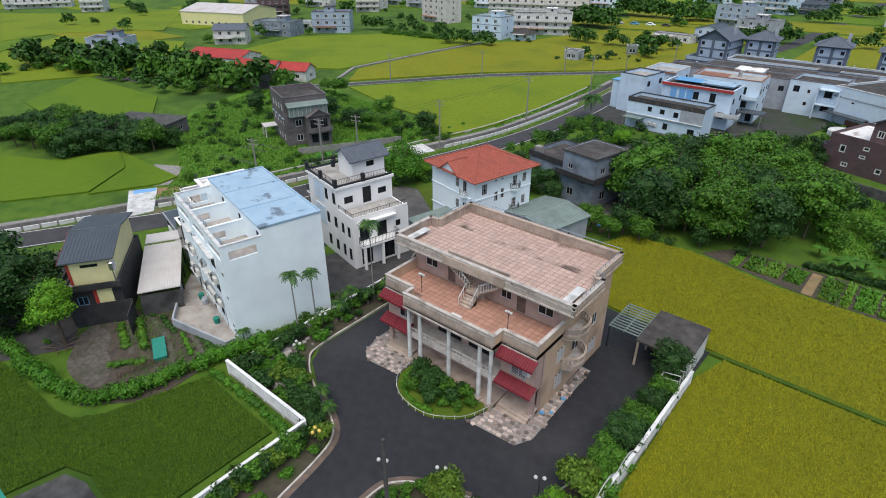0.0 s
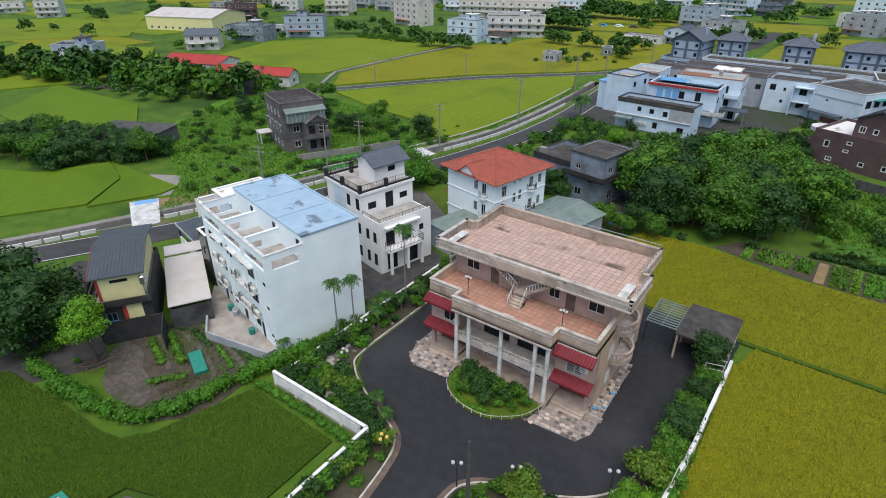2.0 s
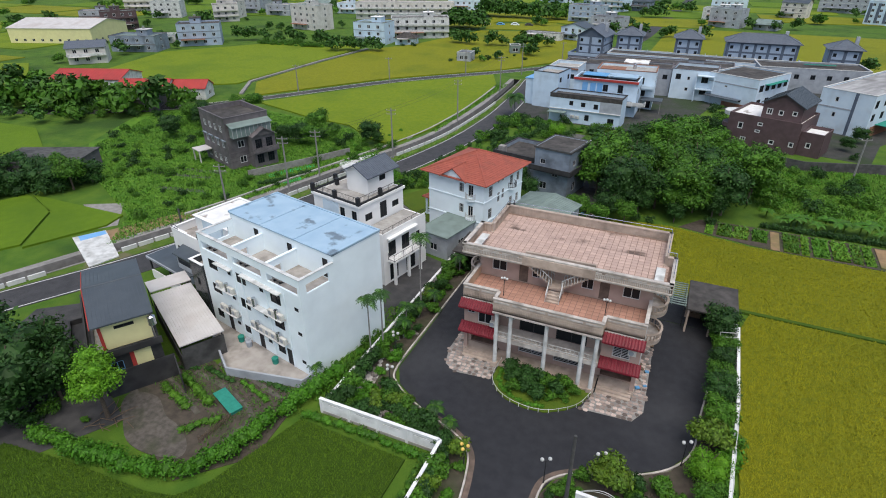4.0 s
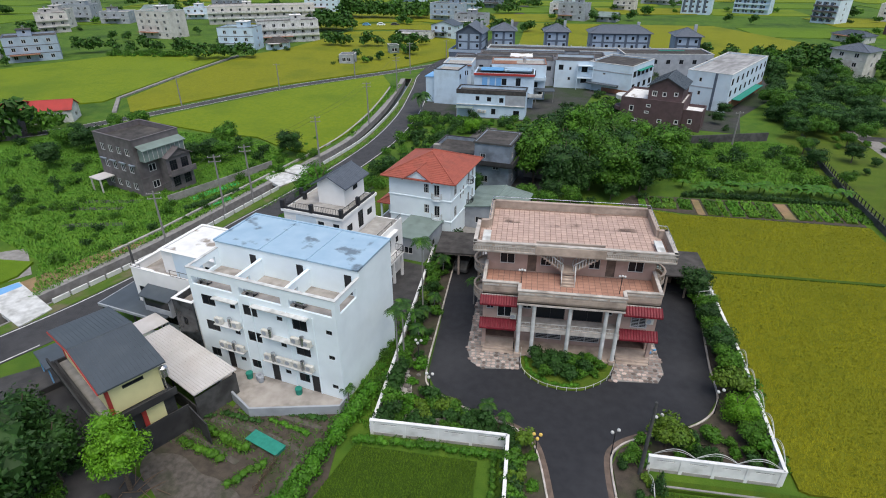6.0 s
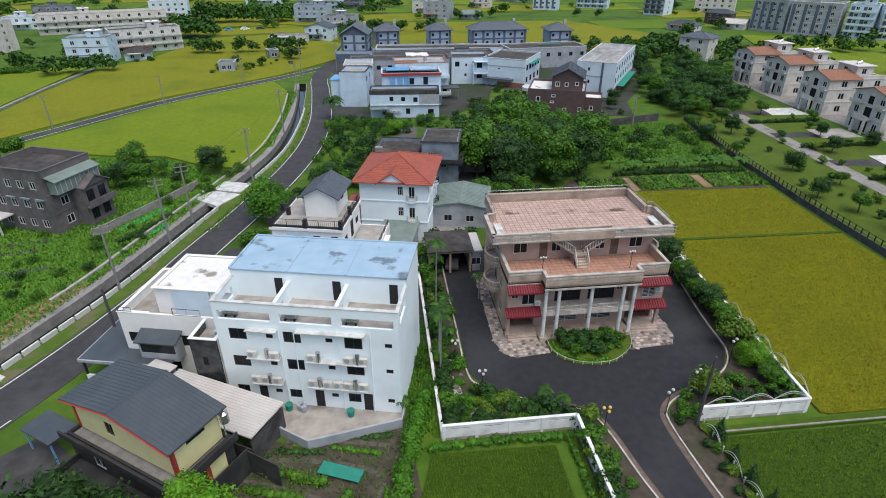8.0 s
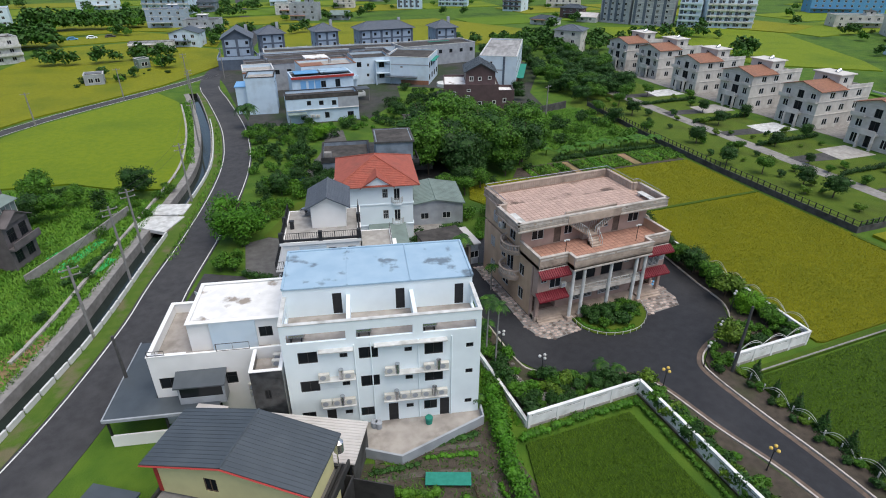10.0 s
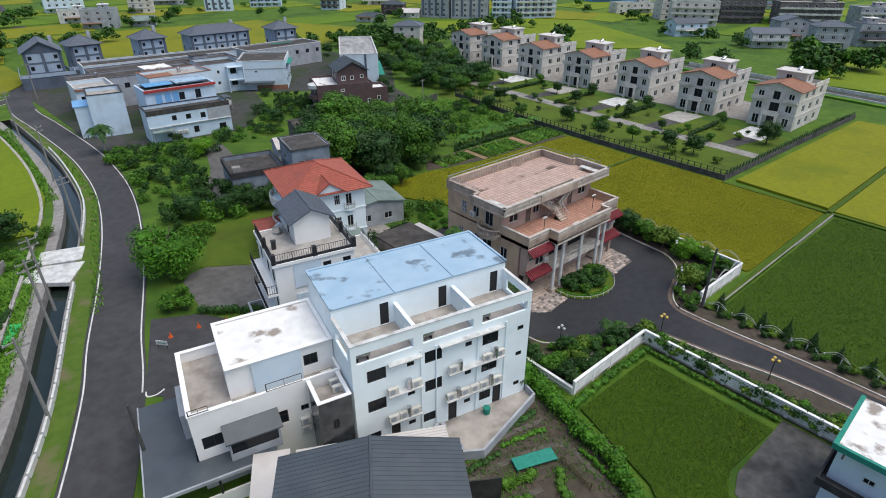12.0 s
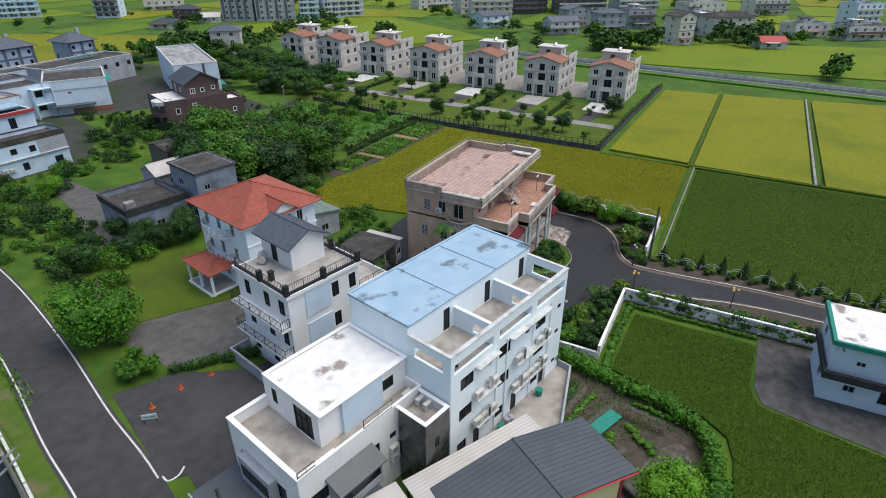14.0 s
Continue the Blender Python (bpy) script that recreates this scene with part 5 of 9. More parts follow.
# ---- white front house towards the road ----
fh = thing("front_house", BX, BY, 0, BR, "white two-storey modern house with roof terrace and penthouse", "house")
block(fh, -11, 2.7, -0.05, 10.5, 0, 7.2, NEUTRAL, {"L": [(1.0, 4.0, 2.6, 1.0, "slide", dk), (4.6, 3.6, 1.6, 1.5, "slide", dk), (1.2, 1.0, 2.2, 1.4, "slide", dk)],
      "F": [(0.5, 3.9, 1.6, 1.1, "slide", dk), (4.2, 3.8, 2.4, 1.2, "grid", dk), (7.6, 4.4, 0.6, 0.5, "slide", dk), (2.5, 0.9, 2.4, 1.3, "slide", dk)], "B": grid_wins(10.9, 4, (1.0, 4.0), 1.4, 1.3)},
      slab_mat=SCREED, slab_z=6.25)
part("coping", boxes((-11.05, 2.65, 7.2, -8.0, 3.0, 7.25), (-11.05, 3.0, 7.2, -10.7, 10.55, 7.25), (-10.7, 10.2, 7.2, -8.0, 10.55, 7.25)), NEUTRAL, fh)
block(fh, -8.0, 4.3, -0.06, 10.4, 6.25, 9.1, NEUTRAL, {"L": [(0.9, 0.9, 0.6, 1.3, "slide", dk), (3.4, 0.1, 2.0, 2.2, "grid", dk)], "F": [(5.6, 0.9, 1.1, 1.0, "slide", dk)]}, slab_mat=WHITEROOF, slab_z=9.0)
# slab standing proud of the penthouse front, cooler and darker than the walls beside
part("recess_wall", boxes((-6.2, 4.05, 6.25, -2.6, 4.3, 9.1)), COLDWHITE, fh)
part("roof_rim", boxes((-8.02, 4.0, 9.1, -0.04, 4.32, 9.16), (-8.02, 10.1, 9.1, -0.04, 10.42, 9.16), (-8.02, 4.32, 9.1, -7.7, 10.1, 9.16), (-0.36, 4.32, 9.1, -0.04, 10.1, 9.16)), NEUTRAL, fh)
block(fh, -2.7, -0.1, -0.25, 2.68, 0, 7.0, BLACKTILE, {"F": [(0.9, 4.2, 0.5, 0.9, "slide", dk)]}, only="FL", label="glossy black marble cladding")
block(fh, -2.7, -0.1, -0.25, 2.68, 0, 7.0, NEUTRAL, {}, only="R", slab_mat=SCREED, slab_z=6.25)
part("tower_rim", boxes((-2.75, -0.15, 7.0, -0.2, 0.15, 7.06), (-2.75, 0.15, 7.0, -2.45, 2.7, 7.06), (-0.5, 0.15, 7.0, -0.2, 2.7, 7.06)), NEUTRAL, fh)
for u, v, z in ((-1.0, 3.5, 6.27), (-0.75, 1.6, 6.27), (-0.75, 2.35, 6.27)):
    acunit(fh, pose(u, v, z), 0.85)
for z in (2.4, 3.2):
    acunit(fh, pose(-3.2, 2.68, z), 0.8)
part("bay", boxes((-8.9, 1.5, 2.9, -5.3, 2.7, 3.7), (-8.9, 1.5, 3.7, -8.75, 2.7, 4.9), (-5.45, 1.5, 3.7, -5.3, 2.7, 4.9)), PALEGREY, fh, "grey projecting bay")
part("bay_glass", boxes((-8.75, 1.55, 3.7, -5.45, 1.62, 4.9)), GLASS, fh)
bm = bmesh.new()
vs_ = box(bm, -9.1, 1.2, 4.9, -5.1, 2.7, 5.02)
for v in vs_:
    v.co.z += 0.55 * (v.co.y - 1.2) / 1.5
part("bay_roof", bm, GREYMETAL, fh, "dark sloping canopy over the bay window")
railing(fh, [(-10.9, 2.75), (-9.6, 2.75)], 7.2, 0.5, 0.6, DARKMETAL, 0.02)
railing(fh, [(-5.6, 2.75), (-3.0, 2.75)], 7.1, 0.8, 1.3, DARKMETAL, 0.02)
part("corner_notch", boxes((-11.6, 5.2, 3.1, -11.0, 8.8, 5.4)), PALEGREY, fh, "grey projecting window box")
part("box_glass", boxes((-11.64, 5.5, 3.8, -11.6, 8.5, 4.8)), GLASS, fh)
cp = thing("entrance_canopy", BX, BY, 0, BR, "dark flat sheet canopy round the house entrance", "canopy")
part("canopy_roof", boxes((-14.6, 0.6, 2.95, -11.15, 10.4, 3.08), (-11.15, 0.6, 2.95, -5.8, 2.6, 3.08)), GREYMETAL, cp, "dark sheet roof")
part("canopy_edge", boxes((-14.7, 0.5, 2.85, -14.6, 10.5, 3.12), (-14.6, 0.45, 2.85, -5.8, 0.6, 3.12)), PALEGREY, cp)
for x, y in ((-14.4, 0.8), (-14.4, 5.5), (-14.4, 10.2), (-10, 0.8), (-6, 0.8)):
    part("post", boxes((x - 0.08, y - 0.08, 0, x + 0.08, y + 0.08, 2.95)), DARKMETAL, cp)
part("low_wall", boxes((-14.5, 0.7, 0, -6.0, 0.85, 1.2)), NEUTRAL, cp)

# ---- black and yellow house with a ribbed metal roof ----
bh = thing("black_yellow_house", -63.2, 17.1, 0, -33.3, "two-storey house, black stained below and pale yellow above, dark metal roof", "house")
block(bh, -5.6, -2.9, 5.6, 2.4, 0, 4.6, BLACKWALL, {"R": [(1.0, 2.4, 1.0, 1.0, "slide", SKYBLUE), (3.6, 0.2, 0.9, 2.0, "door")], "F": [(2.5, 2.4, 1.2, 1.0, "slide"), (7.0, 0.9, 1.4, 1.2, "slide")], "L": [(1.5, 1.0, 1.4, 1.2)]}, slab_mat=CONCRETE, slab_z=4.3)
block(bh, -5.2, -2.0, 5.2, 2.0, 4.6, 7.45, YELLOWWALL, {"F": [(3.4, 0.9, 0.9, 1.2, "slide", WOOD)], "R": [(1.2, 1.9, 1.6, 0.35, "slide", dk)]}, label="pale yellow sheet cladding")
gable(bh, -5.3, -2.05, 5.3, 2.05, 7.45, 0.95, GREYMETAL, along_x=False, over=0.45, ribs=0.33, wmat=YELLOWWALL)
part("red_trim", boxes((5.0, -2.06, 4.7, 5.24, -1.98, 7.5), (5.16, -2.04, 4.7, 5.26, -1.8, 7.5), (-5.26, -2.06, 4.7, -5.0, -1.98, 7.5)), REDROOF, bh, "red corner trim")
for s in (-1, 1):
    bm = bmesh.new()
    a, b = Vector((s * 5.75, -2.53, 7.4)), Vector((0, -2.53, 8.46))
    tube(bm, a, b, 0.07, n=4)
    part("red_fascia", bm, REDROOF, bh)
part("ledge", boxes((-5.9, -3.3, 4.3, 5.95, -2.9, 4.45), (-5.9, -3.35, 4.45, 5.95, -3.2, 4.95), (5.6, -2.9, 4.3, 6.1, 2.6, 4.45), (5.98, -3.3, 4.45, 6.12, 2.6, 5.0)), BLACKWALL, bh, "black mould-stained ledge parapet")
part("lean_to", boxes((-5.0, -4.9, 2.1, 3.6, -2.95, 2.25), (-5.0, -4.95, 2.25, 3.6, -4.8, 2.8), (3.5, -4.8, 2.25, 3.65, -2.95, 2.8), (-5.05, -4.8, 2.25, -4.9, -2.95, 2.8), (-4.9, -4.7, 0, -4.6, -4.4, 2.1), (3.2, -4.7, 0, 3.5, -4.4, 2.1), (-4.9, -3.2, 0, 3.5, -3.0, 2.1)), BLACKWALL, bh, "black lower terrace with parapet")
part("yellow_panel", boxes((5.62, 0.1, 1.0, 5.7, 1.5, 4.2)), YELLOWWALL, bh, "pale yellow sheet panel")
part("red_stripe", boxes((5.62, -0.25, 1.0, 5.71, 0.1, 4.2)), REDROOF, bh)
part("side_fence", boxes((5.9, -2.6, 0, 6.0, 3.2, 2.6), (6.0, 3.1, 0, 9.0, 3.2, 2.4)), BLACKWALL, bh, "black sheet fence")
bm = bmesh.new()
tube(bm, (5.5, 2.1, 4.5), (5.5, 2.1, 6.9), 0.05, n=6)
tube(bm, (5.6, 2.2, 6.2), (5.6, 2.2, 7.0), 0.35, 0.35, 14)
tube(bm, (5.6, 2.2, 7.0), (5.6, 2.2, 7.15), 0.35, 0.1, 14)
part("water_tank", bm, STEEL, bh, "steel roof tank")
lt = thing("side_shelter", -72.6, 20.6, 0, -33.3, "low shelter with dark corrugated roof", "shelter")
part("roof", boxes((-2.2, -1.2, 2.3, 1.6, 1.2, 2.42)), GREYMETAL, lt)
for x, y in ((-2, -1), (1.4, -1), (-2, 1), (1.4, 1)):
    part("post", boxes((x - 0.06, y - 0.06, 0, x + 0.06, y + 0.06, 2.3)), SKYBLUE, lt)
cport = thing("carport", -60.1, 21.5, 0, -28.5, "open carport with pale corrugated sheet roof and black sides", "carport")
rf = part("roof", boxes((-5.6, -2.1, 3.0, 5.6, 2.1, 3.1)), PALEMETAL, cport, "pale corrugated roof")
seam_me = mesh_of("seam", boxes((-5.6, 0, 3.1, 5.6, 0.06, 3.135)), PALEMETAL)
for i in range(15):
    piece("seam", seam_me, rf, 0, -2.05 + 0.28 * i)
part("wall", boxes((5.35, -2.0, 0, 5.45, 2.0, 2.6), (-5.4, -2.1, 0, 5.4, -2.0, 1.8)), DARKCON, cport, "dark stained side wall")
for x in (-5.3, -1.7, 1.7, 5.2):
    for y in (-1.9, 1.9):
        part("post", boxes((x - 0.06, y - 0.06, 0, x + 0.06, y + 0.06, 3.0)), DARKMETAL, cport)
cp2 = thing("carport", -66.4, 25.0, 0, -28.5, "small carport with pale grey sheet roof", "carport")
part("roof", boxes((-1.4, -2.1, 3.1, 1.2, 2.2, 3.18)), PALEMETAL, cp2)
for x in (-1.3, 1.1):
    for y in (-2.0, 2.1):
        part("post", boxes((x - 0.05, y - 0.05, 0, x + 0.05, y + 0.05, 3.1)), DARKMETAL, cp2)

# ---- white house with black railings ----
wh = thing("white_house", BX, BY, 0, BR, "white four-storey house with black railings and slate gable", "house")
wl = [(u, z, 0.85, 1.5, "slide", dk) for z in (1.0, 4.0, 7.2) for u in (1.2, 4.2, 6.4)]
block(wh, -1.5, 16.5, 6.3, 24.4, 0, 9.5, NEUTRAL, {"L": wl, "F": [(u, z, 0.8, 1.5, "slide", dk) for z in (0.9, 4.0, 7.2) for u in (4.6, 6.6)], "R": [(1.0, 7.2, 1.2, 0.9, "slide", dk), (3.6, 6.7, 1.2, 2.1, "door", dk), (5.8, 7.4, 1.2, 0.8, "slide", dk)],
      "B": grid_wins(7.8, 3, (1, 4, 7), 1.0, 1.4)}, slab_mat=PALECON, slab_z=9.5)
block(wh, 6.3, 16.5, 9.9, 24.4, 0, 6.5, NEUTRAL, {"R": [(0.9, 3.6, 1.3, 1.9, "door", dk), (3.3, 3.6, 1.4, 1.9, "door", dk), (6.0, 4.2, 0.7, 0.8, "slide", dk), (1.0, 0.3, 1.5, 2.2, "door", dk), (4.0, 0.3, 1.7, 2.2, "door", dk)], "F": [(0.7, 4.0, 0.7, 1.4, "slide", dk), (2.2, 4.0, 0.7, 1.4, "slide", dk), (0.7, 0.9, 0.7, 1.6, "slide", dk), (2.2, 0.9, 0.7, 1.6, "slide", dk)]},
      slab_mat=PALECON, slab_z=6.5, only="FRB")
part("cornice", boxes((-1.7, 16.3, 9.3, 6.5, 16.5, 9.62), (-1.7, 16.5, 9.3, -1.5, 24.6, 9.62), (6.3, 16.5, 9.3, 6.5, 24.6, 9.62)), NEUTRAL, wh)
railing(wh, [(-1.5, 24.2), (-1.5, 16.5), (6.3, 16.5), (6.3, 24.2)], 9.6, 0.95, 0.22)
part("plinth_rail", boxes((-1.6, 16.4, 9.62, 6.4, 16.6, 9.85), (-1.6, 16.6, 9.62, -1.4, 24.3, 9.85), (6.2, 16.6, 9.62, 6.4, 24.3, 9.85)), DARKMETAL, wh)
for x, y in ((-1.5, 20.3), (2.4, 16.5), (6.3, 20.3), (-1.5, 16.5), (6.3, 16.5)):
    part("rail_post", boxes((x - 0.2, y - 0.2, 9.62, x + 0.2, y + 0.2, 10.65)), DARKMETAL, wh)
railing(wh, [(6.4, 16.6), (9.8, 16.6), (9.8, 24.2)], 6.5, 0.9, 0.22)
part("parapet", boxes((6.35, 16.5, 6.5, 9.9, 16.65, 6.9), (9.75, 16.65, 6.5, 9.9, 24.3, 6.9)), NEUTRAL, wh)
for z in (3.2, 6.2):
    part("balcony", boxes((-2.5, 16.5, z, -1.5, 24.4, z + 0.22)), NEUTRAL, wh, "white road-side balcony slab")
    railing(wh, [(-1.6, 16.55), (-2.45, 16.55), (-2.45, 24.3), (-1.6, 24.3)], z + 0.22, 0.95, 0.2)
    part("balcony", boxes((9.9, 17.2, z - 0.1, 11.0, 22.4, z + 0.12) if z < 4 else (9.9, 17.2, z - 0.2, 10.4, 22.4, z)), NEUTRAL, wh)
railing(wh, [(9.95, 17.25), (10.95, 17.25), (10.95, 22.3), (9.95, 22.3)], 3.3, 0.95, 0.2)
for y in (17.5, 20.0, 22.2):
    part("porch_column", boxes((10.6, y - 0.15, 0, 10.9, y + 0.15, 3.1)), NEUTRAL, wh)
block(wh, 1.4, 19.6, 5.0, 24.2, 9.5, 12.1, NEUTRAL, {"R": [(2.0, 1.3, 1.1, 0.7, "slide", dk)], "L": [(1.5, 0.1, 0.9, 2.0, "solid", dk)]})
gable(wh, 1.4, 19.6, 5.0, 24.2, 12.1, 0.95, SLATE, along_x=False, over=0.55, ribs=0.3, wmat=NEUTRAL)
bm = bmesh.new()
tube(bm, (0.2, 22.6, 10.1), (0.9, 23.4, 10.1), 0.42, n=16)
part("water_tank", bm, STEEL, wh, "stainless steel roof tank")
part("roof_vent", boxes((-0.9, 19.6, 9.5, -0.5, 20.0, 10.3), (-0.95, 19.55, 10.3, -0.45, 20.05, 10.4)), DARKMETAL, wh)
part("entrance_wall", boxes((-3.6, 16.4, 0, -3.4, 24.6, 1.3), (-3.4, 24.45, 0, -1.6, 24.6, 1.3)), PALEGREY, wh)
part("wall_panel", boxes((0.2, 16.42, 3.4, 2.9, 16.5, 5.9), (0.2, 16.42, 6.6, 2.9, 16.5, 9.0)), COLDWHITE, wh)

# ---- red-roofed white house ----
rh = thing("red_roof_house", -42.6, 59.0, 0, -13, "white three-storey house with orange-red hipped tile roof", "house")
pw = WEATHERWHITE
block(rh, -4.6, -5.0, 4.6, 5.0, 0, 8.9, WHITE, {"F": [(5.2, 7.0, 0.75, 1.3, "grid", pw), (6.7, 6.6, 0.8, 1.7, "door", pw), (5.2, 4.0, 0.75, 1.3, "grid", pw), (6.7, 3.6, 0.8, 1.7, "door", pw), (5.2, 0.8, 0.8, 1.4, "grid", pw)],
      "R": [(1.2, 6.6, 0.9, 1.5, "grid", pw), (3.4, 5.2, 0.6, 1.4, "slide", pw), (4.5, 5.4, 0.6, 1.4, "slide", pw), (6.6, 6.6, 0.8, 1.5, "grid", pw), (8.4, 6.8, 0.7, 1.3, "grid", pw), (1.2, 3.4, 0.9, 1.5, "grid", pw), (6.6, 3.4, 0.8, 1.5, "grid", pw), (8.4, 3.6, 0.7, 1.3, "grid", pw), (3.4, 8.0, 0.4, 0.3), (4.5, 8.0, 0.4, 0.3)],
      "L": [(u, z, 0.8, 1.6, "grid", pw) for z in (0.7, 3.6, 6.6) for u in (1.4, 4.0, 6.8)], "B": grid_wins(9.2, 3, (0.9, 3.8, 6.8), 1, 1.4)}, label="white rendered wall", slab_mat=PALECON)
hip(rh, -4.6, -5.0, 4.6, 5.0, 8.9, 2.3, ORANGE, over=0.85, rows=0.3)
gable(rh, -1.9, -5.6, 1.9, 0.0, 8.95, 1.3, ORANGE, along_x=False, over=0.3, wmat=WHITE)
part("string_course", boxes((-4.7, -5.1, 3.1, 4.7, -5.0, 3.25), (-4.7, -5.1, 6.1, 4.7, -5.0, 6.25), (4.6, -5.0, 3.1, 4.7, 5.0, 3.25), (4.6, -5.0, 6.1, 4.7, 5.0, 6.25)), WHITE, rh)
for u, z in ((2.5, 6.3), (2.5, 3.3)):
    arc = [(u + 0.75 * math.cos(a), -5.0 - 0.6 * math.sin(a)) for a in [radians(180 * i / 8) for i in range(9)]]
    b = part("balcony", prism(bmesh.new(), arc, z - 0.15, z + 0.1), WHITE, rh)
    railing(b, arc, z + 0.1, 0.75, 0.15, WEATHERWHITE, 0.02)
for y, z in ((1.4, 6.3), (1.4, 3.2)):
    arc = [(4.6 + 0.7 * math.sin(a), 2.0 - 0.8 * math.cos(a)) for a in [radians(180 * i / 8) for i in range(9)]]
    b = part("balcony", prism(bmesh.new(), arc, z - 0.15, z + 0.1), WHITE, rh)
    railing(b, arc, z + 0.1, 0.75, 0.15, DARKMETAL, 0.02)
for z in (3.3, 6.4):
    arc = [(-4.6 - 1.3 * math.sin(a), 1.0 - 2.6 * math.cos(a)) for a in [radians(180 * i / 10) for i in range(11)]]
    b = part("balcony", prism(bmesh.new(), arc, z - 0.2, z), WHITE, rh)
    railing(b, arc, z, 0.9, 0.25, WEATHERWHITE, 0.04)
block(rh, -8.2, -1.6, -4.62, 3.6, 0, 0.3, WHITE, {}, slab_mat=PALECON)
hip(rh, -8.0, -1.8, -4.6, 3.8, 2.9, 0.9, ORANGE, over=0.3, rows=0.3)
for x, y in ((-7.8, -1.6), (-7.8, 1.0), (-7.8, 3.6)):
    bm = bmesh.new()
    tube(bm, (x, y, 0), (x, y, 2.9), 0.17, n=10)
    part("porch_column", bm, WHITE, rh)
acunit(rh, pose(4.62, 4.2, 2.6, 0, 0, 90))


def shed(name, x0, y0, x1, y1, h, rise, roofm, wallm, label, rz=0, ox=0, oy=0, ribs=0.5, open_front=False, cat="shed", axis=True):
    t = thing(name, ox + (x0 + x1) / 2, oy + (y0 + y1) / 2, 0, rz, label, cat)
    w, d = x1 - x0, y1 - y0
    block(t, -w / 2, -d / 2, w / 2, d / 2, 0, h, wallm, {} if open_front else {"F": grid_wins(w, max(1, int(w / 4)), (0.9,), 1.2, 1.0), "R": grid_wins(d, max(1, int(d / 4)), (0.9,), 1.2, 1.0)}, only="RBL" if open_front else "FRBL")
    if open_front:
        n = max(2, round(w / 2.8))
        for i in range(n + 1):
            xx = -w / 2 + 0.12 + (w - 0.24) * i / n
            part("post", boxes((xx - 0.12, -d / 2, 0, xx + 0.12, -d / 2 + 0.24, h)), wallm, t)
        part("lintel", boxes((-w / 2, -d / 2, h - 0.3, w / 2, -d / 2 + 0.2, h)), wallm, t)
    if rise > 0:
        gable(t, -w / 2, -d / 2, w / 2, d / 2, h, rise, roofm, along_x=axis, over=0.3, ribs=ribs, wmat=wallm)
    else:
        part("roof", boxes((-w / 2 - 0.25, -d / 2 - 0.25, h, w / 2 + 0.25, d / 2 + 0.25, h + 0.16)), roofm, t)
    return t


shed("garage", -39.8, 44.8, -34.5, 50.0, 3.1, 0, MOULD, CREAM, "open concrete garage with mould-black flat roof", open_front=True, cat="garage")
shed("garage_lean_to", -34.35, 45.0, -33.35, 49.5, 2.9, 0, PALEMETAL, PALEGREY, "narrow lean-to with white sheet roof", cat="shed")
shed("store_shed", -45.6, 47.6, -41.2, 54.0, 3.2, 0, GREENROOF, PALEGREY, "low shed with grey-green flat roof", rz=-13)
shed("workshop", -37.4, 57.6, -29.4, 65.4, 3.2, 0.7, GREENROOF, PALEGREY, "low workshop with grey-green roof", rz=-13, axis=False)
sd = thing("farm_shed", -10.6, 46.4, 0, 0, "open farm shed with weathered concrete roof", "shed")
part("roof", rounded(boxes((-2.3, -3.1, 2.85, 2.6, 3.1, 3.05)), 0.03), MOULD, sd, "mould-stained concrete roof slab")
part("wall", boxes((2.3, -3.0, 0, 2.5, 3.0, 2.85), (-2.2, 2.8, 0, 2.3, 3.0, 2.85)), WEATHERWHITE, sd)
for x, y in ((-2.1, -2.9), (0.2, -2.9), (2.3, -2.9), (-2.1, 0)):
    part("post", boxes((x - 0.1, y - 0.1, 0, x + 0.1, y + 0.1, 2.85)), CREAM, sd)
part("clutter_shelf", boxes((-1.5, 1.4, 0, 1.6, 2.4, 1.1), (-1.8, 0.2, 0, -0.6, 1.0, 0.7)), WOOD, sd)
pg = thing("pergola", -14.4, 46.6, 0, 0, "pale green slatted pergola roof on posts", "pergola")
for i in range(11):
    part("slat", boxes((-1.6, -2.4 + 0.46 * i, 2.72, 1.4, -2.26 + 0.46 * i, 2.8)), GREENROOF, pg)
part("rail", boxes((-1.6, -2.4, 2.6, -1.5, 2.4, 2.72), (1.3, -2.4, 2.6, 1.4, 2.4, 2.72), (-0.1, -2.4, 2.6, 0, 2.4, 2.72)), GREENROOF, pg)
for x, y in ((-1.5, -2.3), (1.3, -2.3), (-1.5, 2.3), (1.3, 2.3)):
    part("post", boxes((x - 0.05, y - 0.05, 0, x + 0.05, y + 0.05, 2.6)), DARKMETAL, pg)
rk = thing("pipe_rack", -8.6, 42.4, 0, 0, "pale metal pipe rack beside the wall", "rack")
bm = bmesh.new()
for i in range(5):
    tube(bm, (-0.9, -1.6 + 0.8 * i, 0), (-0.9, -1.6 + 0.8 * i, 2.2), 0.04, n=5)
    tube(bm, (-0.9, -1.6 + 0.8 * i, 2.2), (0.6, -1.6 + 0.8 * i, 2.5), 0.04, n=5)
    tube(bm, (0.6, -1.6 + 0.8 * i, 0), (0.6, -1.6 + 0.8 * i, 2.5), 0.04, n=5)
for z in (0.7, 1.4, 2.1):
    tube(bm, (-0.9, -1.6, z), (-0.9, 1.6, z), 0.03, n=5)
part("frame", bm, WEATHERWHITE, rk)

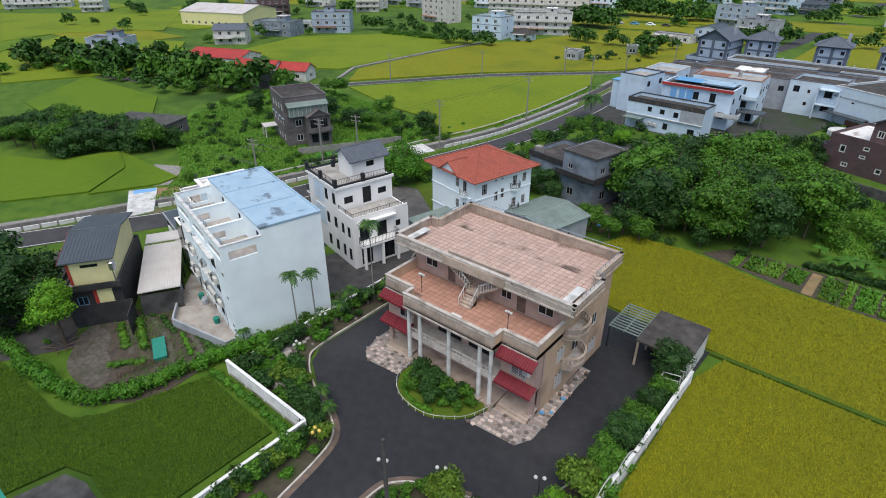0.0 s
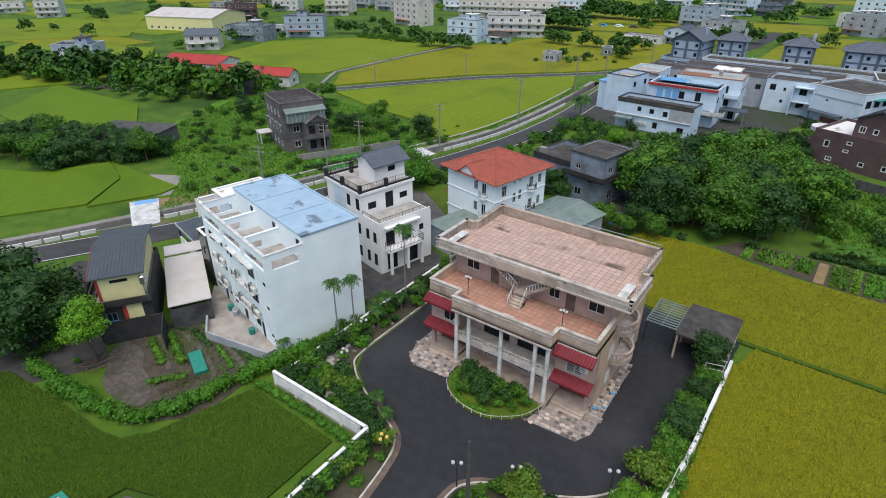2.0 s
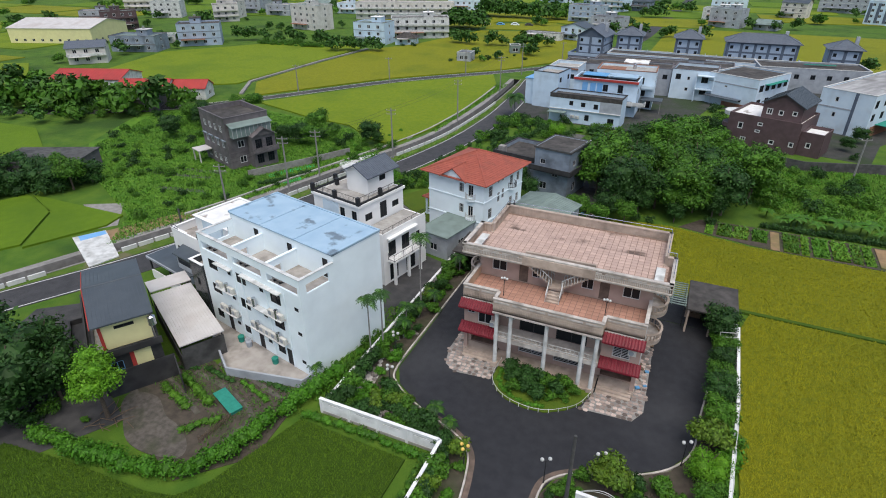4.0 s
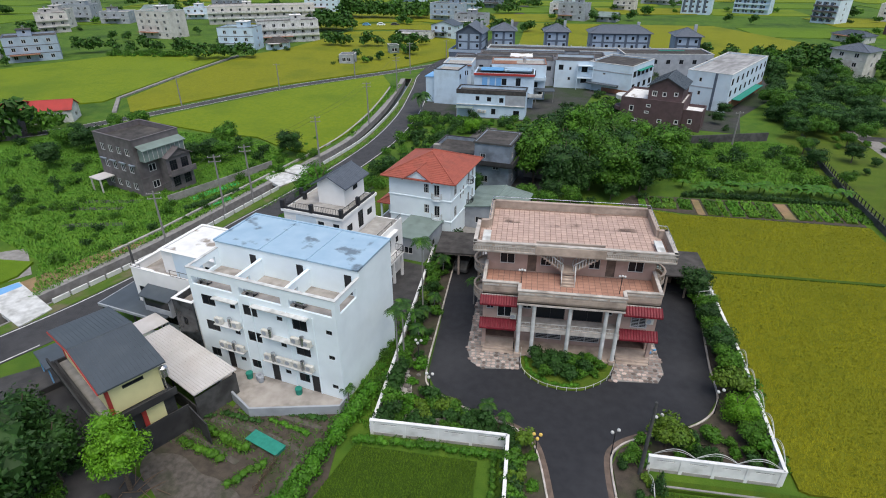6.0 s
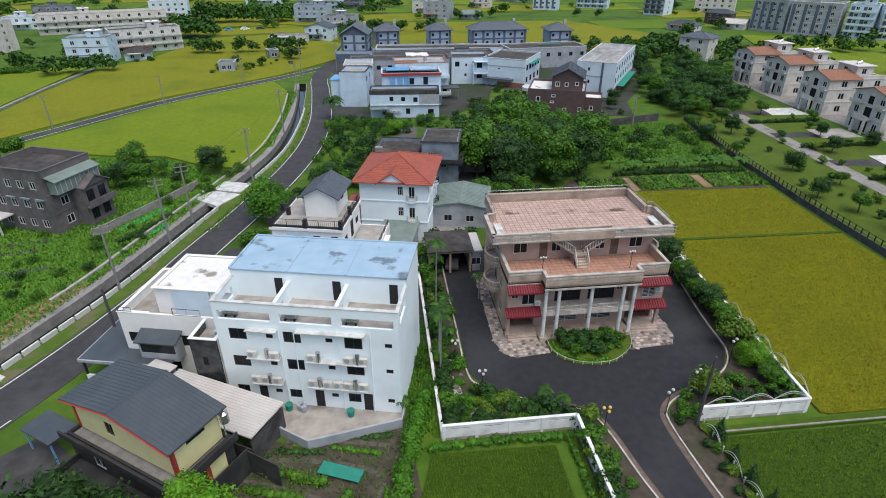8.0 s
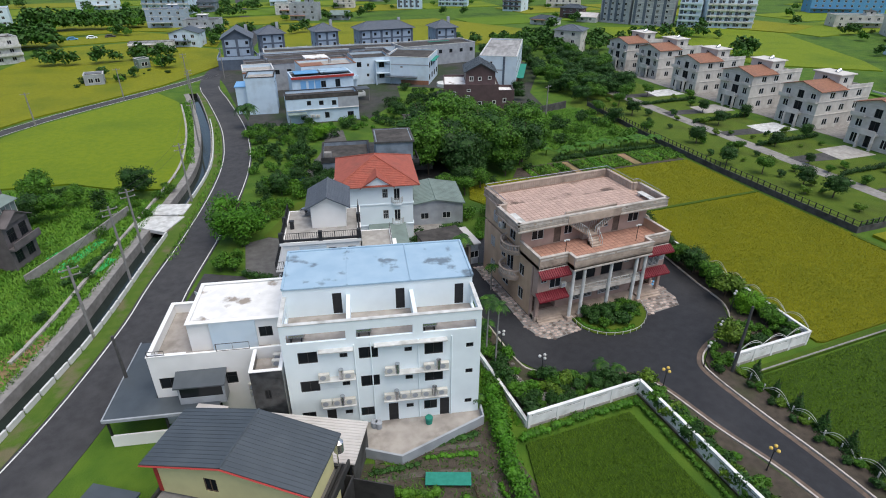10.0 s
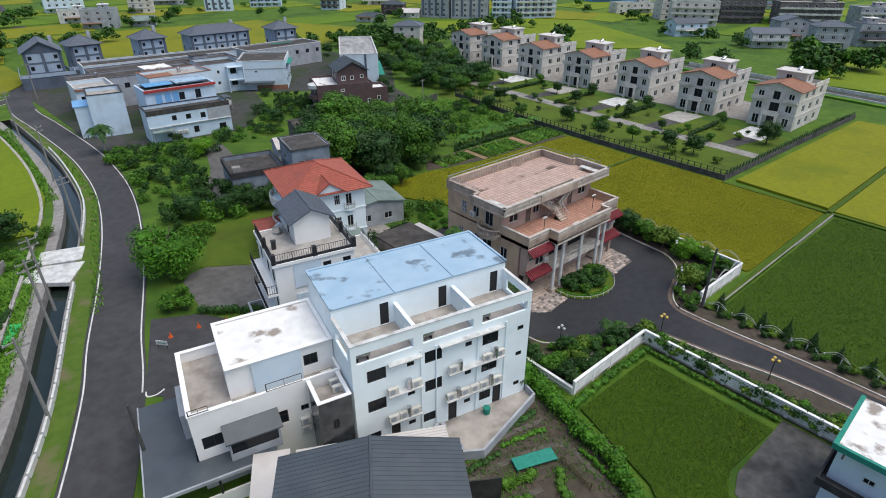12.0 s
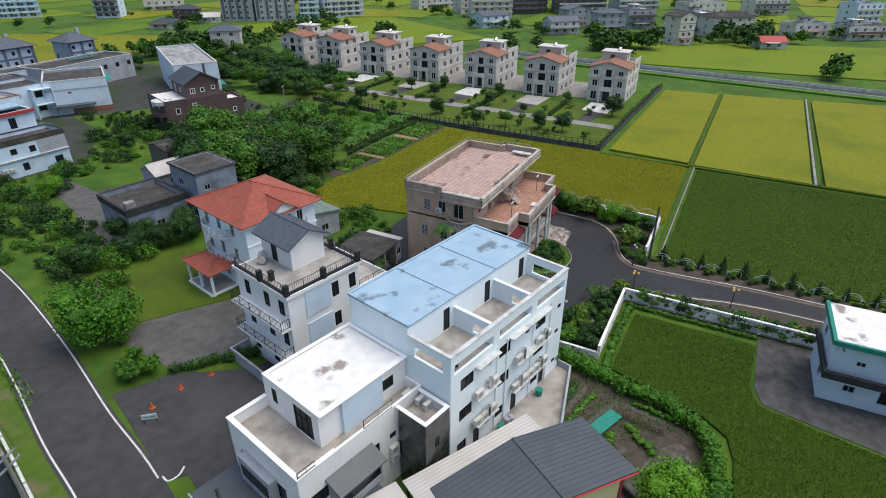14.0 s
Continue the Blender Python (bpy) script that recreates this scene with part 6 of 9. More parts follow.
# ---- blue-grey house with black roof edges ----
bl = thing("blue_grey_house", -34.6, 77.2, 0, -12, "blackened blue-grey concrete house with flat roofs", "house")
block(bl, -3.0, -3.6, 3.0, 3.6, 0, 7.9, GREYWALL, {"F": [(1.0, 5.2, 0.9, 0.8), (3.2, 3.4, 1.0, 1.0), (1.2, 1.0, 1.2, 1.2)], "R": [(1.5, 5.2, 1.0, 0.9), (4.0, 3.2, 1.2, 1.1), (2.0, 0.9, 1.2, 1.4)], "L": [(2, 5.2, 1.2, 1), (4.5, 1, 1.2, 1.2)]}, slab_mat=MOULD)
part("roof_edge", boxes((-3.2, -3.8, 7.7, 3.3, -3.6, 8.0), (-3.2, 3.6, 7.7, 3.3, 3.8, 8.0), (3.0, -3.6, 7.7, 3.3, 3.6, 8.0), (-3.2, -3.6, 7.7, -3.0, 3.6, 8.0)), DARKCON, bl)
part("balcony", boxes((-3.4, -4.8, 4.3, 3.9, -3.6, 4.5), (-3.4, -4.9, 4.5, 3.9, -4.75, 5.2), (3.75, -4.75, 4.5, 3.9, 3.4, 5.2), (3.0, -3.6, 4.3, 3.9, 3.6, 4.5)), BLACKWALL, bl, "blackened balcony parapet")
bl2 = thing("blue_grey_annex", -41.2, 81.4, 0, -12, "long single-storey blue-grey annex with black parapet roof", "house")
block(bl2, -4.6, -4.2, 3.4, 4.4, 0, 4.9, GREYWALL, {"F": grid_wins(8, 3, (1.2,), 1.2, 1.1), "L": grid_wins(8.6, 2, (1.2,), 1.2, 1.1)}, slab_mat=MOULD, slab_z=4.3)
coping(bl2, -4.6, -4.2, 3.4, 4.4, 4.9, BLACKWALL, 0.35, 0.1, 0.15)
part("parapet_band", boxes((-4.75, -4.35, 4.1, 3.55, -4.2, 4.9), (-4.75, -4.2, 4.1, -4.6, 4.55, 4.9)), BLACKWALL, bl2)
part("roof_tank", boxes((-4.2, -3.6, 4.3, -3.0, -2.6, 5.6)), CONCRETE, bl2)
shed("tarp_shed", -29.5, 79.5, -26.0, 84.5, 2.6, 0.5, SANDSOIL, CONCRETE, "low shed with pale orange sheet roof", rz=-12)
shed("tent_roof_shed", -32.5, 90.0, -27.0, 95.0, 2.8, 1.2, PALEMETAL, PALEGREY, "shed with cream tent-shaped roof", rz=-12)
shed("dark_shed", -25, 96, -17, 103, 3.6, 0.6, MOULD, DARKHOUSE, "dark grey flat-gabled shed", rz=-12)

# ---- garden walls ----
WALLBITS = {}


def garden_wall(a, b, h=1.65, label="white panelled garden wall"):
    L_ = math.dist(a, b)
    rz = math.degrees(math.atan2(b[1] - a[1], b[0] - a[0]))
    t = thing("garden_wall", a[0], a[1], 0, rz, label, "wall")
    n = max(1, round(L_ / 2.6))
    st = L_ / n
    for i in range(n):
        bm = bmesh.new()
        wall_mesh(bm, st, h, 0.16, [(st * 0.22, h - 0.36, st * 0.78, h - 0.26)], pose(st * i, -0.08, 0))
        part("wall_panel", bm, WALLWHITE, t)
        part("slot_back", boxes((st * i + st * 0.22, -0.02, h - 0.36, st * i + st * 0.78, 0.02, h - 0.26)), DARKCON, t)
    for i in range(n + 1):
        part("pier", boxes((st * i - 0.13, -0.13, 0, st * i + 0.13, 0.13, h + 0.02)), WALLWHITE, t)
    part("coping", boxes((-0.15, -0.14, h + 0.02, L_ + 0.15, 0.14, h + 0.09)), WALLWHITE, t)
    part("plinth", boxes((0, -0.11, 0, L_, 0.11, 0.3)), PALECON, t, "stained concrete plinth")


for a, b in (((-41.2, 50), (-41.2, 18.2)), ((-41.1, 18.0), (-29.9, 18.0)), ((-29.7, 17.9), (-29.7, -12)), ((-18.6, 17.6), (-9.0, 17.5)), ((-8.8, 17.6), (-7.9, 32)), ((-7.9, 32.1), (-7.7, 44))):
    garden_wall(a, b, 0.75 if a[0] == b[0] == -41.2 else 1.55)
arch = thing("arched_rail", 0, 0, 0, 0, "white arched metal railing along the garden wall", "railing")
bm = bmesh.new()
for (ax, ay), (bx, by), z0 in (((-18.4, 17.6), (-9.2, 17.5), 1.75), ((-18.7, 17), (-18.2, -12), 0.1), ((-8.8, 17.8), (-7.9, 32), 1.75)):
    L_ = math.dist((ax, ay), (bx, by))
    n = max(1, round(L_ / 3.0))
    for i in range(n):
        prev = None
        for k in range(11):
            f = (i + k / 10) / n
            p = (ax + (bx - ax) * f, ay + (by - ay) * f, z0 + 0.1 + (0.75 if z0 > 1 else 1.0) * math.sin(math.pi * k / 10))
            if prev:
                tube(bm, prev, p, 0.024, n=5)
                tube(bm, (prev[0], prev[1], z0 + (prev[2] - z0) * 0.75), (p[0], p[1], z0 + (p[2] - z0) * 0.75), 0.018, n=5)
            prev = p
part("rail", bm, WEATHERWHITE, arch)
bm = bmesh.new()
for i in range(20):
    y = 17 - 1.5 * i
    box(bm, -18.74, y - 0.05, 0, -18.64, y + 0.05, 0.8)
part("post", bm, WEATHERWHITE, arch)

# ---- weathered house with a white roof beside the rice ----
gh = thing("grey_house", -34.6, -6.3, 0, 1.5, "weathered pale blue-white two-storey house with black ledges and white roof", "house")
block(gh, -2.6, -6, 3.2, 6, 0, 6.1, COLDWHITE, {"L": [(1.6, 1.4, 0.9, 0.7), (4.2, 1.0, 1.9, 1.5, "slide", SKYBLUE), (1.8, 4.2, 0.7, 0.5), (4.6, 3.9, 1.6, 1.4, "slide", SKYBLUE)], "B": [(1.0, 4, 1, 1), (3.4, 1.2, 1.0, 1.2)]})
part("white_roof", boxes((-2.9, -6.3, 6.3, 3.5, 6.3, 6.42)), WHITEROOF, gh, "bright white sheet roof")
part("roof_edge", boxes((-3.1, 6.1, 6.05, 3.6, 6.4, 6.5), (-3.15, -6.3, 6.05, -2.9, 6.1, 6.5)), GREENNET, gh, "dark green roof edge")
part("ledge", boxes((-3.7, -6, 3.0, -2.6, 6.4, 3.15), (-3.75, -6, 3.15, -3.6, 6.4, 3.7), (-3.6, 6.25, 3.15, 3.2, 6.4, 3.7), (-2.6, 6.0, 3.0, 3.2, 6.25, 3.15)), BLACKWALL, gh, "black stained balcony ledge")
for y in (-4, -1, 2, 5.6):
    part("eave_bracket", boxes((-3.6, y - 0.06, 5.95, -2.6, y + 0.06, 6.05)), DARKMETAL, gh)

# ---- houses further off ----
def town_house(x, y, w, d, storeys, wallm, roofm, label, rz=0, roof="flat", sh=3.1, parapet=0.8, cols=None, tower=None, balcony=False, trim=None, style="slide", name="house", group="", rise=1.6, dcols=None):
    t = thing(name, x, y, 0, rz, label, "house", group)
    zs = [0.9 + sh * k for k in range(storeys)]
    H = storeys * sh
    cols = cols or max(2, round(w / 2.6))
    dcols = dcols or max(1, round(d / 3.6))
    top = H + (parapet if roof == "flat" else 0)
    block(t, -w / 2, -d / 2, w / 2, d / 2, 0, top, wallm, {"F": grid_wins(w, cols, zs, min(1.3, w / cols * 0.55), 1.3, style), "R": grid_wins(d, dcols, zs, 1.1, 1.2, style),
          "L": grid_wins(d, dcols, zs, 1.1, 1.2, style)}, slab_mat=roofm if roof == "flat" else None, slab_z=H, far=True)
    if roof == "flat":
        coping(t, -w / 2, -d / 2, w / 2, d / 2, top, trim or wallm, 0.3, 0.1, 0.08)
    elif roof == "hip":
        hip(t, -w / 2, -d / 2, w / 2, d / 2, H, rise, roofm, over=0.6, rows=0.5)
    else:
        gable(t, -w / 2, -d / 2, w / 2, d / 2, H, rise, roofm, along_x=(roof == "gable"), over=0.4, wmat=wallm)
    for k in range(1, storeys):
        part("string_course", boxes((-w / 2 - 0.06, -d / 2 - 0.06, k * sh, w / 2 + 0.06, -d / 2, k * sh + 0.18)), trim or wallm, t)
        if balcony:
            part("balcony", boxes((-w / 2, -d / 2 - 1.1, k * sh - 0.05, w / 2, -d / 2 - 0.06, k * sh + 0.12), (-w / 2, -d / 2 - 1.15, k * sh + 0.12, w / 2, -d / 2 - 1.0, k * sh + 0.85)), trim or wallm, t)
    if tower:
        tx, ty, tw, td, th, tm = tower
        block(t, tx - tw / 2, ty - td / 2, tx + tw / 2, ty + td / 2, H, H + th, wallm, {"F": [(tw / 2 - 0.5, 0.9, 1.0, 1.0)], "L": [(td / 2 - 0.5, 0.9, 1.0, 1.0)]}, slab_mat=tm, far=True)
        part("tower_roof", boxes((tx - tw / 2 - 0.3, ty - td / 2 - 0.3, H + th, tx + tw / 2 + 0.3, ty + td / 2 + 0.3, H + th + 0.2)), tm, t)
        bm = bmesh.new()
        tube(bm, (tx, ty, H + th + 0.2), (tx, ty, H + th + 1.2), 0.5, n=12)
        part("roof_tank", bm, STEEL, t)
    return t


# beige villa row
def row_villa(x, y):
    t = thing("row_villa", x, y, 0, -90, "beige stone three-storey villa with rust tiled roof", "house", "beige villa row")
    W2, D = 4.7, 16
    zs = (0.7, 3.7, 6.5)
    block(t, -W2, 0, W2, D, 0, 8.4, BEIGE, {"F": [(0.8, 0.4, 1.6, 2.2, "grid", pw), (3.9, 0.2, 1.9, 2.4, "door", dk), (7.0, 0.6, 1.5, 2.0, "grid", pw), (0.9, 3.7, 1.5, 1.7, "grid", pw), (3.9, 3.5, 1.9, 2.0, "door", dk), (7.1, 3.7, 1.4, 1.7, "grid", pw), (0.9, 6.4, 1.4, 1.4, "grid", pw), (7.1, 6.4, 1.4, 1.4, "grid", pw), (4.1, 6.2, 1.4, 1.7, "door", dk)],
          "R": [(u, z, 1.7, 1.6, "grid", pw) for z in zs for u in (3.0, 7.0, 11.4)], "L": [(u, z, 1.2, 1.4, "slide", pw) for z in zs for u in (3.0, 7.4, 12.0)]}, slab_mat=PALECON, far=True)
    for z in (3.1, 6.0, 8.3):
        part("string_course", boxes((-W2 - 0.1, -0.1, z, W2 + 0.1, 0, z + 0.2), (W2, 0, z, W2 + 0.1, D, z + 0.2), (-W2 - 0.1, 0, z, -W2, D, z + 0.2)), BEIGE, t)
    part("portico", boxes((-1.7, -1.5, 2.9, 1.7, -0.1, 3.3), (-1.7, -1.5, 3.3, 1.7, -1.35, 4.0), (-1.65, -1.45, 0, -1.2, -1.0, 2.9), (1.2, -1.45, 0, 1.65, -1.0, 2.9)), BEIGE, t, "stone entrance portico")
    for x0, x1 in ((-W2, -1.9), (1.9, W2)):
        part("balcony", boxes((x0, -0.9, 5.9, x1, -0.1, 6.05), (x0, -0.95, 6.05, x1, -0.85, 6.7)), BEIGE, t)
    gable(t, -W2, 0, W2, 7.6, 8.4, 1.3, ORANGE_DULL, along_x=False, over=0.45, wmat=BEIGE)
    block(t, -W2 + 1.0, 7.8, W2 - 2.2, 12.2, 8.4, 10.8, BEIGE, {"F": [(2.0, 0.7, 1.2, 1.2)], "R": [(1.4, 0.7, 1.2, 1.2)], "L": [(1.4, 0.7, 1.2, 1.2)]})
    part("tower_roof", rounded(boxes((-W2 + 0.6, 7.4, 10.8, W2 - 1.8, 12.6, 11.05)), 0.04), BEIGE, t)
    bm = bmesh.new()
    tube(bm, (0, 9.6, 11.0), (0.0, 10.6, 11.5), 0.45, n=10)
    part("roof_tank", bm, STEEL, t)
    part("roof_rail", boxes((W2 - 0.2, 7.8, 8.4, W2, D, 9.2), (-W2, 12.4, 8.4, W2, 12.55, 9.1)), BEIGE, t)
    return t


ORANGE_DULL = mat("rust_roof_tile", (0.3, 0.145, 0.09), (0.23, 0.11, 0.07), 2.0, 0.7, 0.1, 12, (0.15, 0.09, 0.07), 0.6, 0.6)
first = row_villa(59.4, 41.4)
for x, y in ((59.4, 58.6), (60.2, 76.4), (60.2, 94.2), (61.0, 112.4), (64.0, 131.5), (64.0, 146.5)):
    copy_thing(first, pose(x, y, 0, 0, 0, -90))
# villa garden fence
fn = thing("garden_fence", 0, 0, 0, 0, "dark grey wall and fence round the villa gardens", "fence")
bm = bmesh.new()
FLINE = [(26.5, 108), (22.6, 80), (21.2, 60), (20.6, 33.0), (50, 32.2), (82, 31.0)]
ribbon(bm, FLINE, -0.12, 0.12, 0, 1.0)
part("wall", bm, DARKCON, fn)
bm = bmesh.new()
for x, y, _ in along(FLINE, 1.2):
    box(bm, x - 0.06, y - 0.06, 1.0, x + 0.06, y + 0.06, 1.9)
for z in (1.25, 1.8):
    for a, b in zip(FLINE, FLINE[1:]):
        tube(bm, (*a, z), (*b, z), 0.04, n=4)
part("fence_rail", bm, DARKMETAL, fn)

# blue and white terrace by the bend
LIGHTBLUE = mat("light_blue_wall", (0.55, 0.68, 0.8), (0.5, 0.63, 0.75), 0.7, 0.7, 0.06, 12, (0.36, 0.44, 0.5), 0.35, 0.5)
BLUEPANEL = mat("pale_slate_panel", (0.36, 0.44, 0.55), (0.31, 0.39, 0.49), 0.8, 0.7, 0.06, 12, (0.2, 0.24, 0.3), 0.35, 0.5)
SLATEWALL = mat("dark_slate_wall", (0.11, 0.14, 0.19), (0.09, 0.115, 0.155), 0.9, 0.75, 0.08, 12, (0.05, 0.06, 0.075), 0.35, 0.5)
STREAKROOF = mat("streaked_pale_roof", (0.4, 0.4, 0.4), (0.24, 0.24, 0.24), 0.5, 0.85, 0.1, 12, (0.13, 0.125, 0.12), 0.25, 0.6, stretch=(1.6, 0.3, 1))


def flat_house(x, y, w, d, h, rz, wallm, roofm, label, front=(), right=(), left=(), edge=None, parapet=0.7, group=""):
    """A flat-roofed house from its front left corner: windows given per side, a parapet with an edge of its own, a tank on top."""
    t = thing("house", x, y, 0, rz, label, "house", group)
    block(t, 0, 0, w, d, 0, h, wallm, {"F": list(front), "R": list(right), "L": list(left)}, slab_mat=roofm, slab_z=h - parapet, far=True)
    coping(t, 0, 0, w, d, h, edge or wallm, 0.34, 0.14, 0.06)
    return t


def sill_row(n, w, z, ww=1.2, hh=1.2, m0=0.9, fm=None):
    return [(m0 + (w - 2 * m0 - ww) * k / max(1, n - 1), z, ww, hh, "slide", fm or DARKMETAL) for k in range(n)]


def roof_box(t, x, y, z, a, b, h, wallm, roofm):
    sh_ = part("roof_shed", boxes((x, y, z, x + a, y + b, z + h)), wallm, t)
    part("sheet_roof", boxes((x - 0.25, y - 0.25, z + h, x + a + 0.25, y + b + 0.25, z + h + 0.14)), roofm, sh_)


def roof_tank(t, x, y, z):
    bm = bmesh.new()
    tube(bm, (x, y, z), (x, y, z + 1.1), 0.45, n=12)
    tube(bm, (x, y, z + 1.1), (x, y, z + 1.3), 0.45, 0.12, 12)
    part("water_tank", bm, STEEL, t)


eh = flat_house(-54.4, 129.6, 6.6, 8, 8.6, -9, LIGHTBLUE, PALECON, "pale blue-white three-storey house with a blank gable wall", right=sill_row(2, 8, 6.2), edge=BLACKWALL)
part("side_wing", boxes((-2.6, 1.2, 0, -0.05, 7.0, 6.4)), LIGHTBLUE, eh, "lower pale blue side wing")
part("wing_roof", boxes((-2.8, 1.0, 6.4, -0.05, 7.2, 6.55)), SKYBLUE, eh, "blue sheet roof edge")
pb = flat_house(-47.0, 118.0, 16.3, 5.4, 6.3, -4, LIGHTBLUE, MOULD, "pale blue-white long house with blackened parapet", edge=BLACKWALL, parapet=0.6,
                front=[(4.6, 4.0, 0.9, 1.0, "slide", DARKMETAL), (7.3, 3.9, 1.0, 1.0, "slide", DARKMETAL), (10.2, 3.7, 1.0, 1.1, "slide", DARKMETAL), (14.4, 3.6, 1.2, 1.3, "slide", WEATHERWHITE), (8.4, 0.9, 1.0, 1.3, "slide", DARKMETAL), (13.6, 0.8, 1.4, 1.2, "slide", DARKMETAL)])
part("parapet_band", boxes((-0.05, -0.06, 5.5, 16.35, 0.0, 6.3)), MOULD, pb, "mould-blackened parapet band")
part("grey_panel", boxes((11.6, -0.05, 3.1, 16.3, 0.0, 5.5)), PALEGREY, pb, "bare grey upper wall")
part("ledge", boxes((0.0, -0.35, 3.0, 16.3, 0.0, 3.12)), WEATHERWHITE, pb)
part("front_awning", boxes((0.2, -2.2, 2.5, 4.2, -0.05, 2.62)), GREENROOF, pb, "grey-green sheet awning")
for x in (0.4, 4.0):
    part("awning_post", boxes((x - 0.06, -2.1, 0, x + 0.06, -1.98, 2.5)), POLECON, pb)
for x, z in ((5.6, 1.3), (6.7, 1.2)):
    acunit(pb, pose(x, -0.02, z), 0.9)
bt = flat_house(-43.9, 128.4, 14.9, 7.6, 8.1, -1, LIGHTBLUE, MOULD, "white terrace house with bright blue doors and red roof edge", parapet=0.35,
                front=[(6.9, 5.4, 1.2, 1.6, "slide", DARKMETAL), (10.4, 5.3, 1.2, 1.9, "slide", DARKMETAL), (1.0, 2.2, 1.2, 1.2, "slide", DARKMETAL), (12.6, 2.2, 1.4, 1.4, "slide", DARKMETAL)], right=sill_row(2, 7.6, 5.2) + sill_row(2, 7.6, 2.2))
for x in (2.0, 3.9, 5.5):
    part("blue_door", boxes((x, -0.06, 5.2, x + 1.3, 0.0, 7.2)), SKYBLUE, bt, "bright blue door panel")
part("red_edge", boxes((-0.1, -0.5, 7.75, 15.0, -0.07, 8.26)), REDROOF, bt, "dark red roof edge")
part("blue_roof", boxes((1.2, 3.2, 8.24, 7.0, 7.2, 8.36)), CANVAS, bt, "blue sheet roof deck")
part("pale_roof", boxes((7.3, 2.2, 8.5, 14.2, 6.6, 8.62), (7.5, 2.4, 8.24, 14.0, 6.4, 8.5)), BLUEROOF, bt, "pale blue raised roof")
part("balcony", boxes((12.2, -2.2, 3.0, 17.2, 0.0, 3.2), (12.2, -2.3, 3.2, 17.2, -2.15, 4.0), (17.05, -2.15, 3.2, 17.2, 0.0, 4.0)), WEATHERWHITE, bt, "white balustraded corner balcony")
br = flat_house(-40.2, 136.6, 14.2, 9, 9.0, 2, COLDWHITE, PALECON, "cream-white terrace house with rust-red roof edges and balconies", edge=ORANGE_DULL, parapet=0.5,
                front=[(4.6, 6.2, 1.0, 1.3, "slide", DARKMETAL), (9.4, 6.0, 2.2, 1.6, "slide", DARKMETAL), (9.6, 3.2, 2.6, 1.4, "slide", DARKMETAL), (12.6, 0.4, 1.2, 2.1, "slide", DARKMETAL)], right=sill_row(3, 9, 6.1) + sill_row(2, 9, 3.0))
part("rust_deck", boxes((0.3, 0.3, 8.52, 6.5, 7.0, 8.6)), ORANGE_DULL, br, "rust-red roof deck")
part("balcony", boxes((9.0, -1.8, 5.2, 14.2, -0.02, 5.4), (9.0, -1.9, 5.4, 14.2, -1.75, 6.1), (14.05, -1.75, 5.4, 14.2, -0.02, 6.1)), COLDWHITE, br, "curving white balcony")
part("porch_roof", boxes((11.5, -3.6, 2.9, 16.6, -0.02, 3.05)), GREYMETAL, br, "dark corrugated porch roof")
for x in (11.8, 16.3):
    part("porch_post", boxes((x - 0.07, -3.5, 0, x + 0.07, -3.36, 2.9)), POLECON, br)
roof_tank(br, 8.6, 5.5, 8.5)
rs = flat_house(-54.0, 143.5, 7.8, 9, 7.6, -2, COLDWHITE, PALECON, "small white house with rust roof edge", front=sill_row(2, 7.8, 4.6), right=sill_row(2, 9, 4.6), edge=WEATHERWHITE)
part("rust_edge", boxes((-0.1, -0.4, 7.0, 7.9, -0.07, 7.4)), ORANGE_DULL, rs, "rust-red sheet edge")
gw = flat_house(-23.2, 152.4, 10.8, 10, 7.6, -4, COLDWHITE, MOULD, "grey-white row house with stepped front and stained roof", front=[(1.0, 5.0, 1.3, 1.4, "slide", DARKMETAL), (3.9, 5.0, 0.7, 0.9), (3.7, 2.2, 0.8, 0.9), (7.4, 4.6, 1.6, 1.5, "slide", DARKMETAL), (7.4, 1.6, 1.6, 1.5, "slide", DARKMETAL)], edge=DARKHOUSE)
part("front_bay", boxes((6.2, -1.6, 0, 6.4, -0.02, 6.6), (10.4, -1.6, 0, 10.6, -0.02, 6.6), (6.2, -1.6, 6.4, 10.6, -0.02, 6.6), (6.2, -1.6, 3.1, 10.6, -0.02, 3.3)), COLDWHITE, gw, "projecting white bay frame")
dr = flat_house(-52.4, 153.2, 29, 9, 7.1, 1, PALEGREY, MOULD, "long grey row house with black weathered roof", front=sill_row(9, 29, 4.4), edge=DARKHOUSE, parapet=0.35)
roof_box(dr, 16.5, 1.2, 6.75, 6.0, 5.5, 1.0, WEATHERWHITE, WHITEROOF)
roof_tank(dr, 6.0, 5.0, 6.75)
dr2 = flat_house(-46.0, 165.0, 38, 9, 6.4, 0, PALEGREY, MOULD, "long grey row house with dark flat roof behind the terrace", front=sill_row(12, 38, 3.9), edge=DARKHOUSE, parapet=0.3)
roof_box(dr2, 26.0, 2.0, 6.1, 4.0, 3.5, 1.6, PALEGREY, MOULD)
ind = flat_house(-14.0, 151.4, 12.8, 15, 7.6, -31, COLDWHITE, MOULD, "pale industrial building with blank front and grey band", edge=WEATHERWHITE, parapet=0.3, front=[(4.4, 4.6, 0.8, 0.5), (8.6, 1.6, 0.8, 0.5)], right=sill_row(5, 15, 4.6, 1.8, 1.6) + sill_row(4, 15, 1.2, 1.8, 1.6))
part("grey_band", boxes((0.0, -0.05, 5.4, 12.8, 0.0, 5.7)), PALEGREY, ind)
part("brick_base", boxes((4.5, -0.06, 0, 12.8, 0.0, 1.2)), ORANGE_DULL, ind, "brick-red base of the wall")
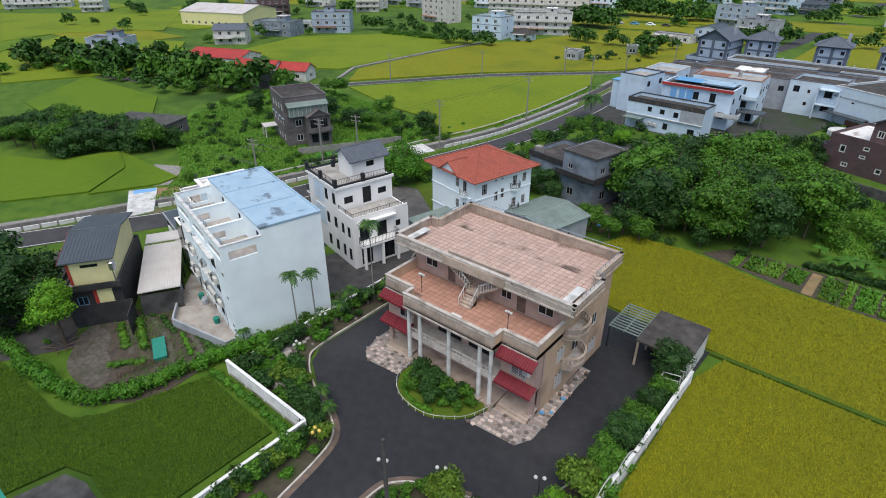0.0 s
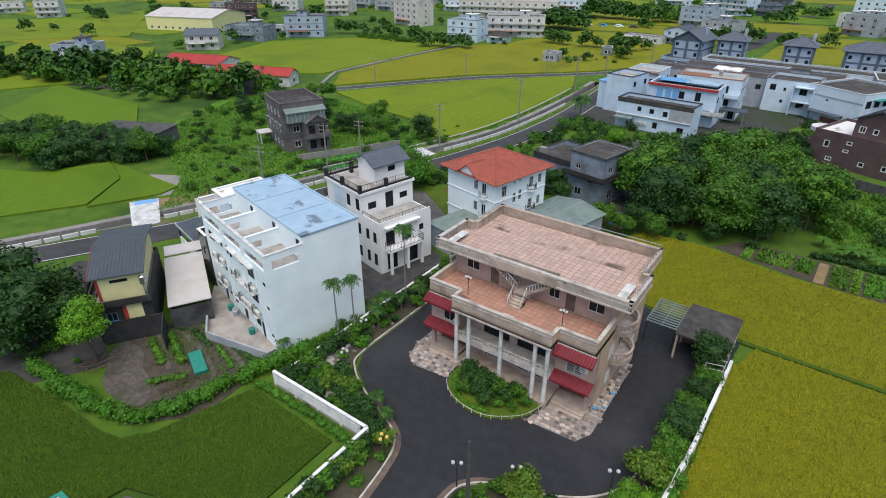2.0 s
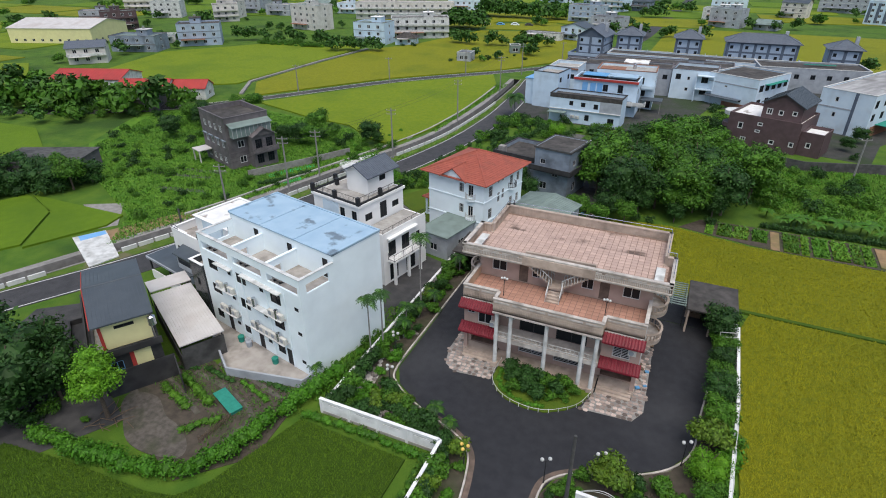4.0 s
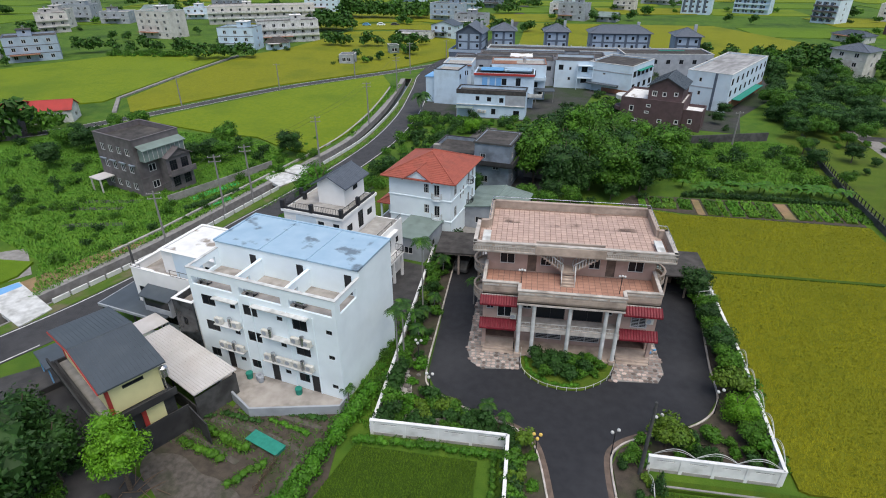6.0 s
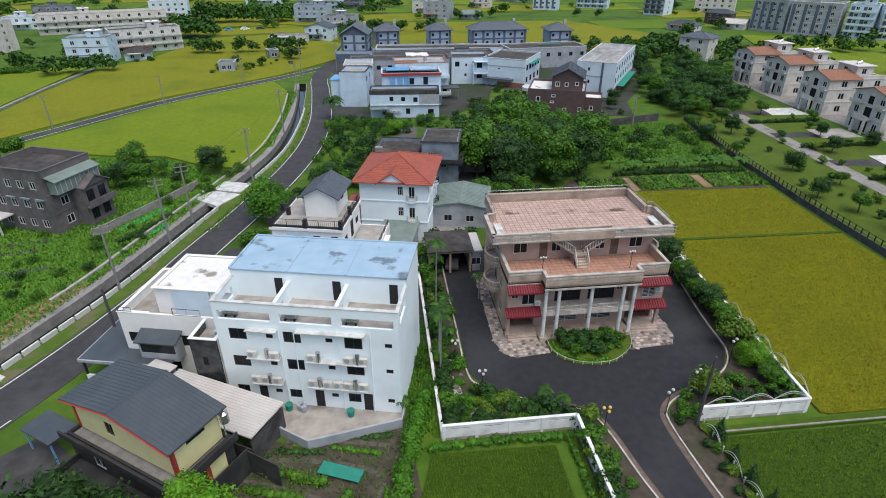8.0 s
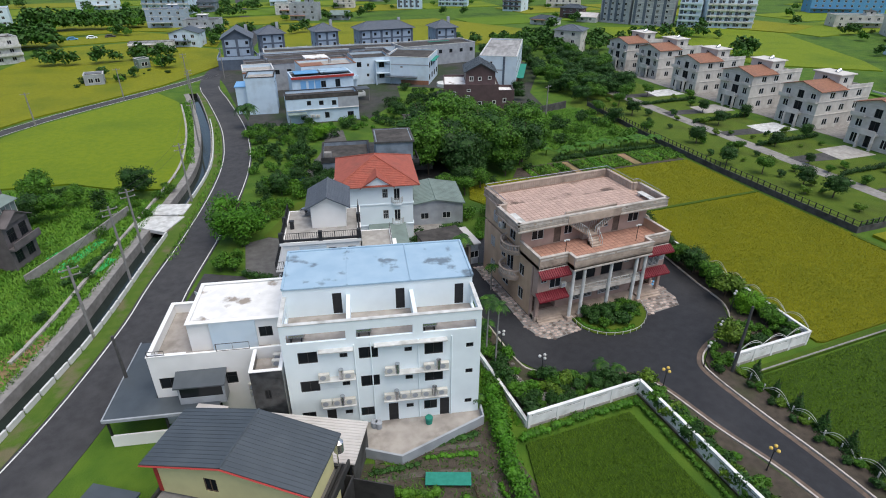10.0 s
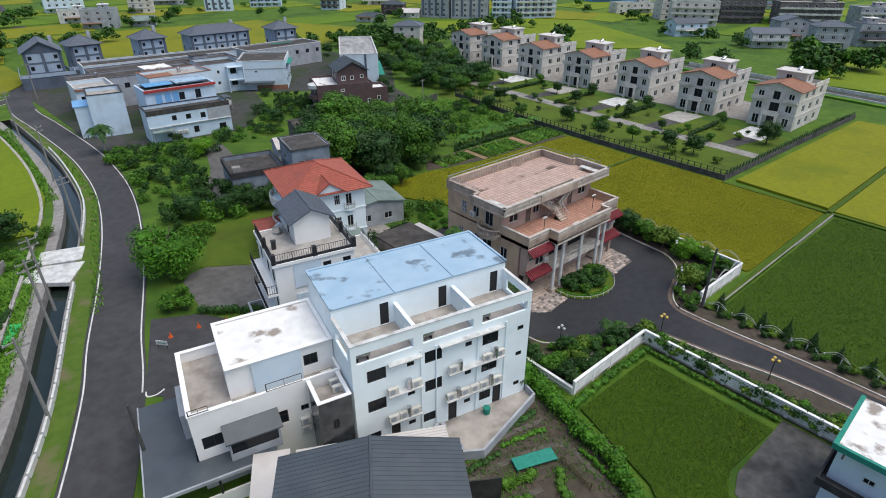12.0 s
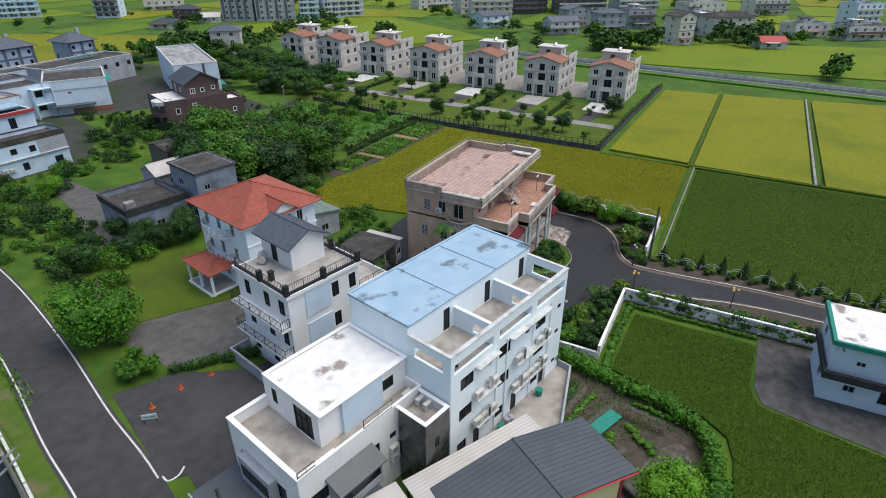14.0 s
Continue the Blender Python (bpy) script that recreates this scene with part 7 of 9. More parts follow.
part("green_awning", boxes((12.85, 3.0, 6.2, 14.0, 12.0, 6.32)), GREENNET, ind, "green sheet awning")
part("front_canopy", boxes((0.3, -2.2, 2.2, 9.5, -0.07, 2.34)), GREYMETAL, ind)
lb = flat_house(8.6, 135.4, 10.4, 33, 9.0, -31.5, COLDWHITE, STREAKROOF, "long pale block with streaked concrete flat roof and green awning", edge=WEATHERWHITE, parapet=0.25, front=[(3.0, 6.6, 0.7, 1.0), (3.2, 3.4, 0.7, 1.0)],
                right=sill_row(8, 33, 6.3, 1.5, 1.6) + sill_row(8, 33, 3.6, 1.5, 1.5))
part("brick_base", boxes((10.4, 2.0, 0, 10.46, 33, 2.3)), ORANGE_DULL, lb, "brick-red ground-floor wall")
part("green_awning", boxes((10.46, 4.0, 2.5, 12.4, 26.0, 2.62)), GREENNET, lb, "green sheet awning")
part("corner_pilaster", boxes((6.6, -0.08, 0, 7.2, 0.0, 9.0)), SLATEWALL, lb)
part("grey_band", boxes((0, -0.06, 5.2, 6.6, 0.0, 5.5)), PALEGREY, lb)
# brown-purple house
bp = thing("house", -7.6, 121.6, 0, -21, "purple-brown tiled house with white roof terrace and dark gable", "house")
wv = WEATHERWHITE
block(bp, 0, -4.6, 13.4, 7.0, 0, 6.2, BROWNWALL, {"F": [(5.6, 4.4, 1.0, 0.7, "slide", wv), (2.0, 3.2, 1.0, 1.3, "slide", wv), (5.4, 3.0, 1.0, 0.6, "slide", wv), (8.4, 1.2, 1.0, 0.9, "slide", wv), (12.0, 1.4, 0.9, 1.0, "slide", wv), (3.0, 0.9, 1.1, 0.8, "slide", wv)],
      "L": [(2.0, 3.4, 1.4, 1.5, "slide", wv), (6.4, 3.4, 1.4, 1.5, "slide", wv), (2.0, 0.6, 1.4, 1.6), (6.4, 0.6, 1.4, 1.6)]}, slab_mat=WHITEROOF, slab_z=5.7, far=True)
block(bp, 5.4, -3.0, 12.6, 6.0, 5.7, 8.9, BROWNWALL, {"F": [(3.0, 1.0, 0.9, 1.0, "slide", wv), (5.4, 1.3, 0.9, 0.9, "slide", wv), (0.8, 0.9, 1.1, 1.2, "slide", wv)], "L": [(1.4, 0.4, 1.2, 1.9, "door", wv), (4.6, 0.8, 1.2, 1.2, "slide", wv)]}, far=True)
gable(bp, 5.4, -3.0, 12.6, 6.0, 8.9, 1.9, GREYMETAL, along_x=False, over=0.5, wmat=BROWNWALL, ribs=0.4)
block(bp, 13.45, -3.6, 17.4, 2.6, 0, 4.6, BROWNWALL, {"F": [(1.2, 1.6, 0.9, 1.1, "slide", wv)]}, slab_mat=WHITEROOF, slab_z=4.0, far=True)
arc = [(-0.05 - 1.7 * math.sin(a), -2.2 - 2.2 * math.cos(a)) for a in [radians(180 * i / 8) for i in range(9)]]
for z in (3.0, 5.4):
    part("round_balcony", prism(bmesh.new(), arc, z, z + 0.75), BROWNWALL if z < 4 else WEATHERWHITE, bp, "rounded corner balcony")
bm = bmesh.new()
ribbon(bm, [(-10, 108), (4, 103.5), (20, 108)], -0.12, 0.12, 0, 1.8)
solid("yard_wall", bm, DARKCON, "blackened boundary wall", "wall", kind="structure")


# blue-grey courtyard rows
def tower_house(x, y, w, d, rz, label, gabled=False):
    """Pale slate panels between dark corner strips and bands, a slate hipped roof with a chimney, a terrace in front."""
    t = thing("tower_house", x, y, 0, rz, label, "house", "blue-grey tower houses")
    n = max(2, round(w / 4))
    block(t, -w / 2, -d / 2, w / 2, d / 2, 0, 9.4, BLUEPANEL, {"F": sill_row(n, w, 4.6, 0.9, 1.1, 1.0) + sill_row(n, w, 7.4, 0.9, 1.0, 1.0), "R": sill_row(2, d, 4.6, 0.9, 1.1) + sill_row(2, d, 7.4, 0.9, 1.0), "L": sill_row(2, d, 4.6, 0.9, 1.1)}, far=True)
    for z in (3.5, 6.2, 9.0):
        part("dark_band", boxes((-w / 2 - 0.07, -d / 2 - 0.07, z, w / 2 + 0.07, -d / 2, z + 0.5), (w / 2, -d / 2, z, w / 2 + 0.07, d / 2, z + 0.5)), SLATEWALL, t)
    xs = [-w / 2 + 0.35 + (w - 0.7) * k / n for k in range(n + 1)]
    for x0 in xs:
        part("corner_strip", boxes((x0 - 0.4, -d / 2 - 0.1, 0, x0 + 0.4, -d / 2 - 0.0, 9.4)), SLATEWALL, t)
    if gabled:
        gable(t, -w / 2, -d / 2, w / 2, d / 2, 9.4, 2.6, SLATE, along_x=False, over=0.7, wmat=SLATEWALL)
    else:
        hip(t, -w / 2, -d / 2, w / 2, d / 2, 9.4, 2.3, SLATE, over=0.8, rows=0.5)
    part("chimney", boxes((w * 0.3, 0.6, 10.0, w * 0.3 + 0.9, 1.5, 12.6)), PALEGREY, t, "pale chimney block")
    part("terrace", boxes((-w / 2 - 2, -d / 2 - 2.6, 0, w / 2 + 2, -d / 2 - 0.12, 3.2)), SLATEWALL, t)
    part("balustrade", boxes((-w / 2 - 2.1, -d / 2 - 2.7, 3.2, w / 2 + 2.1, -d / 2 - 2.55, 4.1), (-w / 2 - 2.1, -d / 2 - 2.55, 3.2, -w / 2 - 1.95, d / 2, 4.1), (w / 2 + 1.95, -d / 2 - 2.55, 3.2, w / 2 + 2.1, d / 2, 4.1)), BLUEPANEL, t, "pale blue-grey balustrade")
    return t


tower_house(-51.6, 196.5, 9, 12, -6, "blue-grey house with slate gable and balustraded terrace", True)
tower_house(-40.6, 200, 8, 7.5, 3, "blue-grey tower house with slate hipped roof")
tower_house(-22.0, 200, 8, 7.5, 3, "blue-grey tower house with slate hipped roof")
tower_house(-0.6, 199, 20, 8, 2, "wide blue-grey house with long slate hipped roof")
tower_house(20.8, 194.5, 8, 8, 0, "blue-grey tower house with slate hipped roof")
part("link_wall", boxes((-36, 198, 0, -26.6, 200, 4.4)), BLUEPANEL, thing("courtyard_wall", 0, 0, 0, 0, "pale blue-grey wall between the tower houses", "wall"))
lr = flat_house(-45, 181.5, 47, 8.5, 5.8, -3, COLDWHITE, MOULD, "long low row with black flat roof and white edge", front=sill_row(14, 47, 2.9), edge=WEATHERWHITE, parapet=0.3)
gr = flat_house(-1.5, 172.0, 27, 11, 6.4, 6, PALEGREY, MOULD, "grey row house with dark roof and green sheet edge", front=sill_row(7, 27, 3.6), right=sill_row(3, 11, 3.6), edge=WEATHERWHITE, parapet=0.3)
part("green_edge", boxes((12, 6.0, 6.5, 20, 6.9, 6.62)), GREENNET, gr, "bright green roof sheet")

# dark grey house in the meadow
dh = town_house(-94.5, 67.5, 8.4, 10.4, 3, DARKHOUSE, MOULD, "dark grey tiled house with gabled porch and glazed conservatory", rz=68, sh=2.9, trim=DARKHOUSE, cols=2, dcols=4)
block(dh, -0.6, -7.4, 4.0, -5.25, 0, 6.0, DARKHOUSE, {"F": [(0.6, 0.8, 1.3, 1.7, "grid", dk), (2.7, 0.8, 1.3, 1.7, "grid", dk), (0.6, 3.6, 1.3, 1.7, "grid", dk), (2.7, 3.6, 1.3, 1.7, "grid", dk)], "R": [(0.5, 3.6, 1.0, 1.4)]}, slab_mat=MOULD)
gable(dh, -0.4, -7.8, 3.8, -5.3, 6.0, 1.2, DARKHOUSE, along_x=False, over=0.3, wmat=DARKHOUSE)
cons = part("conservatory", boxes((-3.6, -6.6, 6.0, 3.8, -5.3, 7.9)), GREENROOF, dh, "grey glazed conservatory over the porch")
for k in range(10):
    part("mullion", boxes((-3.6 + 0.82 * k, -6.65, 6.1, -3.53 + 0.82 * k, -6.6, 7.9)), PALEMETAL, cons)
bm = bmesh.new()
prism(bm, [(-3.9, -7.0), (4.1, -7.0), (4.1, -5.3), (-3.9, -5.3)], 7.9, 8.0)
for v in bm.verts:
    v.co.z += 0.55 * (v.co.y + 7.0) / 1.7
part("conservatory_roof", bm, GREENROOF, cons, "grey sloping sheet roof")
part("gable_balcony", boxes((-0.7, -8.3, 2.9, 4.1, -7.4, 3.1), (-0.7, -8.35, 3.1, 4.1, -8.2, 3.9)), DARKHOUSE, dh)
for y in (-3.9, -1.3, 1.3, 3.9):
    part("window_hood", boxes((-4.5, y - 0.8, 5.2, -4.2, y + 0.8, 5.35)), GREYWALL, dh)
part("side_porch", boxes((-7.0, 2.0, 2.4, -4.3, 5.0, 2.55), (-6.9, 2.1, 0, -6.7, 2.3, 2.4), (-6.9, 4.7, 0, -6.7, 4.9, 2.4)), PALEMETAL, dh)
slab("matting", [(-84, 62.4), (-82.6, 61.6), (-78.5, 69.5), (-79.6, 70.2)], -0.1, 0.07, TURF, "bright green ground matting", "matting")
bm = bmesh.new()
ribbon(bm, [(-86, 60), (-80.6, 69.5), (-76.4, 78)], -0.1, 0.1, 0, 1.3)
solid("yard_wall", bm, CONCRETE, "weathered concrete yard wall", "wall", kind="structure")

# red sheet-roofed farm buildings
for x, y, w, d, rz, h in ((-172, 97, 20, 11, 20, 4), (-150, 95, 13, 8, 24, 3.5), (-140.5, 101, 9, 6, 24, 3)):
    shed("farm_barn", x - w / 2, y - d / 2, x + w / 2, y + d / 2, h, 1.6, REDROOF, WEATHERWHITE, "white farm building with bright red sheet roof", rz=rz, ribs=1.0, cat="barn")
shed("dark_shed", -146, 84, -138, 90, 3, 1.2, DARKCON, DARKHOUSE, "small dark shed by the farm", rz=24)
shed("yellow_warehouse", -288, 146, -252, 172, 6, 2.6, PALEMETAL, YELLOWWALL, "large pale yellow warehouse with grey roof", rz=20, ribs=2, cat="warehouse")
shed("farm_shed", -128, 44, -114, 52, 3, 0, DARKCON, DARKHOUSE, "dark flat-roofed farm shed", rz=25)

FARSPOTS = []
RH = random.Random(11)


def far_house(x, y, w, d, storeys, rz, wallm, label, roof="flat", roofm=None, panels=False):
    """A house in the distance: banded storeys, parapet or pitched roof, stair tower, tank, balconies and awning as its size allows."""
    FARSPOTS.append((x, y, max(w, d)))
    flat = roof == "flat"
    t = town_house(x, y, w, d, storeys, wallm, roofm or (RH.choice((MOULD, PALECON, MOULD, GREENROOF)) if flat else RH.choice((SLATE, GREYMETAL, MOULD))), label, rz=rz, roof=roof, sh=2.65, parapet=0.5, cols=max(2, round(w / 4.4)), dcols=1,
                   balcony=storeys > 1 and RH.random() < 0.5, trim=RH.choice((None, WEATHERWHITE, DARKHOUSE)), rise=1.7,
                   tower=(RH.uniform(-w / 5, w / 5), d * 0.15, min(4.2, w * 0.4), min(4, d * 0.45), 2.1, RH.choice((MOULD, PALEMETAL, WHITEROOF))) if flat and storeys > 1 else None)
    if panels:
        for k in range(max(2, round(w / 4.5))):
            x0 = -w / 2 + 0.6 + k * (w - 1.2) / max(2, round(w / 4.5))
            part("dark_panel", boxes((x0, -d / 2 - 0.12, 1.0, x0 + 1.3, -d / 2, storeys * 2.65 - 0.4)), SLATEWALL, t, "dark facade panel")
    elif w > 7:
        a = RH.uniform(-w / 2, -w / 6)
        part("front_awning", boxes((a, -d / 2 - 2.4, 2.5, a + w * 0.55, -d / 2 - 0.08, 2.64)), RH.choice((GREENROOF, PALEMETAL, GREYMETAL, ORANGE_DULL)), t, "sheet awning over the entrance")
    return t


# west and north-west
far_house(-194.2, 230.3, 18.5, 10, 4, -11, BEIGE, "distant beige four-storey house with balconies")
far_house(-173, 288.2, 54, 12, 3, 21, BEIGE, "distant long beige school-like block")
far_house(-144, 203.9, 14, 10, 3, 4, LIGHTBLUE, "distant pale blue-white three-storey house")
far_house(-134, 226.8, 25, 10, 3, 28, WEATHERWHITE, "distant white house with stepped roofs")
far_house(-130, 206.1, 8.4, 6, 1, 13, LIGHTBLUE, "small pale blue cottage with dark roof", "hip", MOULD)
far_house(-248.4, 275, 14.7, 10, 2, 13, PALEGREY, "distant grey two-storey house")
far_house(-272.2, 277.8, 15.6, 10, 3, 12, PALEGREY, "distant pale grey three-storey house")
far_house(-265.6, 253.1, 12, 10, 3, 17, BEIGE, "distant beige three-storey house")
far_house(-255.8, 324.5, 18, 14, 1, 13, PALEGREY, "distant shed with grey-green sheet roof", "gable", GREENROOF)
far_house(-225.5, 352.7, 19.5, 10, 2, 14, GREYWALL, "distant dark grey flat-roofed house")
far_house(-93.3, 180.5, 5, 5, 1, 4, PALEGREY, "small grey field hut among shrubs")
far_house(-82.2, 202.3, 3.6, 4, 1, 26, GREENROOF, "small green pump hut by the field")
far_house(-225.5, 85.1, 13.6, 9, 2, 40, BLUEPANEL, "distant blue-grey farm house")
far_house(-214.1, 125.8, 12, 9, 2, 45, BEIGE, "distant beige house with dark gable roof", "gable")
far_house(-218.8, 151.1, 18, 10, 2, 19, GREYWALL, "distant dark blue-grey house")
far_house(-226.4, 169.6, 9.6, 8, 1, 40, WEATHERWHITE, "distant low white shed")
far_house(-208.5, 172.5, 16.4, 11, 3, 40, BLUEPANEL, "distant blue-grey villa with roof terrace")
far_house(-256.6, 238.7, 12.8, 10, 3, 45, BEIGE, "distant beige house with balconies")
far_house(-374.1, 137.5, 12, 10, 3, 50, WEATHERWHITE, "distant white three-storey house")
far_house(-422.7, 124.7, 35, 10, 2, 61, WEATHERWHITE, "distant long white row house")
far_house(-280.2, 192.2, 15.6, 10, 3, 50, BROWNWALL, "distant dark brown house with red roof sheds")
far_house(-318, 208, 14, 10, 2, 40, PALEGREY, "distant pale grey village house")
far_house(-300, 240, 16, 10, 3, 30, WEATHERWHITE, "distant white flat-roofed house")
far_house(-215, 300, 16, 10, 2, 10, COLDWHITE, "distant cool white village house")
far_house(-300, 310, 22, 12, 3, 15, PALEGREY, "distant long grey row house")
far_house(-160, 345, 20, 12, 3, 10, COLDWHITE, "distant white house row")
far_house(-345, 262, 20, 12, 3, 35, BEIGE, "distant long beige row house")
# north, along the far road
far_house(-77.7, 380.4, 27, 14, 5, -20, LIGHTBLUE, "large pale blue-white stepped building")
far_house(-76.9, 312, 17.7, 10, 3, -12, BLUEPANEL, "distant blue-grey village house")
far_house(-61.3, 287, 15.6, 10, 2, -12, PALEGREY, "distant pale grey village house")
far_house(-68, 246.5, 11.3, 9, 2, -17, COLDWHITE, "white house with grey gable roof", "gable2", GREYMETAL)
far_house(-81, 240.5, 16, 5, 1, -6, WEATHERWHITE, "long low white shed with dark roof", "flat", MOULD)
far_house(-58, 384, 12, 10, 2, -16, GREYWALL, "distant dark blue hipped house", "hip")
far_house(-9, 320, 15, 10, 3, -20, PALEGREY, "distant pale grey house with balconies")
far_house(25.3, 376.8, 12.8, 10, 3, -20, BEIGE, "distant beige house with gable", "gable")
far_house(9, 316, 10, 10, 1, -20, PALEGREY, "pale green-grey sheet shed", "gable", GREENROOF)
far_house(-14, 352, 14, 10, 2, -10, WEATHERWHITE, "distant white house by the far road")
far_house(-8, 410, 20, 12, 3, -5, COLDWHITE, "distant white house row")
far_house(-62, 430, 22, 12, 3, 0, PALEGREY, "distant grey house row")
far_house(-120, 420, 24, 12, 3, 5, COLDWHITE, "distant white house row")
far_house(55, 420, 26, 12, 4, -15, PALEGREY, "distant grey apartment row")
# north-east
far_house(144.7, 251, 16, 14, 5, -62, PALEGREY, "grey and white apartment block with dark panels", panels=True)
far_house(154.7, 236.7, 19.8, 14, 5, -48, PALEGREY, "grey and white apartment block with dark panels", panels=True)
far_house(168.5, 226, 10.2, 14, 5, -48, COLDWHITE, "white apartment block with dark panels", panels=True)
far_house(181.5, 216, 22.5, 14, 5, -30, COLDWHITE, "white apartment block with dark panels", panels=True)
far_house(68.1, 180.8, 10.1, 9, 3, -49, BEIGE, "grey stone villa with dark slate roof among trees", "hip", SLATE)
far_house(102.9, 256.9, 13.7, 8, 1, -54, WEATHERWHITE, "low white house with dark roof", "hip", GREYMETAL)
far_house(130.4, 258.9, 10.3, 8, 1, -49, WEATHERWHITE, "low white gabled shed", "gable", PALEMETAL)
far_house(132.5, 277, 12.5, 8, 2, -51, BROWNWALL, "dark brown house with tiled roof", "hip")
far_house(120.6, 322.7, 12, 12, 4, -50, COLDWHITE, "white modern block with black panels", panels=True)
far_house(96.3, 364.1, 19, 12, 4, -29, LIGHTBLUE, "pale blue apartment block with dark panels", panels=True)
far_house(64, 360, 16, 12, 4, -20, LIGHTBLUE, "pale blue apartment block with dark panels", panels=True)
far_house(205, 300, 26, 12, 3, -40, PALEGREY, "distant long grey row house")
far_house(160, 330, 22, 12, 3, -35, BEIGE, "distant long beige row house")
# east, behind the villa row
far_house(180.8, 125.6, 15, 9, 2, -30, LIGHTBLUE, "white and pale blue house with grey gable roof", "gable", GREYMETAL)
far_house(237.4, 157.4, 28, 12, 4, -40, BEIGE, "long grey-beige row of houses")
far_house(245.9, 131.6, 21, 12, 4, -50, DARKHOUSE, "dark grey-brown row of houses")
far_house(218.2, 142.2, 22, 12, 4, -55, BEIGE, "grey-beige row of houses with balconies")
far_house(257, 104, 28, 12, 4, -52, DARKHOUSE, "dark grey-brown row of houses")
far_house(302.2, 242, 42, 12, 3, -30, CANVAS, "distant building wrapped in blue netting")
far_house(244.8, 191.6, 26.8, 10, 2, -30, BEIGE, "distant beige low building")
far_house(174.8, 88.9, 13.6, 9, 2, -47, WEATHERWHITE, "white house with dark gable roof", "gable", SLATE)
far_house(199.6, 90.1, 11.9, 9, 3, -42, PALEGREY, "pale grey house with dark gable roof", "gable2", SLATE)
far_house(190.9, 72, 12.9, 9, 3, -54, PALEGREY, "pale grey house with hipped slate roof", "hip", SLATE)
far_house(209.6, 62.9, 14.1, 9, 3, -46, PALEGREY, "pale grey house with stair tower")
far_house(166.2, 38.5, 7.6, 9, 4, -41, BEIGE, "narrow cream four-storey house with gable", "gable2", MOULD)
far_house(208.3, 35.9, 9.8, 12, 3, -41, PALEGREY, "grey house with white roof sheet", "flat", WHITEROOF)
far_house(200.1, 23.5, 19.8, 11, 3, -48, BEIGE, "wide cream house with dark brown eaves", "hip", MOULD)
far_house(214.4, -7.1, 17.2, 9, 2, -51, WEATHERWHITE, "white low house with flat roofs")
far_house(216.6, -27.5, 19.1, 9, 2, -53, WEATHERWHITE, "white low house with flat roofs")
far_house(259.7, -30.3, 15.5, 10, 4, -47, COLDWHITE, "tall white house with stair tower")
far_house(172.2, 5.7, 9.7, 7, 1, -62, WEATHERWHITE, "low farm house with red sheet roof", "gable", REDROOF)
far_house(262, 40, 24, 11, 3, -45, BEIGE, "distant long beige row house")
far_house(290, 80, 26, 12, 3, -48, PALEGREY, "distant long grey row house")
far_house(300, 10, 22, 11, 3, -50, WEATHERWHITE, "distant long white row house")
far_house(330, 150, 30, 12, 4, -45, COLDWHITE, "distant white apartment row")

# ---- vegetation ----
def leaf_mesh(name, blobs, n, size, material, seed, flat=0.35, core=2):
    """A crown: leaf quads over the shells of several blobs, round a dark inner core."""
    rng = np.random.default_rng(seed)
    B = np.array(blobs, float)
    vol = (B[:, 3] * B[:, 4] + B[:, 4] * B[:, 5] + B[:, 3] * B[:, 5])
    k = rng.choice(len(B), n, p=vol / vol.sum())
    d = rng.normal(size=(n, 3))
    d[:, 2] = np.where(d[:, 2] < 0, d[:, 2] * 0.55, d[:, 2])
    d /= np.linalg.norm(d, axis=1)[:, None]
    r = rng.uniform(0.62 if core else 0.4, 1.14, n)
    p = B[k, :3] + d * B[k, 3:] * r[:, None]
    nrm = d + rng.normal(0, 0.6, (n, 3)) + np.array([0, 0, flat])
    nrm /= np.linalg.norm(nrm, axis=1)[:, None]
    a = np.cross(nrm, rng.normal(size=(n, 3)))
    a /= np.linalg.norm(a, axis=1)[:, None]
    b = np.cross(nrm, a)
    s = size * rng.uniform(0.55, 1.25, n)[:, None]
    v = np.stack([p - a * s * 0.5, p - b * s * 0.32 - nrm * s * 0.06, p + a * s * 0.62, p + b * s * 0.32 - nrm * s * 0.06], 1).reshape(-1, 3)
    faces = np.arange(4 * n).reshape(n, 4).tolist()
    verts = v.tolist()
    if core:
        bm = bmesh.new()
        for cx, cy, cz, rx, ry, rz in blobs:
            bmesh.ops.create_icosphere(bm, subdivisions=core, radius=1.0, matrix=Matrix.Translation((cx, cy, cz)) @ Matrix.Diagonal((rx * 0.64, ry * 0.64, rz * 0.64, 1)))
        off = len(verts)
        bm.verts.index_update()
        for q in bm.verts:
            w = noise.noise(q.co * 2.1) * 0.14 * size * 3
            verts.append((q.co.x + w, q.co.y - w, q.co.z + w))
        faces += [[off + q.index for q in f.verts] for f in bm.faces]
        bm.free()
    me = bpy.data.meshes.new(name)
    me.from_pydata(verts, [], faces)
    me.materials.append(material)
    return me


def trunk_mesh(h, r, limbs, seed, spread=1.0):
    rng = random.Random(seed)
    bm = bmesh.new()
    p, q = Vector((0, 0, -0.1)), Vector((rng.uniform(-0.1, 0.1), rng.uniform(-0.1, 0.1), h * 0.55))
    tube(bm, p, q, r, r * 0.7, 8)
    for i in range(limbs):
        a = 2 * math.pi * i / limbs + rng.uniform(-0.3, 0.3)
        e = q + Vector((math.cos(a) * spread, math.sin(a) * spread, h * rng.uniform(0.25, 0.45)))
        tube(bm, q - Vector((0, 0, 0.1 * h * rng.random())), e, r * 0.5, r * 0.2, 6)
    return mesh_of("trunk", bm, BARK)


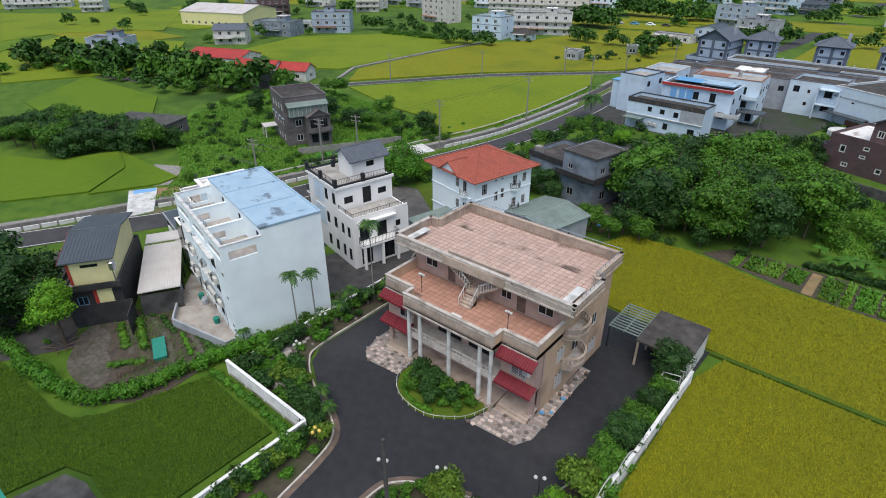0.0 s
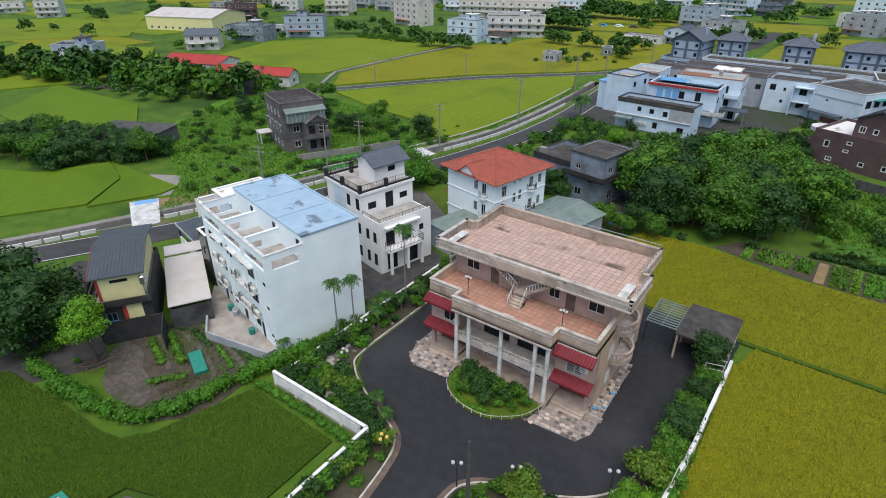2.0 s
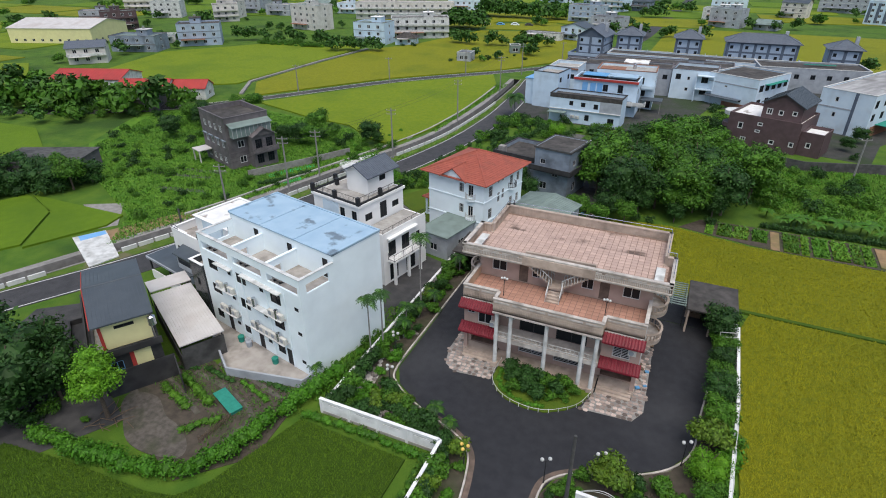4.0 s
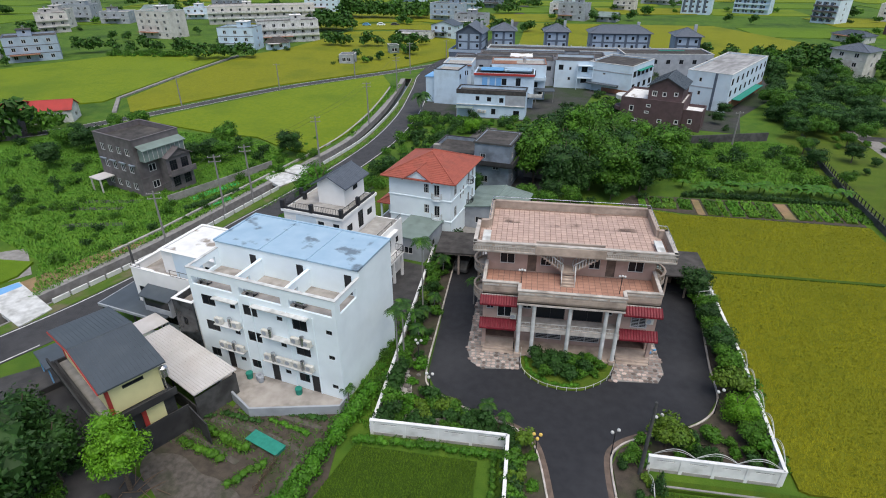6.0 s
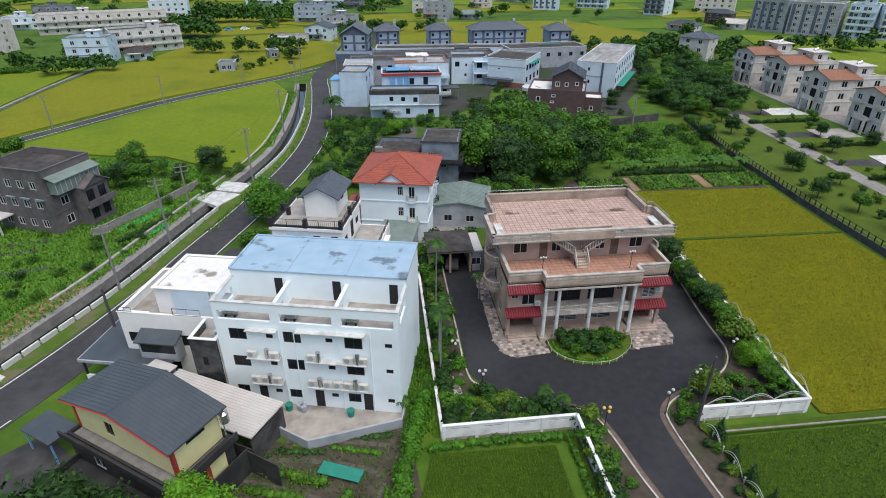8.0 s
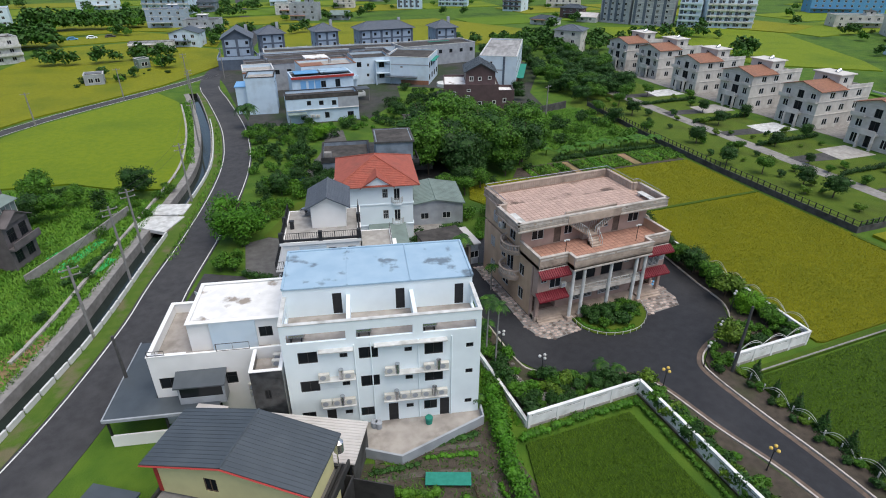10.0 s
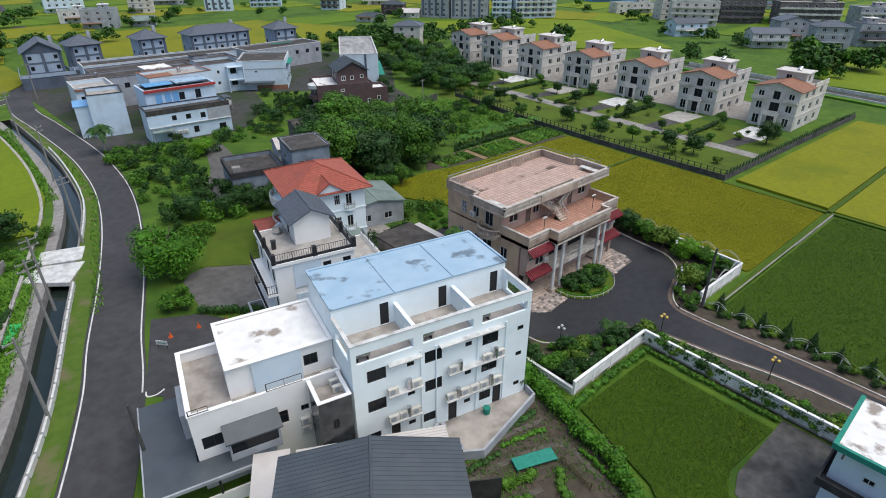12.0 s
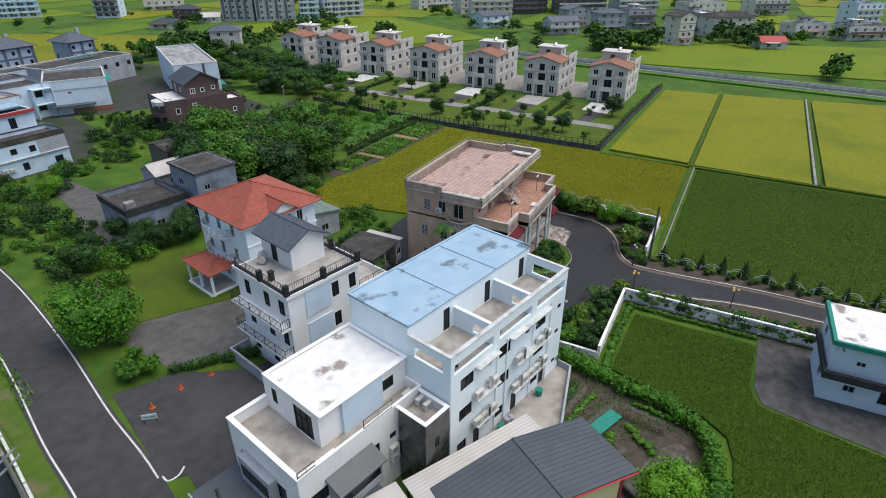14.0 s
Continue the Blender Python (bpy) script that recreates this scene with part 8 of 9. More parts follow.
def blob_set(seed, n, R, H, z0, rmin=0.38, rmax=0.6, squash=0.75):
    rng = random.Random(seed)
    out = [(0, 0, z0 + H * 0.5, R * 0.62, R * 0.62, H * 0.42)]
    for i in range(n):
        a = 2 * math.pi * i / n + rng.uniform(-0.5, 0.5)
        d = R * rng.uniform(0.35, 0.68)
        r = R * rng.uniform(rmin, rmax)
        out.append((d * math.cos(a), d * math.sin(a), z0 + H * rng.uniform(0.2, 0.8), r, r, r * squash))
    return out


PLANTS = {
    "broad": dict(name="tree", label="broad leafy green tree", cat="tree", mat=LEAF, h=5.6, r=0.18, R=2.6, H=3.6, z0=2.0, blobs=11, n=2500, size=0.36),
    "dark": dict(name="tree", label="dense dark green tree", cat="tree", mat=LEAFDARK, h=6.5, r=0.2, R=3.0, H=4.6, z0=1.8, blobs=12, n=2600, size=0.38),
    "bright": dict(name="tree", label="bright fresh green tree", cat="tree", mat=LEAFLIME, h=5.2, r=0.2, R=2.7, H=3.6, z0=0.7, blobs=10, n=5200, size=0.25),
    "laurel": dict(name="tree", label="dense round dark-glossy green tree", cat="tree", mat=LEAFBRIGHT, h=5.2, r=0.2, R=2.8, H=4.2, z0=0.6, blobs=13, n=6500, size=0.26),
    "tallbright": dict(name="tree", label="tall bright fresh green tree", cat="tree", mat=LEAFLIME, h=6.4, r=0.2, R=2.4, H=4.6, z0=2.6, blobs=12, n=5200, size=0.24),
    "bamboo": dict(name="bamboo_clump", label="tall feathery bamboo clump", cat="bamboo", mat=LEAF, h=7.5, r=0.12, R=2.9, H=6.6, z0=1.0, blobs=16, n=3600, size=0.39, limbs=7),
    "orchard": dict(name="tree", label="low dense dark green tree", cat="tree", mat=LEAFDARK, h=4.4, r=0.18, R=3.1, H=4.6, z0=0.3, blobs=12, n=2200, size=0.4),
    "far": dict(name="tree", label="distant dark leafy green tree", cat="tree", mat=LEAFMID, h=6.0, r=0.2, R=3.2, H=4.4, z0=1.6, blobs=8, n=240, size=1.25),
    "farb": dict(name="tree", label="distant mid-green leafy tree", cat="tree", mat=LEAF, h=5.0, r=0.18, R=3.0, H=3.8, z0=1.2, blobs=8, n=240, size=1.25),
    "bush": dict(name="bush", label="rounded green garden bush", cat="bush", mat=LEAF, h=0.8, r=0.05, R=0.75, H=1.1, z0=0.15, blobs=5, n=540, size=0.195),
    "bushdark": dict(name="bush", label="dark green garden bush", cat="bush", mat=LEAFDARK, h=0.8, r=0.05, R=0.75, H=1.2, z0=0.15, blobs=5, n=540, size=0.195),
    "bushlight": dict(name="bush", label="light yellow-green rounded garden bush", cat="bush", mat=LEAFYELLOW, h=0.8, r=0.05, R=0.7, H=1.0, z0=0.15, blobs=5, n=520, size=0.195),
    "bushbright": dict(name="bush", label="bright green leafy garden bush", cat="bush", mat=LEAFBRIGHT, h=0.8, r=0.05, R=0.8, H=1.1, z0=0.1, blobs=5, n=540, size=0.197),
    "wild": dict(name="wild_shrub", label="wild tangled green shrub", cat="shrub", mat=LEAF, h=1.4, r=0.06, R=1.6, H=1.7, z0=0.1, blobs=9, n=450, size=0.35),
    "wilddark": dict(name="wild_shrub", label="wild dark green shrub", cat="shrub", mat=LEAFDARK, h=1.6, r=0.06, R=1.6, H=2.0, z0=0.1, blobs=9, n=450, size=0.36),
    "cone": dict(name="conifer", label="small clipped conical conifer", cat="conifer", mat=LEAFDARK, cone=True, h=2.2, r=0.06, R=0.7, H=2.0, z0=0.2, blobs=0, n=700, size=0.17),
    "mango": dict(name="tree", label="young mango tree with yellowing leaves", cat="tree", mat=LEAFYELLOW, h=3.4, r=0.1, R=1.7, H=2.5, z0=1.0, blobs=8, n=1700, size=0.34),
}
MADE = {}


def crown_parts(kind):
    k = PLANTS[kind]
    seed = 3 + list(PLANTS).index(kind)
    bl_ = [(0, 0, k["z0"] + 0.25 * i, k["R"] * (1 - i / 8), k["R"] * (1 - i / 8), 0.4) for i in range(8)] if k.get("cone") else blob_set(seed, k["blobs"], k["R"], k["H"], k["z0"])
    return leaf_mesh("crown", bl_, k["n"], k["size"], k["mat"], seed, core=0 if kind in ("far", "farb", "wild", "wilddark") else 1), trunk_mesh(k["h"], k["r"], k.get("limbs", 4), seed, k["R"] * 0.4)


def plant(kind, x, y, s=1.0, z=0.0, sz=None):
    """One plant with trunk and crown; the first of a kind is built, the rest share its meshes."""
    k = PLANTS[kind]
    if kind not in MADE:
        MADE[kind] = crown_parts(kind)
    t = thing(k["name"], 0, 0, 0, 0, k["label"], k["cat"], k["label"] + "s")
    for nm, me in zip(("crown", "trunk"), MADE[kind]):
        o = new(nm, me)
        o.parent = t
    t.matrix_basis = pose(x, y, z, 0, 0, (x * 37 + y * 91) % 360) @ Matrix.Diagonal((s, s, sz or s, 1))
    return t


def thicket(name, label, spots):
    """Many plants joined into one growth: spots are (kind, x, y, scale)."""
    for mt in sorted({PLANTS[q[0]]["mat"].name for q in spots}):
        V, F, off = [], [], 0
        for kind, x, y, s in spots:
            if PLANTS[kind]["mat"].name != mt:
                continue
            if kind not in MADE:
                MADE[kind] = crown_parts(kind)
            me = MADE[kind][0]
            co = np.empty(len(me.vertices) * 3)
            me.vertices.foreach_get("co", co)
            a = radians((x * 37 + y * 91) % 360)
            co = co.reshape(-1, 3) * s
            co = np.stack([co[:, 0] * np.cos(a) - co[:, 1] * np.sin(a) + x, co[:, 0] * np.sin(a) + co[:, 1] * np.cos(a) + y, co[:, 2] - 0.1 * s], 1)
            V.append(co)
            F += [[v + off for v in p.vertices] for p in me.polygons]
            off += len(co)
        out = bpy.data.meshes.new(name)
        out.from_pydata(np.concatenate(V).tolist(), [], F)
        out.materials.append(bpy.data.materials[mt])
        tagged(new(name, out), label, "vegetation", kind="stuff")


def hedge(line, w, h, material, label, size=0.22, density=90, seed=1):
    """A hedge along a line: leafy shell over a rounded core."""
    t = thing("hedge", line[0][0], line[0][1], 0, 0, label, "hedge")
    rng = random.Random(seed)
    bl_ = []
    for x, y, _ in along(line, w * 0.55):
        s = rng.uniform(0.8, 1.2)
        bl_.append((x - line[0][0] + rng.uniform(-0.15, 0.15) * w, y - line[0][1] + rng.uniform(-0.15, 0.15) * w, h * 0.5 * s, w * 0.55 * s, w * 0.55 * s, h * 0.52 * s))
    L_ = sum(math.dist(a, b) for a, b in zip(line, line[1:]))
    c = new("foliage", leaf_mesh("foliage", bl_, int(L_ * (w + h) * density), size, material, seed))
    c.parent = t
    return t


def scatter(kinds, poly, n, smin, smax, seed, gap=0.8, joined=""):
    rng = random.Random(seed)
    xs, ys = [p[0] for p in poly], [p[1] for p in poly]
    placed, tries, spots = [], 0, []
    while len(placed) < n and tries < n * 30:
        tries += 1
        x, y = rng.uniform(min(xs), max(xs)), rng.uniform(min(ys), max(ys))
        if inside(x, y, poly) and all(math.hypot(x - a, y - b) > gap for a, b in placed):
            placed.append((x, y))
            spots.append((rng.choice(kinds), x, y, rng.uniform(smin, smax)))
    if joined:
        thicket("thicket", joined, spots)
    else:
        for q in spots:
            plant(*q)


def palm(x, y, h, fronds=11, length=1.6, label="slender areca palm with arching fronds", z=0.0, r=0.09):
    t = thing("palm", x, y, z, (x * 50) % 360, label, "palm")
    bm = bmesh.new()
    for i in range(5):
        tube(bm, (0.03 * math.sin(i), 0, h * i / 5 - (0.1 if i == 0 else 0)), (0.03 * math.sin(i + 1), 0, h * (i + 1) / 5), r * (1 - 0.08 * i), r * (1 - 0.08 * (i + 1)), 8)
    part("trunk", bm, POLECON, t, "pale ringed trunk")
    rng = random.Random(int(x * 10 + y))
    for i in range(fronds):
        a = 2 * math.pi * i / fronds + rng.uniform(-0.2, 0.2)
        up = rng.uniform(0.3, 0.9)
        bm = bmesh.new()
        pts = []
        for k in range(8):
            f = k / 7
            d = length * f
            pts.append(Vector((math.cos(a) * d * 0.85, math.sin(a) * d * 0.85, h + up * length * f - 1.0 * length * f * f)))
        side = Vector((-math.sin(a), math.cos(a), 0))
        for k in range(7):
            w = length * 0.26 * math.sin(math.pi * (0.12 + 0.88 * (k + 0.5) / 7))
            for s in (-1, 1):
                for half in (0.0, 0.5):
                    p = pts[k].lerp(pts[k + 1], half)
                    q = pts[k].lerp(pts[k + 1], half + 0.34)
                    vs = [bm.verts.new(v) for v in (p, q, q + side * s * w + (pts[k + 1] - pts[k]) * 0.5 - Vector((0, 0, w * 0.4)), p + side * s * w + (pts[k + 1] - pts[k]) * 0.4 - Vector((0, 0, w * 0.4)))]
                    bm.faces.new(vs)
        part("frond", bm, LEAF if i % 3 == 0 else LEAFDARK, t)
    return t


# bamboo grove and wild land behind the villa
GROVE = [(-29, 74), (-22, 71), (-15, 71), (-8, 77), (-4, 84), (-5, 94), (-13, 99), (-24, 95), (-29, 86)]
scatter(("bamboo", "bamboo", "dark"), GROVE, 30, 0.95, 1.35, 21, 3.2)
scatter(("wild", "wilddark", "bushbright"), [(-3, 82), (22, 80), (22, 104), (2, 102), (-8, 104)], 46, 0.6, 1.2, 22, 2.0, "wild green thicket behind the vegetable plots")
scatter(("wilddark", "dark"), [(-30, 70), (-25, 68), (-14, 69.5), (-6, 74.8), (-12, 76)], 8, 0.5, 0.8, 23, 1.8)
hedge([(-4, 74.6), (8, 74.8), (21, 73.8)], 0.8, 1.0, LEAFDARK, "low rough hedge behind the vegetable plots", 0.24, 70, 3)


def banana(x, y, s):
    t = thing("banana_plant", x, y, 0, (x * 71) % 360, "banana plant with broad drooping leaves", "banana plant", "banana plants")
    bm = bmesh.new()
    tube(bm, (0, 0, 0), (0, 0, 1.5 * s), 0.12, 0.09, 7)
    part("stem", bm, LEAFYELLOW, t)
    rng = random.Random(int(x * 13))
    for i in range(7):
        a = 2 * math.pi * i / 7 + rng.uniform(-0.3, 0.3)
        bm = bmesh.new()
        prev = None
        for k in range(6):
            f = k / 5
            c = Vector((math.cos(a) * 1.5 * f * s, math.sin(a) * 1.5 * f * s, (1.4 + 1.2 * f - 1.3 * f * f) * s))
            w = 0.32 * s * math.sin(math.pi * (0.1 + 0.85 * f))
            sd_ = Vector((-math.sin(a), math.cos(a), -0.25)) * w, Vector((math.sin(a), -math.cos(a), -0.25)) * w
            row = [bm.verts.new(c + sd_[0]), bm.verts.new(c), bm.verts.new(c + sd_[1])]
            if prev:
                bm.faces.new((prev[0], row[0], row[1], prev[1]))
                bm.faces.new((prev[1], row[1], row[2], prev[2]))
            prev = row
        part("leaf", bm, LEAFBRIGHT if i % 2 else LEAF, t)


rb = random.Random(8)
for i in range(20):
    banana(-3 + i * 1.25 + rb.uniform(-0.4, 0.4), 77 + rb.uniform(-1.2, 1.6), rb.uniform(0.8, 1.25))
# garden of the villa
rg = random.Random(4)
for y in [18.9 + 1.25 * i for i in range(25)]:
    if y < 34 or rg.random() < 0.8:
        plant(rg.choice(("bush", "bushdark", "bushdark", "bushlight", "bush")), -40.2 + rg.uniform(-0.2, 0.5), y, rg.uniform(0.9, 1.6))
    if rg.random() < 0.75:
        plant(rg.choice(("bush", "bushdark", "bushbright")), -38.8 + rg.uniform(-0.3, 0.3), y + 0.5, rg.uniform(0.6, 1.2))
scatter(("bush", "bushdark", "bushlight", "bushdark"), [(-38, 19), (-38, 23.6), (-33.6, 21.6), (-29.6, 20), (-28, 18.4), (-29.3, 18.5)], 26, 0.7, 1.45, 31, 0.9)
for i in range(22):
    y = 17.2 - 1.35 * i
    plant(("bushdark", "bush", "bushlight")[i % 3], -28.9 + rg.uniform(-0.2, 0.2), y, rg.uniform(0.65, 1.1))
    if i % 2 == 0:
        plant("bushbright" if i % 4 else "bush", -27.9 + rg.uniform(-0.1, 0.2) + 0.1 * i, y, rg.uniform(0.55, 0.8), sz=0.55)
for i in range(34):
    plant(("bushdark", "bush", "bushdark", "bushlight")[i % 4], -29.25 + rg.uniform(-0.1, 0.15), 17.0 - 0.85 * i, rg.uniform(1.1, 1.5), 0.1)
for i, y in enumerate([15.5, 13.2, 11.0, 8.6, 6.2, 3.8, 1.2, -1.5, -4.2, -7]):
    plant("cone", -18.2, y, rg.uniform(0.75, 1.1))
    plant("bushdark", -19.6, y - 0.8, rg.uniform(0.6, 0.8))
    plant(rg.choice(("bush", "bushlight")), -19.0, y + 1.0, rg.uniform(0.5, 0.8))
scatter(("bushdark", "bush"), [(-20.6, 19), (-18.5, 20.3), (-18.8, 18), (-20.8, 17)], 5, 0.6, 1.0, 33, 0.8)
scatter(("bush", "bushbright", "bushdark"), [(-15.6, 21.4), (-12.4, 23.2), (-9.4, 19), (-10, 18.3), (-17, 18.3)], 12, 0.6, 1.3, 34, 1.0)
for x, y, s, k in ((-9.5, 43.4, 0.75, "dark"), (-9.0, 40.4, 0.55, "broad"), (-9.1, 38.3, 0.5, "dark"), (-9.3, 35.6, 0.6, "broad"), (-9.4, 32.8, 0.65, "dark"), (-9.5, 30.2, 0.62, "broad"), (-9.9, 27.2, 0.8, "mango"), (-10.2, 24.0, 0.7, "bright"), (-10.0, 21.4, 0.5, "broad"), (-16.8, 20.0, 0.75, "mango")):
    plant(k, x, y, s * (0.85 if k != "mango" else 1.2))
for i in range(14):
    plant(rg.choice(("bushdark", "bush", "bushbright")), -8.9 + rg.uniform(-0.5, 0.5), 19 + 1.8 * i, rg.uniform(1.2, 1.9))
scatter(("bushdark", "bushdark", "bush", "bushdark"), [(-27.6, 29.8), (-28, 28.6), (-26.5, 27.2), (-24.6, 27), (-22.4, 27.6), (-20.6, 29), (-20.4, 29.9)], 17, 0.75, 1.3, 35, 0.85)
hedge(smooth_line([(-28.4, 29.6), (-28.2, 28.2), (-27, 26.8), (-25, 26.2), (-23.4, 26.4)], 3), 0.5, 0.4, LEAFBRIGHT, "low bright clipped edging hedge", 0.14, 160, 5)
palm(-40.5, 25.5, 7.6, length=1.3)
palm(-40.4, 27.7, 7.0, length=1.3)
palm(-44.3, 21.6, 1.6, 9, 1.0, "young palm at the wall corner")
palm(-39.9, 35.4, 9.6, 11, 1.5, "tall palm before the white house")
for x, y, h, l in ((-39.4, 30.2, 2.4, 1.3), (-40.2, 32.4, 2.6, 1.3), (-38.8, 36.5, 2.2, 1.2), (-39.6, 34.2, 2.0, 1.2), (-31.6, 21.2, 1.7, 1.1), (-30.0, 20.6, 1.2, 1.0), (-33.5, 20.8, 0.9, 0.9), (-36.5, 22.6, 1.0, 0.9), (-39.0, 44.5, 2.8, 1.4), (-34.6, 38.6, 3.4, 1.2)):
    palm(x, y, h, 9, l, "small arching green garden palm")
# strip between block and garden wall, hedge round vegetable garden
scatter(("wild", "bushbright", "bush"), [(-44.2, 33), (-41.6, 34), (-41.5, 20), (-43.6, 20)], 18, 0.35, 0.7, 36, 0.9)
hedge(smooth_line([(-42.5, 22.5), (-43.2, 19.2), (-44.1, 16.6), (-44.7, 13.3), (-45.6, 10.4), (-46.7, 8.1), (-49.0, 7.1), (-52.3, 6.5), (-56.5, 6.1), (-61, 5.8)], 4), 1.5, 1.5, LEAFBRIGHT, "thick bright green bushy hedge", 0.26, 80, 6)
hedge([(-42.2, 17.0), (-36, 17.2), (-30.6, 17.0)], 0.9, 0.6, LEAFBRIGHT, "strip of bright weeds below the wall", 0.2, 60, 9)
hedge([(-30.6, 16.6), (-30.7, 4.5)], 0.6, 0.5, LEAF, "strip of weeds along the wall", 0.2, 60, 10)
hedge(smooth_line([(-61.4, 52.6), (-58.6, 50.0), (-55.4, 47.2), (-52.6, 45.4)], 3), 1.1, 1.1, LEAFDARK, "dark clipped hedge beside the parking", 0.2, 90, 7)
plant("laurel", -61.5, 62.8, 1.3)
plant("bright", -60.4, 65.6, 0.7)
scatter(("wilddark", "bushdark", "wild"), [(-62.4, 64.5), (-58.6, 62.8), (-53, 72.6), (-56.8, 74.6), (-59.6, 73)], 16, 0.5, 0.95, 64, 1.3, "shrubs along the lawn")
for x, y, s in ((-64.2, 55.0, 1.6), (-63.6, 56.6, 1.3), (-62.6, 54.4, 1.5), (-62.0, 57.5, 1.2), (-61.2, 60.6, 1.2)):
    plant("bush", x, y, s)
plant("tallbright", -57.9, 9.8, 1.0)
for x, y, s in ((-66.5, 8.0, 1.25), (-64.4, 6.4, 1.15), (-69.0, 4.0, 1.4), (-68, 0.5, 1.2), (-72.5, 8.5, 1.35), (-63.6, 9.6, 0.9), (-67.5, 11.4, 0.95)):
    plant("dark", x, y, s)
scatter(("wild", "bush", "wilddark"), [(-64, 12), (-58, 8.5), (-60, 3), (-72, 10)], 8, 0.4, 0.8, 37, 1.4)
# vegetable rows by the block
for x0, y0, x1, y1, w, h, mt, nm in ((-56.7, 14.8, -52.2, 13.3, 1.0, 0.5, LEAF, "wide bed of leafy green vegetables"), (-55.4, 16.2, -50.4, 14.4, 0.9, 0.9, LEAF, "row of tall leafy plants"), (-50.6, 11.4, -48.6, 13.8, 1.0, 0.6, LEAF, "wide bed of leafy green vegetables"),
                                      (-54.7, 18.2, -51.0, 17.7, 0.7, 0.35, LEAFDARK, "dark weedy row of old plants"), (-50.2, 18.1, -46.2, 17.0, 0.55, 0.3, LEAFBRIGHT, "row of bright green lettuces"), (-49.6, 19.3, -45.6, 18.8, 0.9, 0.3, LEAFDARK, "dark weedy row of old plants"),
                                      (-53.0, 15.2, -51.0, 14.6, 0.5, 0.4, LEAFYELLOW, "row of yellow-green plants"), (-45.9, 13.6, -46.4, 10.2, 0.5, 0.5, LEAFBRIGHT, "row of bright green vegetables"), (-57.2, 17.2, -55.4, 17.9, 0.5, 0.3, LEAFDARK, "dark weedy row of old plants")):
    hedge([(x0, y0), (x1, y1)], w, h, mt, nm, 0.17, 75, int(x0 * -7))
# meadow, shrubs and trees west of the canal
scatter(("wild", "wild", "bushbright", "wilddark"), [(-120, 52), (-93, 42), (-86, 34), (-81, 48), (-77, 60), (-74, 72), (-88, 62), (-100, 62), (-125, 90), (-136, 78)], 26, 0.4, 0.85, 41, 2.0, "scattered wild shrubs in the meadow")
scatter(("wilddark", "dark", "wild", "broad"), [(-108, 60), (-100, 56), (-99, 72), (-86, 78), (-78, 82), (-72, 84), (-86, 92), (-104, 92), (-122, 98), (-128, 84)], 46, 0.55, 1.0, 42, 2.2, "dense wild thicket of shrubs and trees")
scatter(("orchard", "orchard", "orchard", "broad"), [(-142, 24), (-118, 31), (-113, 41), (-106, 42), (-110, 50), (-128, 43), (-142, 38)], 34, 0.75, 1.05, 43, 2.8)
scatter(("far", "farb"), [(-230, 60), (-150, 66), (-128, 98), (-150, 104), (-188, 84), (-240, 74)], 40, 0.5, 1.0, 44, 4, "far belt of dark trees")
scatter(("wild", "wilddark", "bushdark"), [(-57, 74), (-46, 74), (-44, 92), (-48, 104), (-55, 100), (-57.5, 88)], 54, 0.55, 1.25, 45, 1.4, "tangle of roadside shrubs")
scatter(("dark", "broad"), [(-56, 76), (-45, 74), (-44, 80), (-54, 84)], 8, 0.45, 0.6, 46, 2.2)
scatter(("wilddark", "dark"), [(-46, 74), (-38, 70), (-37, 73), (-44, 77)], 6, 0.5, 0.7, 47, 1.8)
scatter(("wild", "bushbright", "wilddark"), [(-55, 104), (-40, 102), (-30, 112), (-46, 113), (-56, 118)], 26, 0.5, 1.1, 48, 1.8, "overgrown gardens by the bend")
palm(-55.6, 118.5, 4.8, 18, 3.2, "broad-crowned date palm by the road", r=0.22)
plant("bright", -42, 104.5, 0.7)
scatter(("bush", "wilddark"), [(-38.6, 50.6), (-34, 50.8), (-34, 52.6), (-39, 53)], 7, 0.9, 1.3, 49, 0.9)
scatter(("bushbright", "wild"), [(-31, 50), (-26, 50), (-22, 58), (-30, 58)], 12, 0.5, 1.0, 50, 1.4)
for x, y, s in ((-29, 66.5, 0.7), (-26, 66, 0.6), (-22.5, 67.6, 0.65)):
    plant("broad", x, y, s)
# roadside and canal
scatter(("wild", "bushbright"), [(-76.4, 64), (-71.8, 82), (-69, 84), (-74, 96), (-80, 88), (-82, 72)], 24, 0.4, 0.8, 51, 1.6, "rough shrubs on the canal side")
blades("verge_grass", [(-71, 60), (-66.6, 80), (-63.2, 95), (-62.6, 126), (-61.8, 126), (-62.2, 95), (-65.4, 80), (-69.6, 60)], 14, 0.3, 0.06, GRASSLEAF, 0.03, "rough verge grass")
blades("meadow_grass", [(-118, 52), (-92, 40), (-86, 32), (-80.6, 48), (-77, 60), (-72, 80), (-84, 92), (-98, 95), (-122, 98), (-136, 84), (-128, 62)], 26, 0.3, 0.065, GRASSLEAF, 0.02, "long wild meadow grass", 0, 0, (0.5, 1.5))
blades("rough_grass", [(-4, 81), (22, 79.5), (23, 106), (-8, 108)], 30, 0.3, 0.06, GRASSLEAF, 0.02, "long wild grass", 0, 0, (0.6, 1.8))
blades("bank_grass", [(-69.2, 98), (-67, 98), (-67.2, 150), (-70.6, 146)], 20, 0.3, 0.1, GRASSLEAF, 0.02, "grass on the canal bank")
blades("strip_grass", [(-44, 34), (-41.4, 36), (-41.4, 18), (-43.8, 20)], 40, 0.3, 0.06, GRASSLEAF, 0.02, "tall strip grass by the wall")
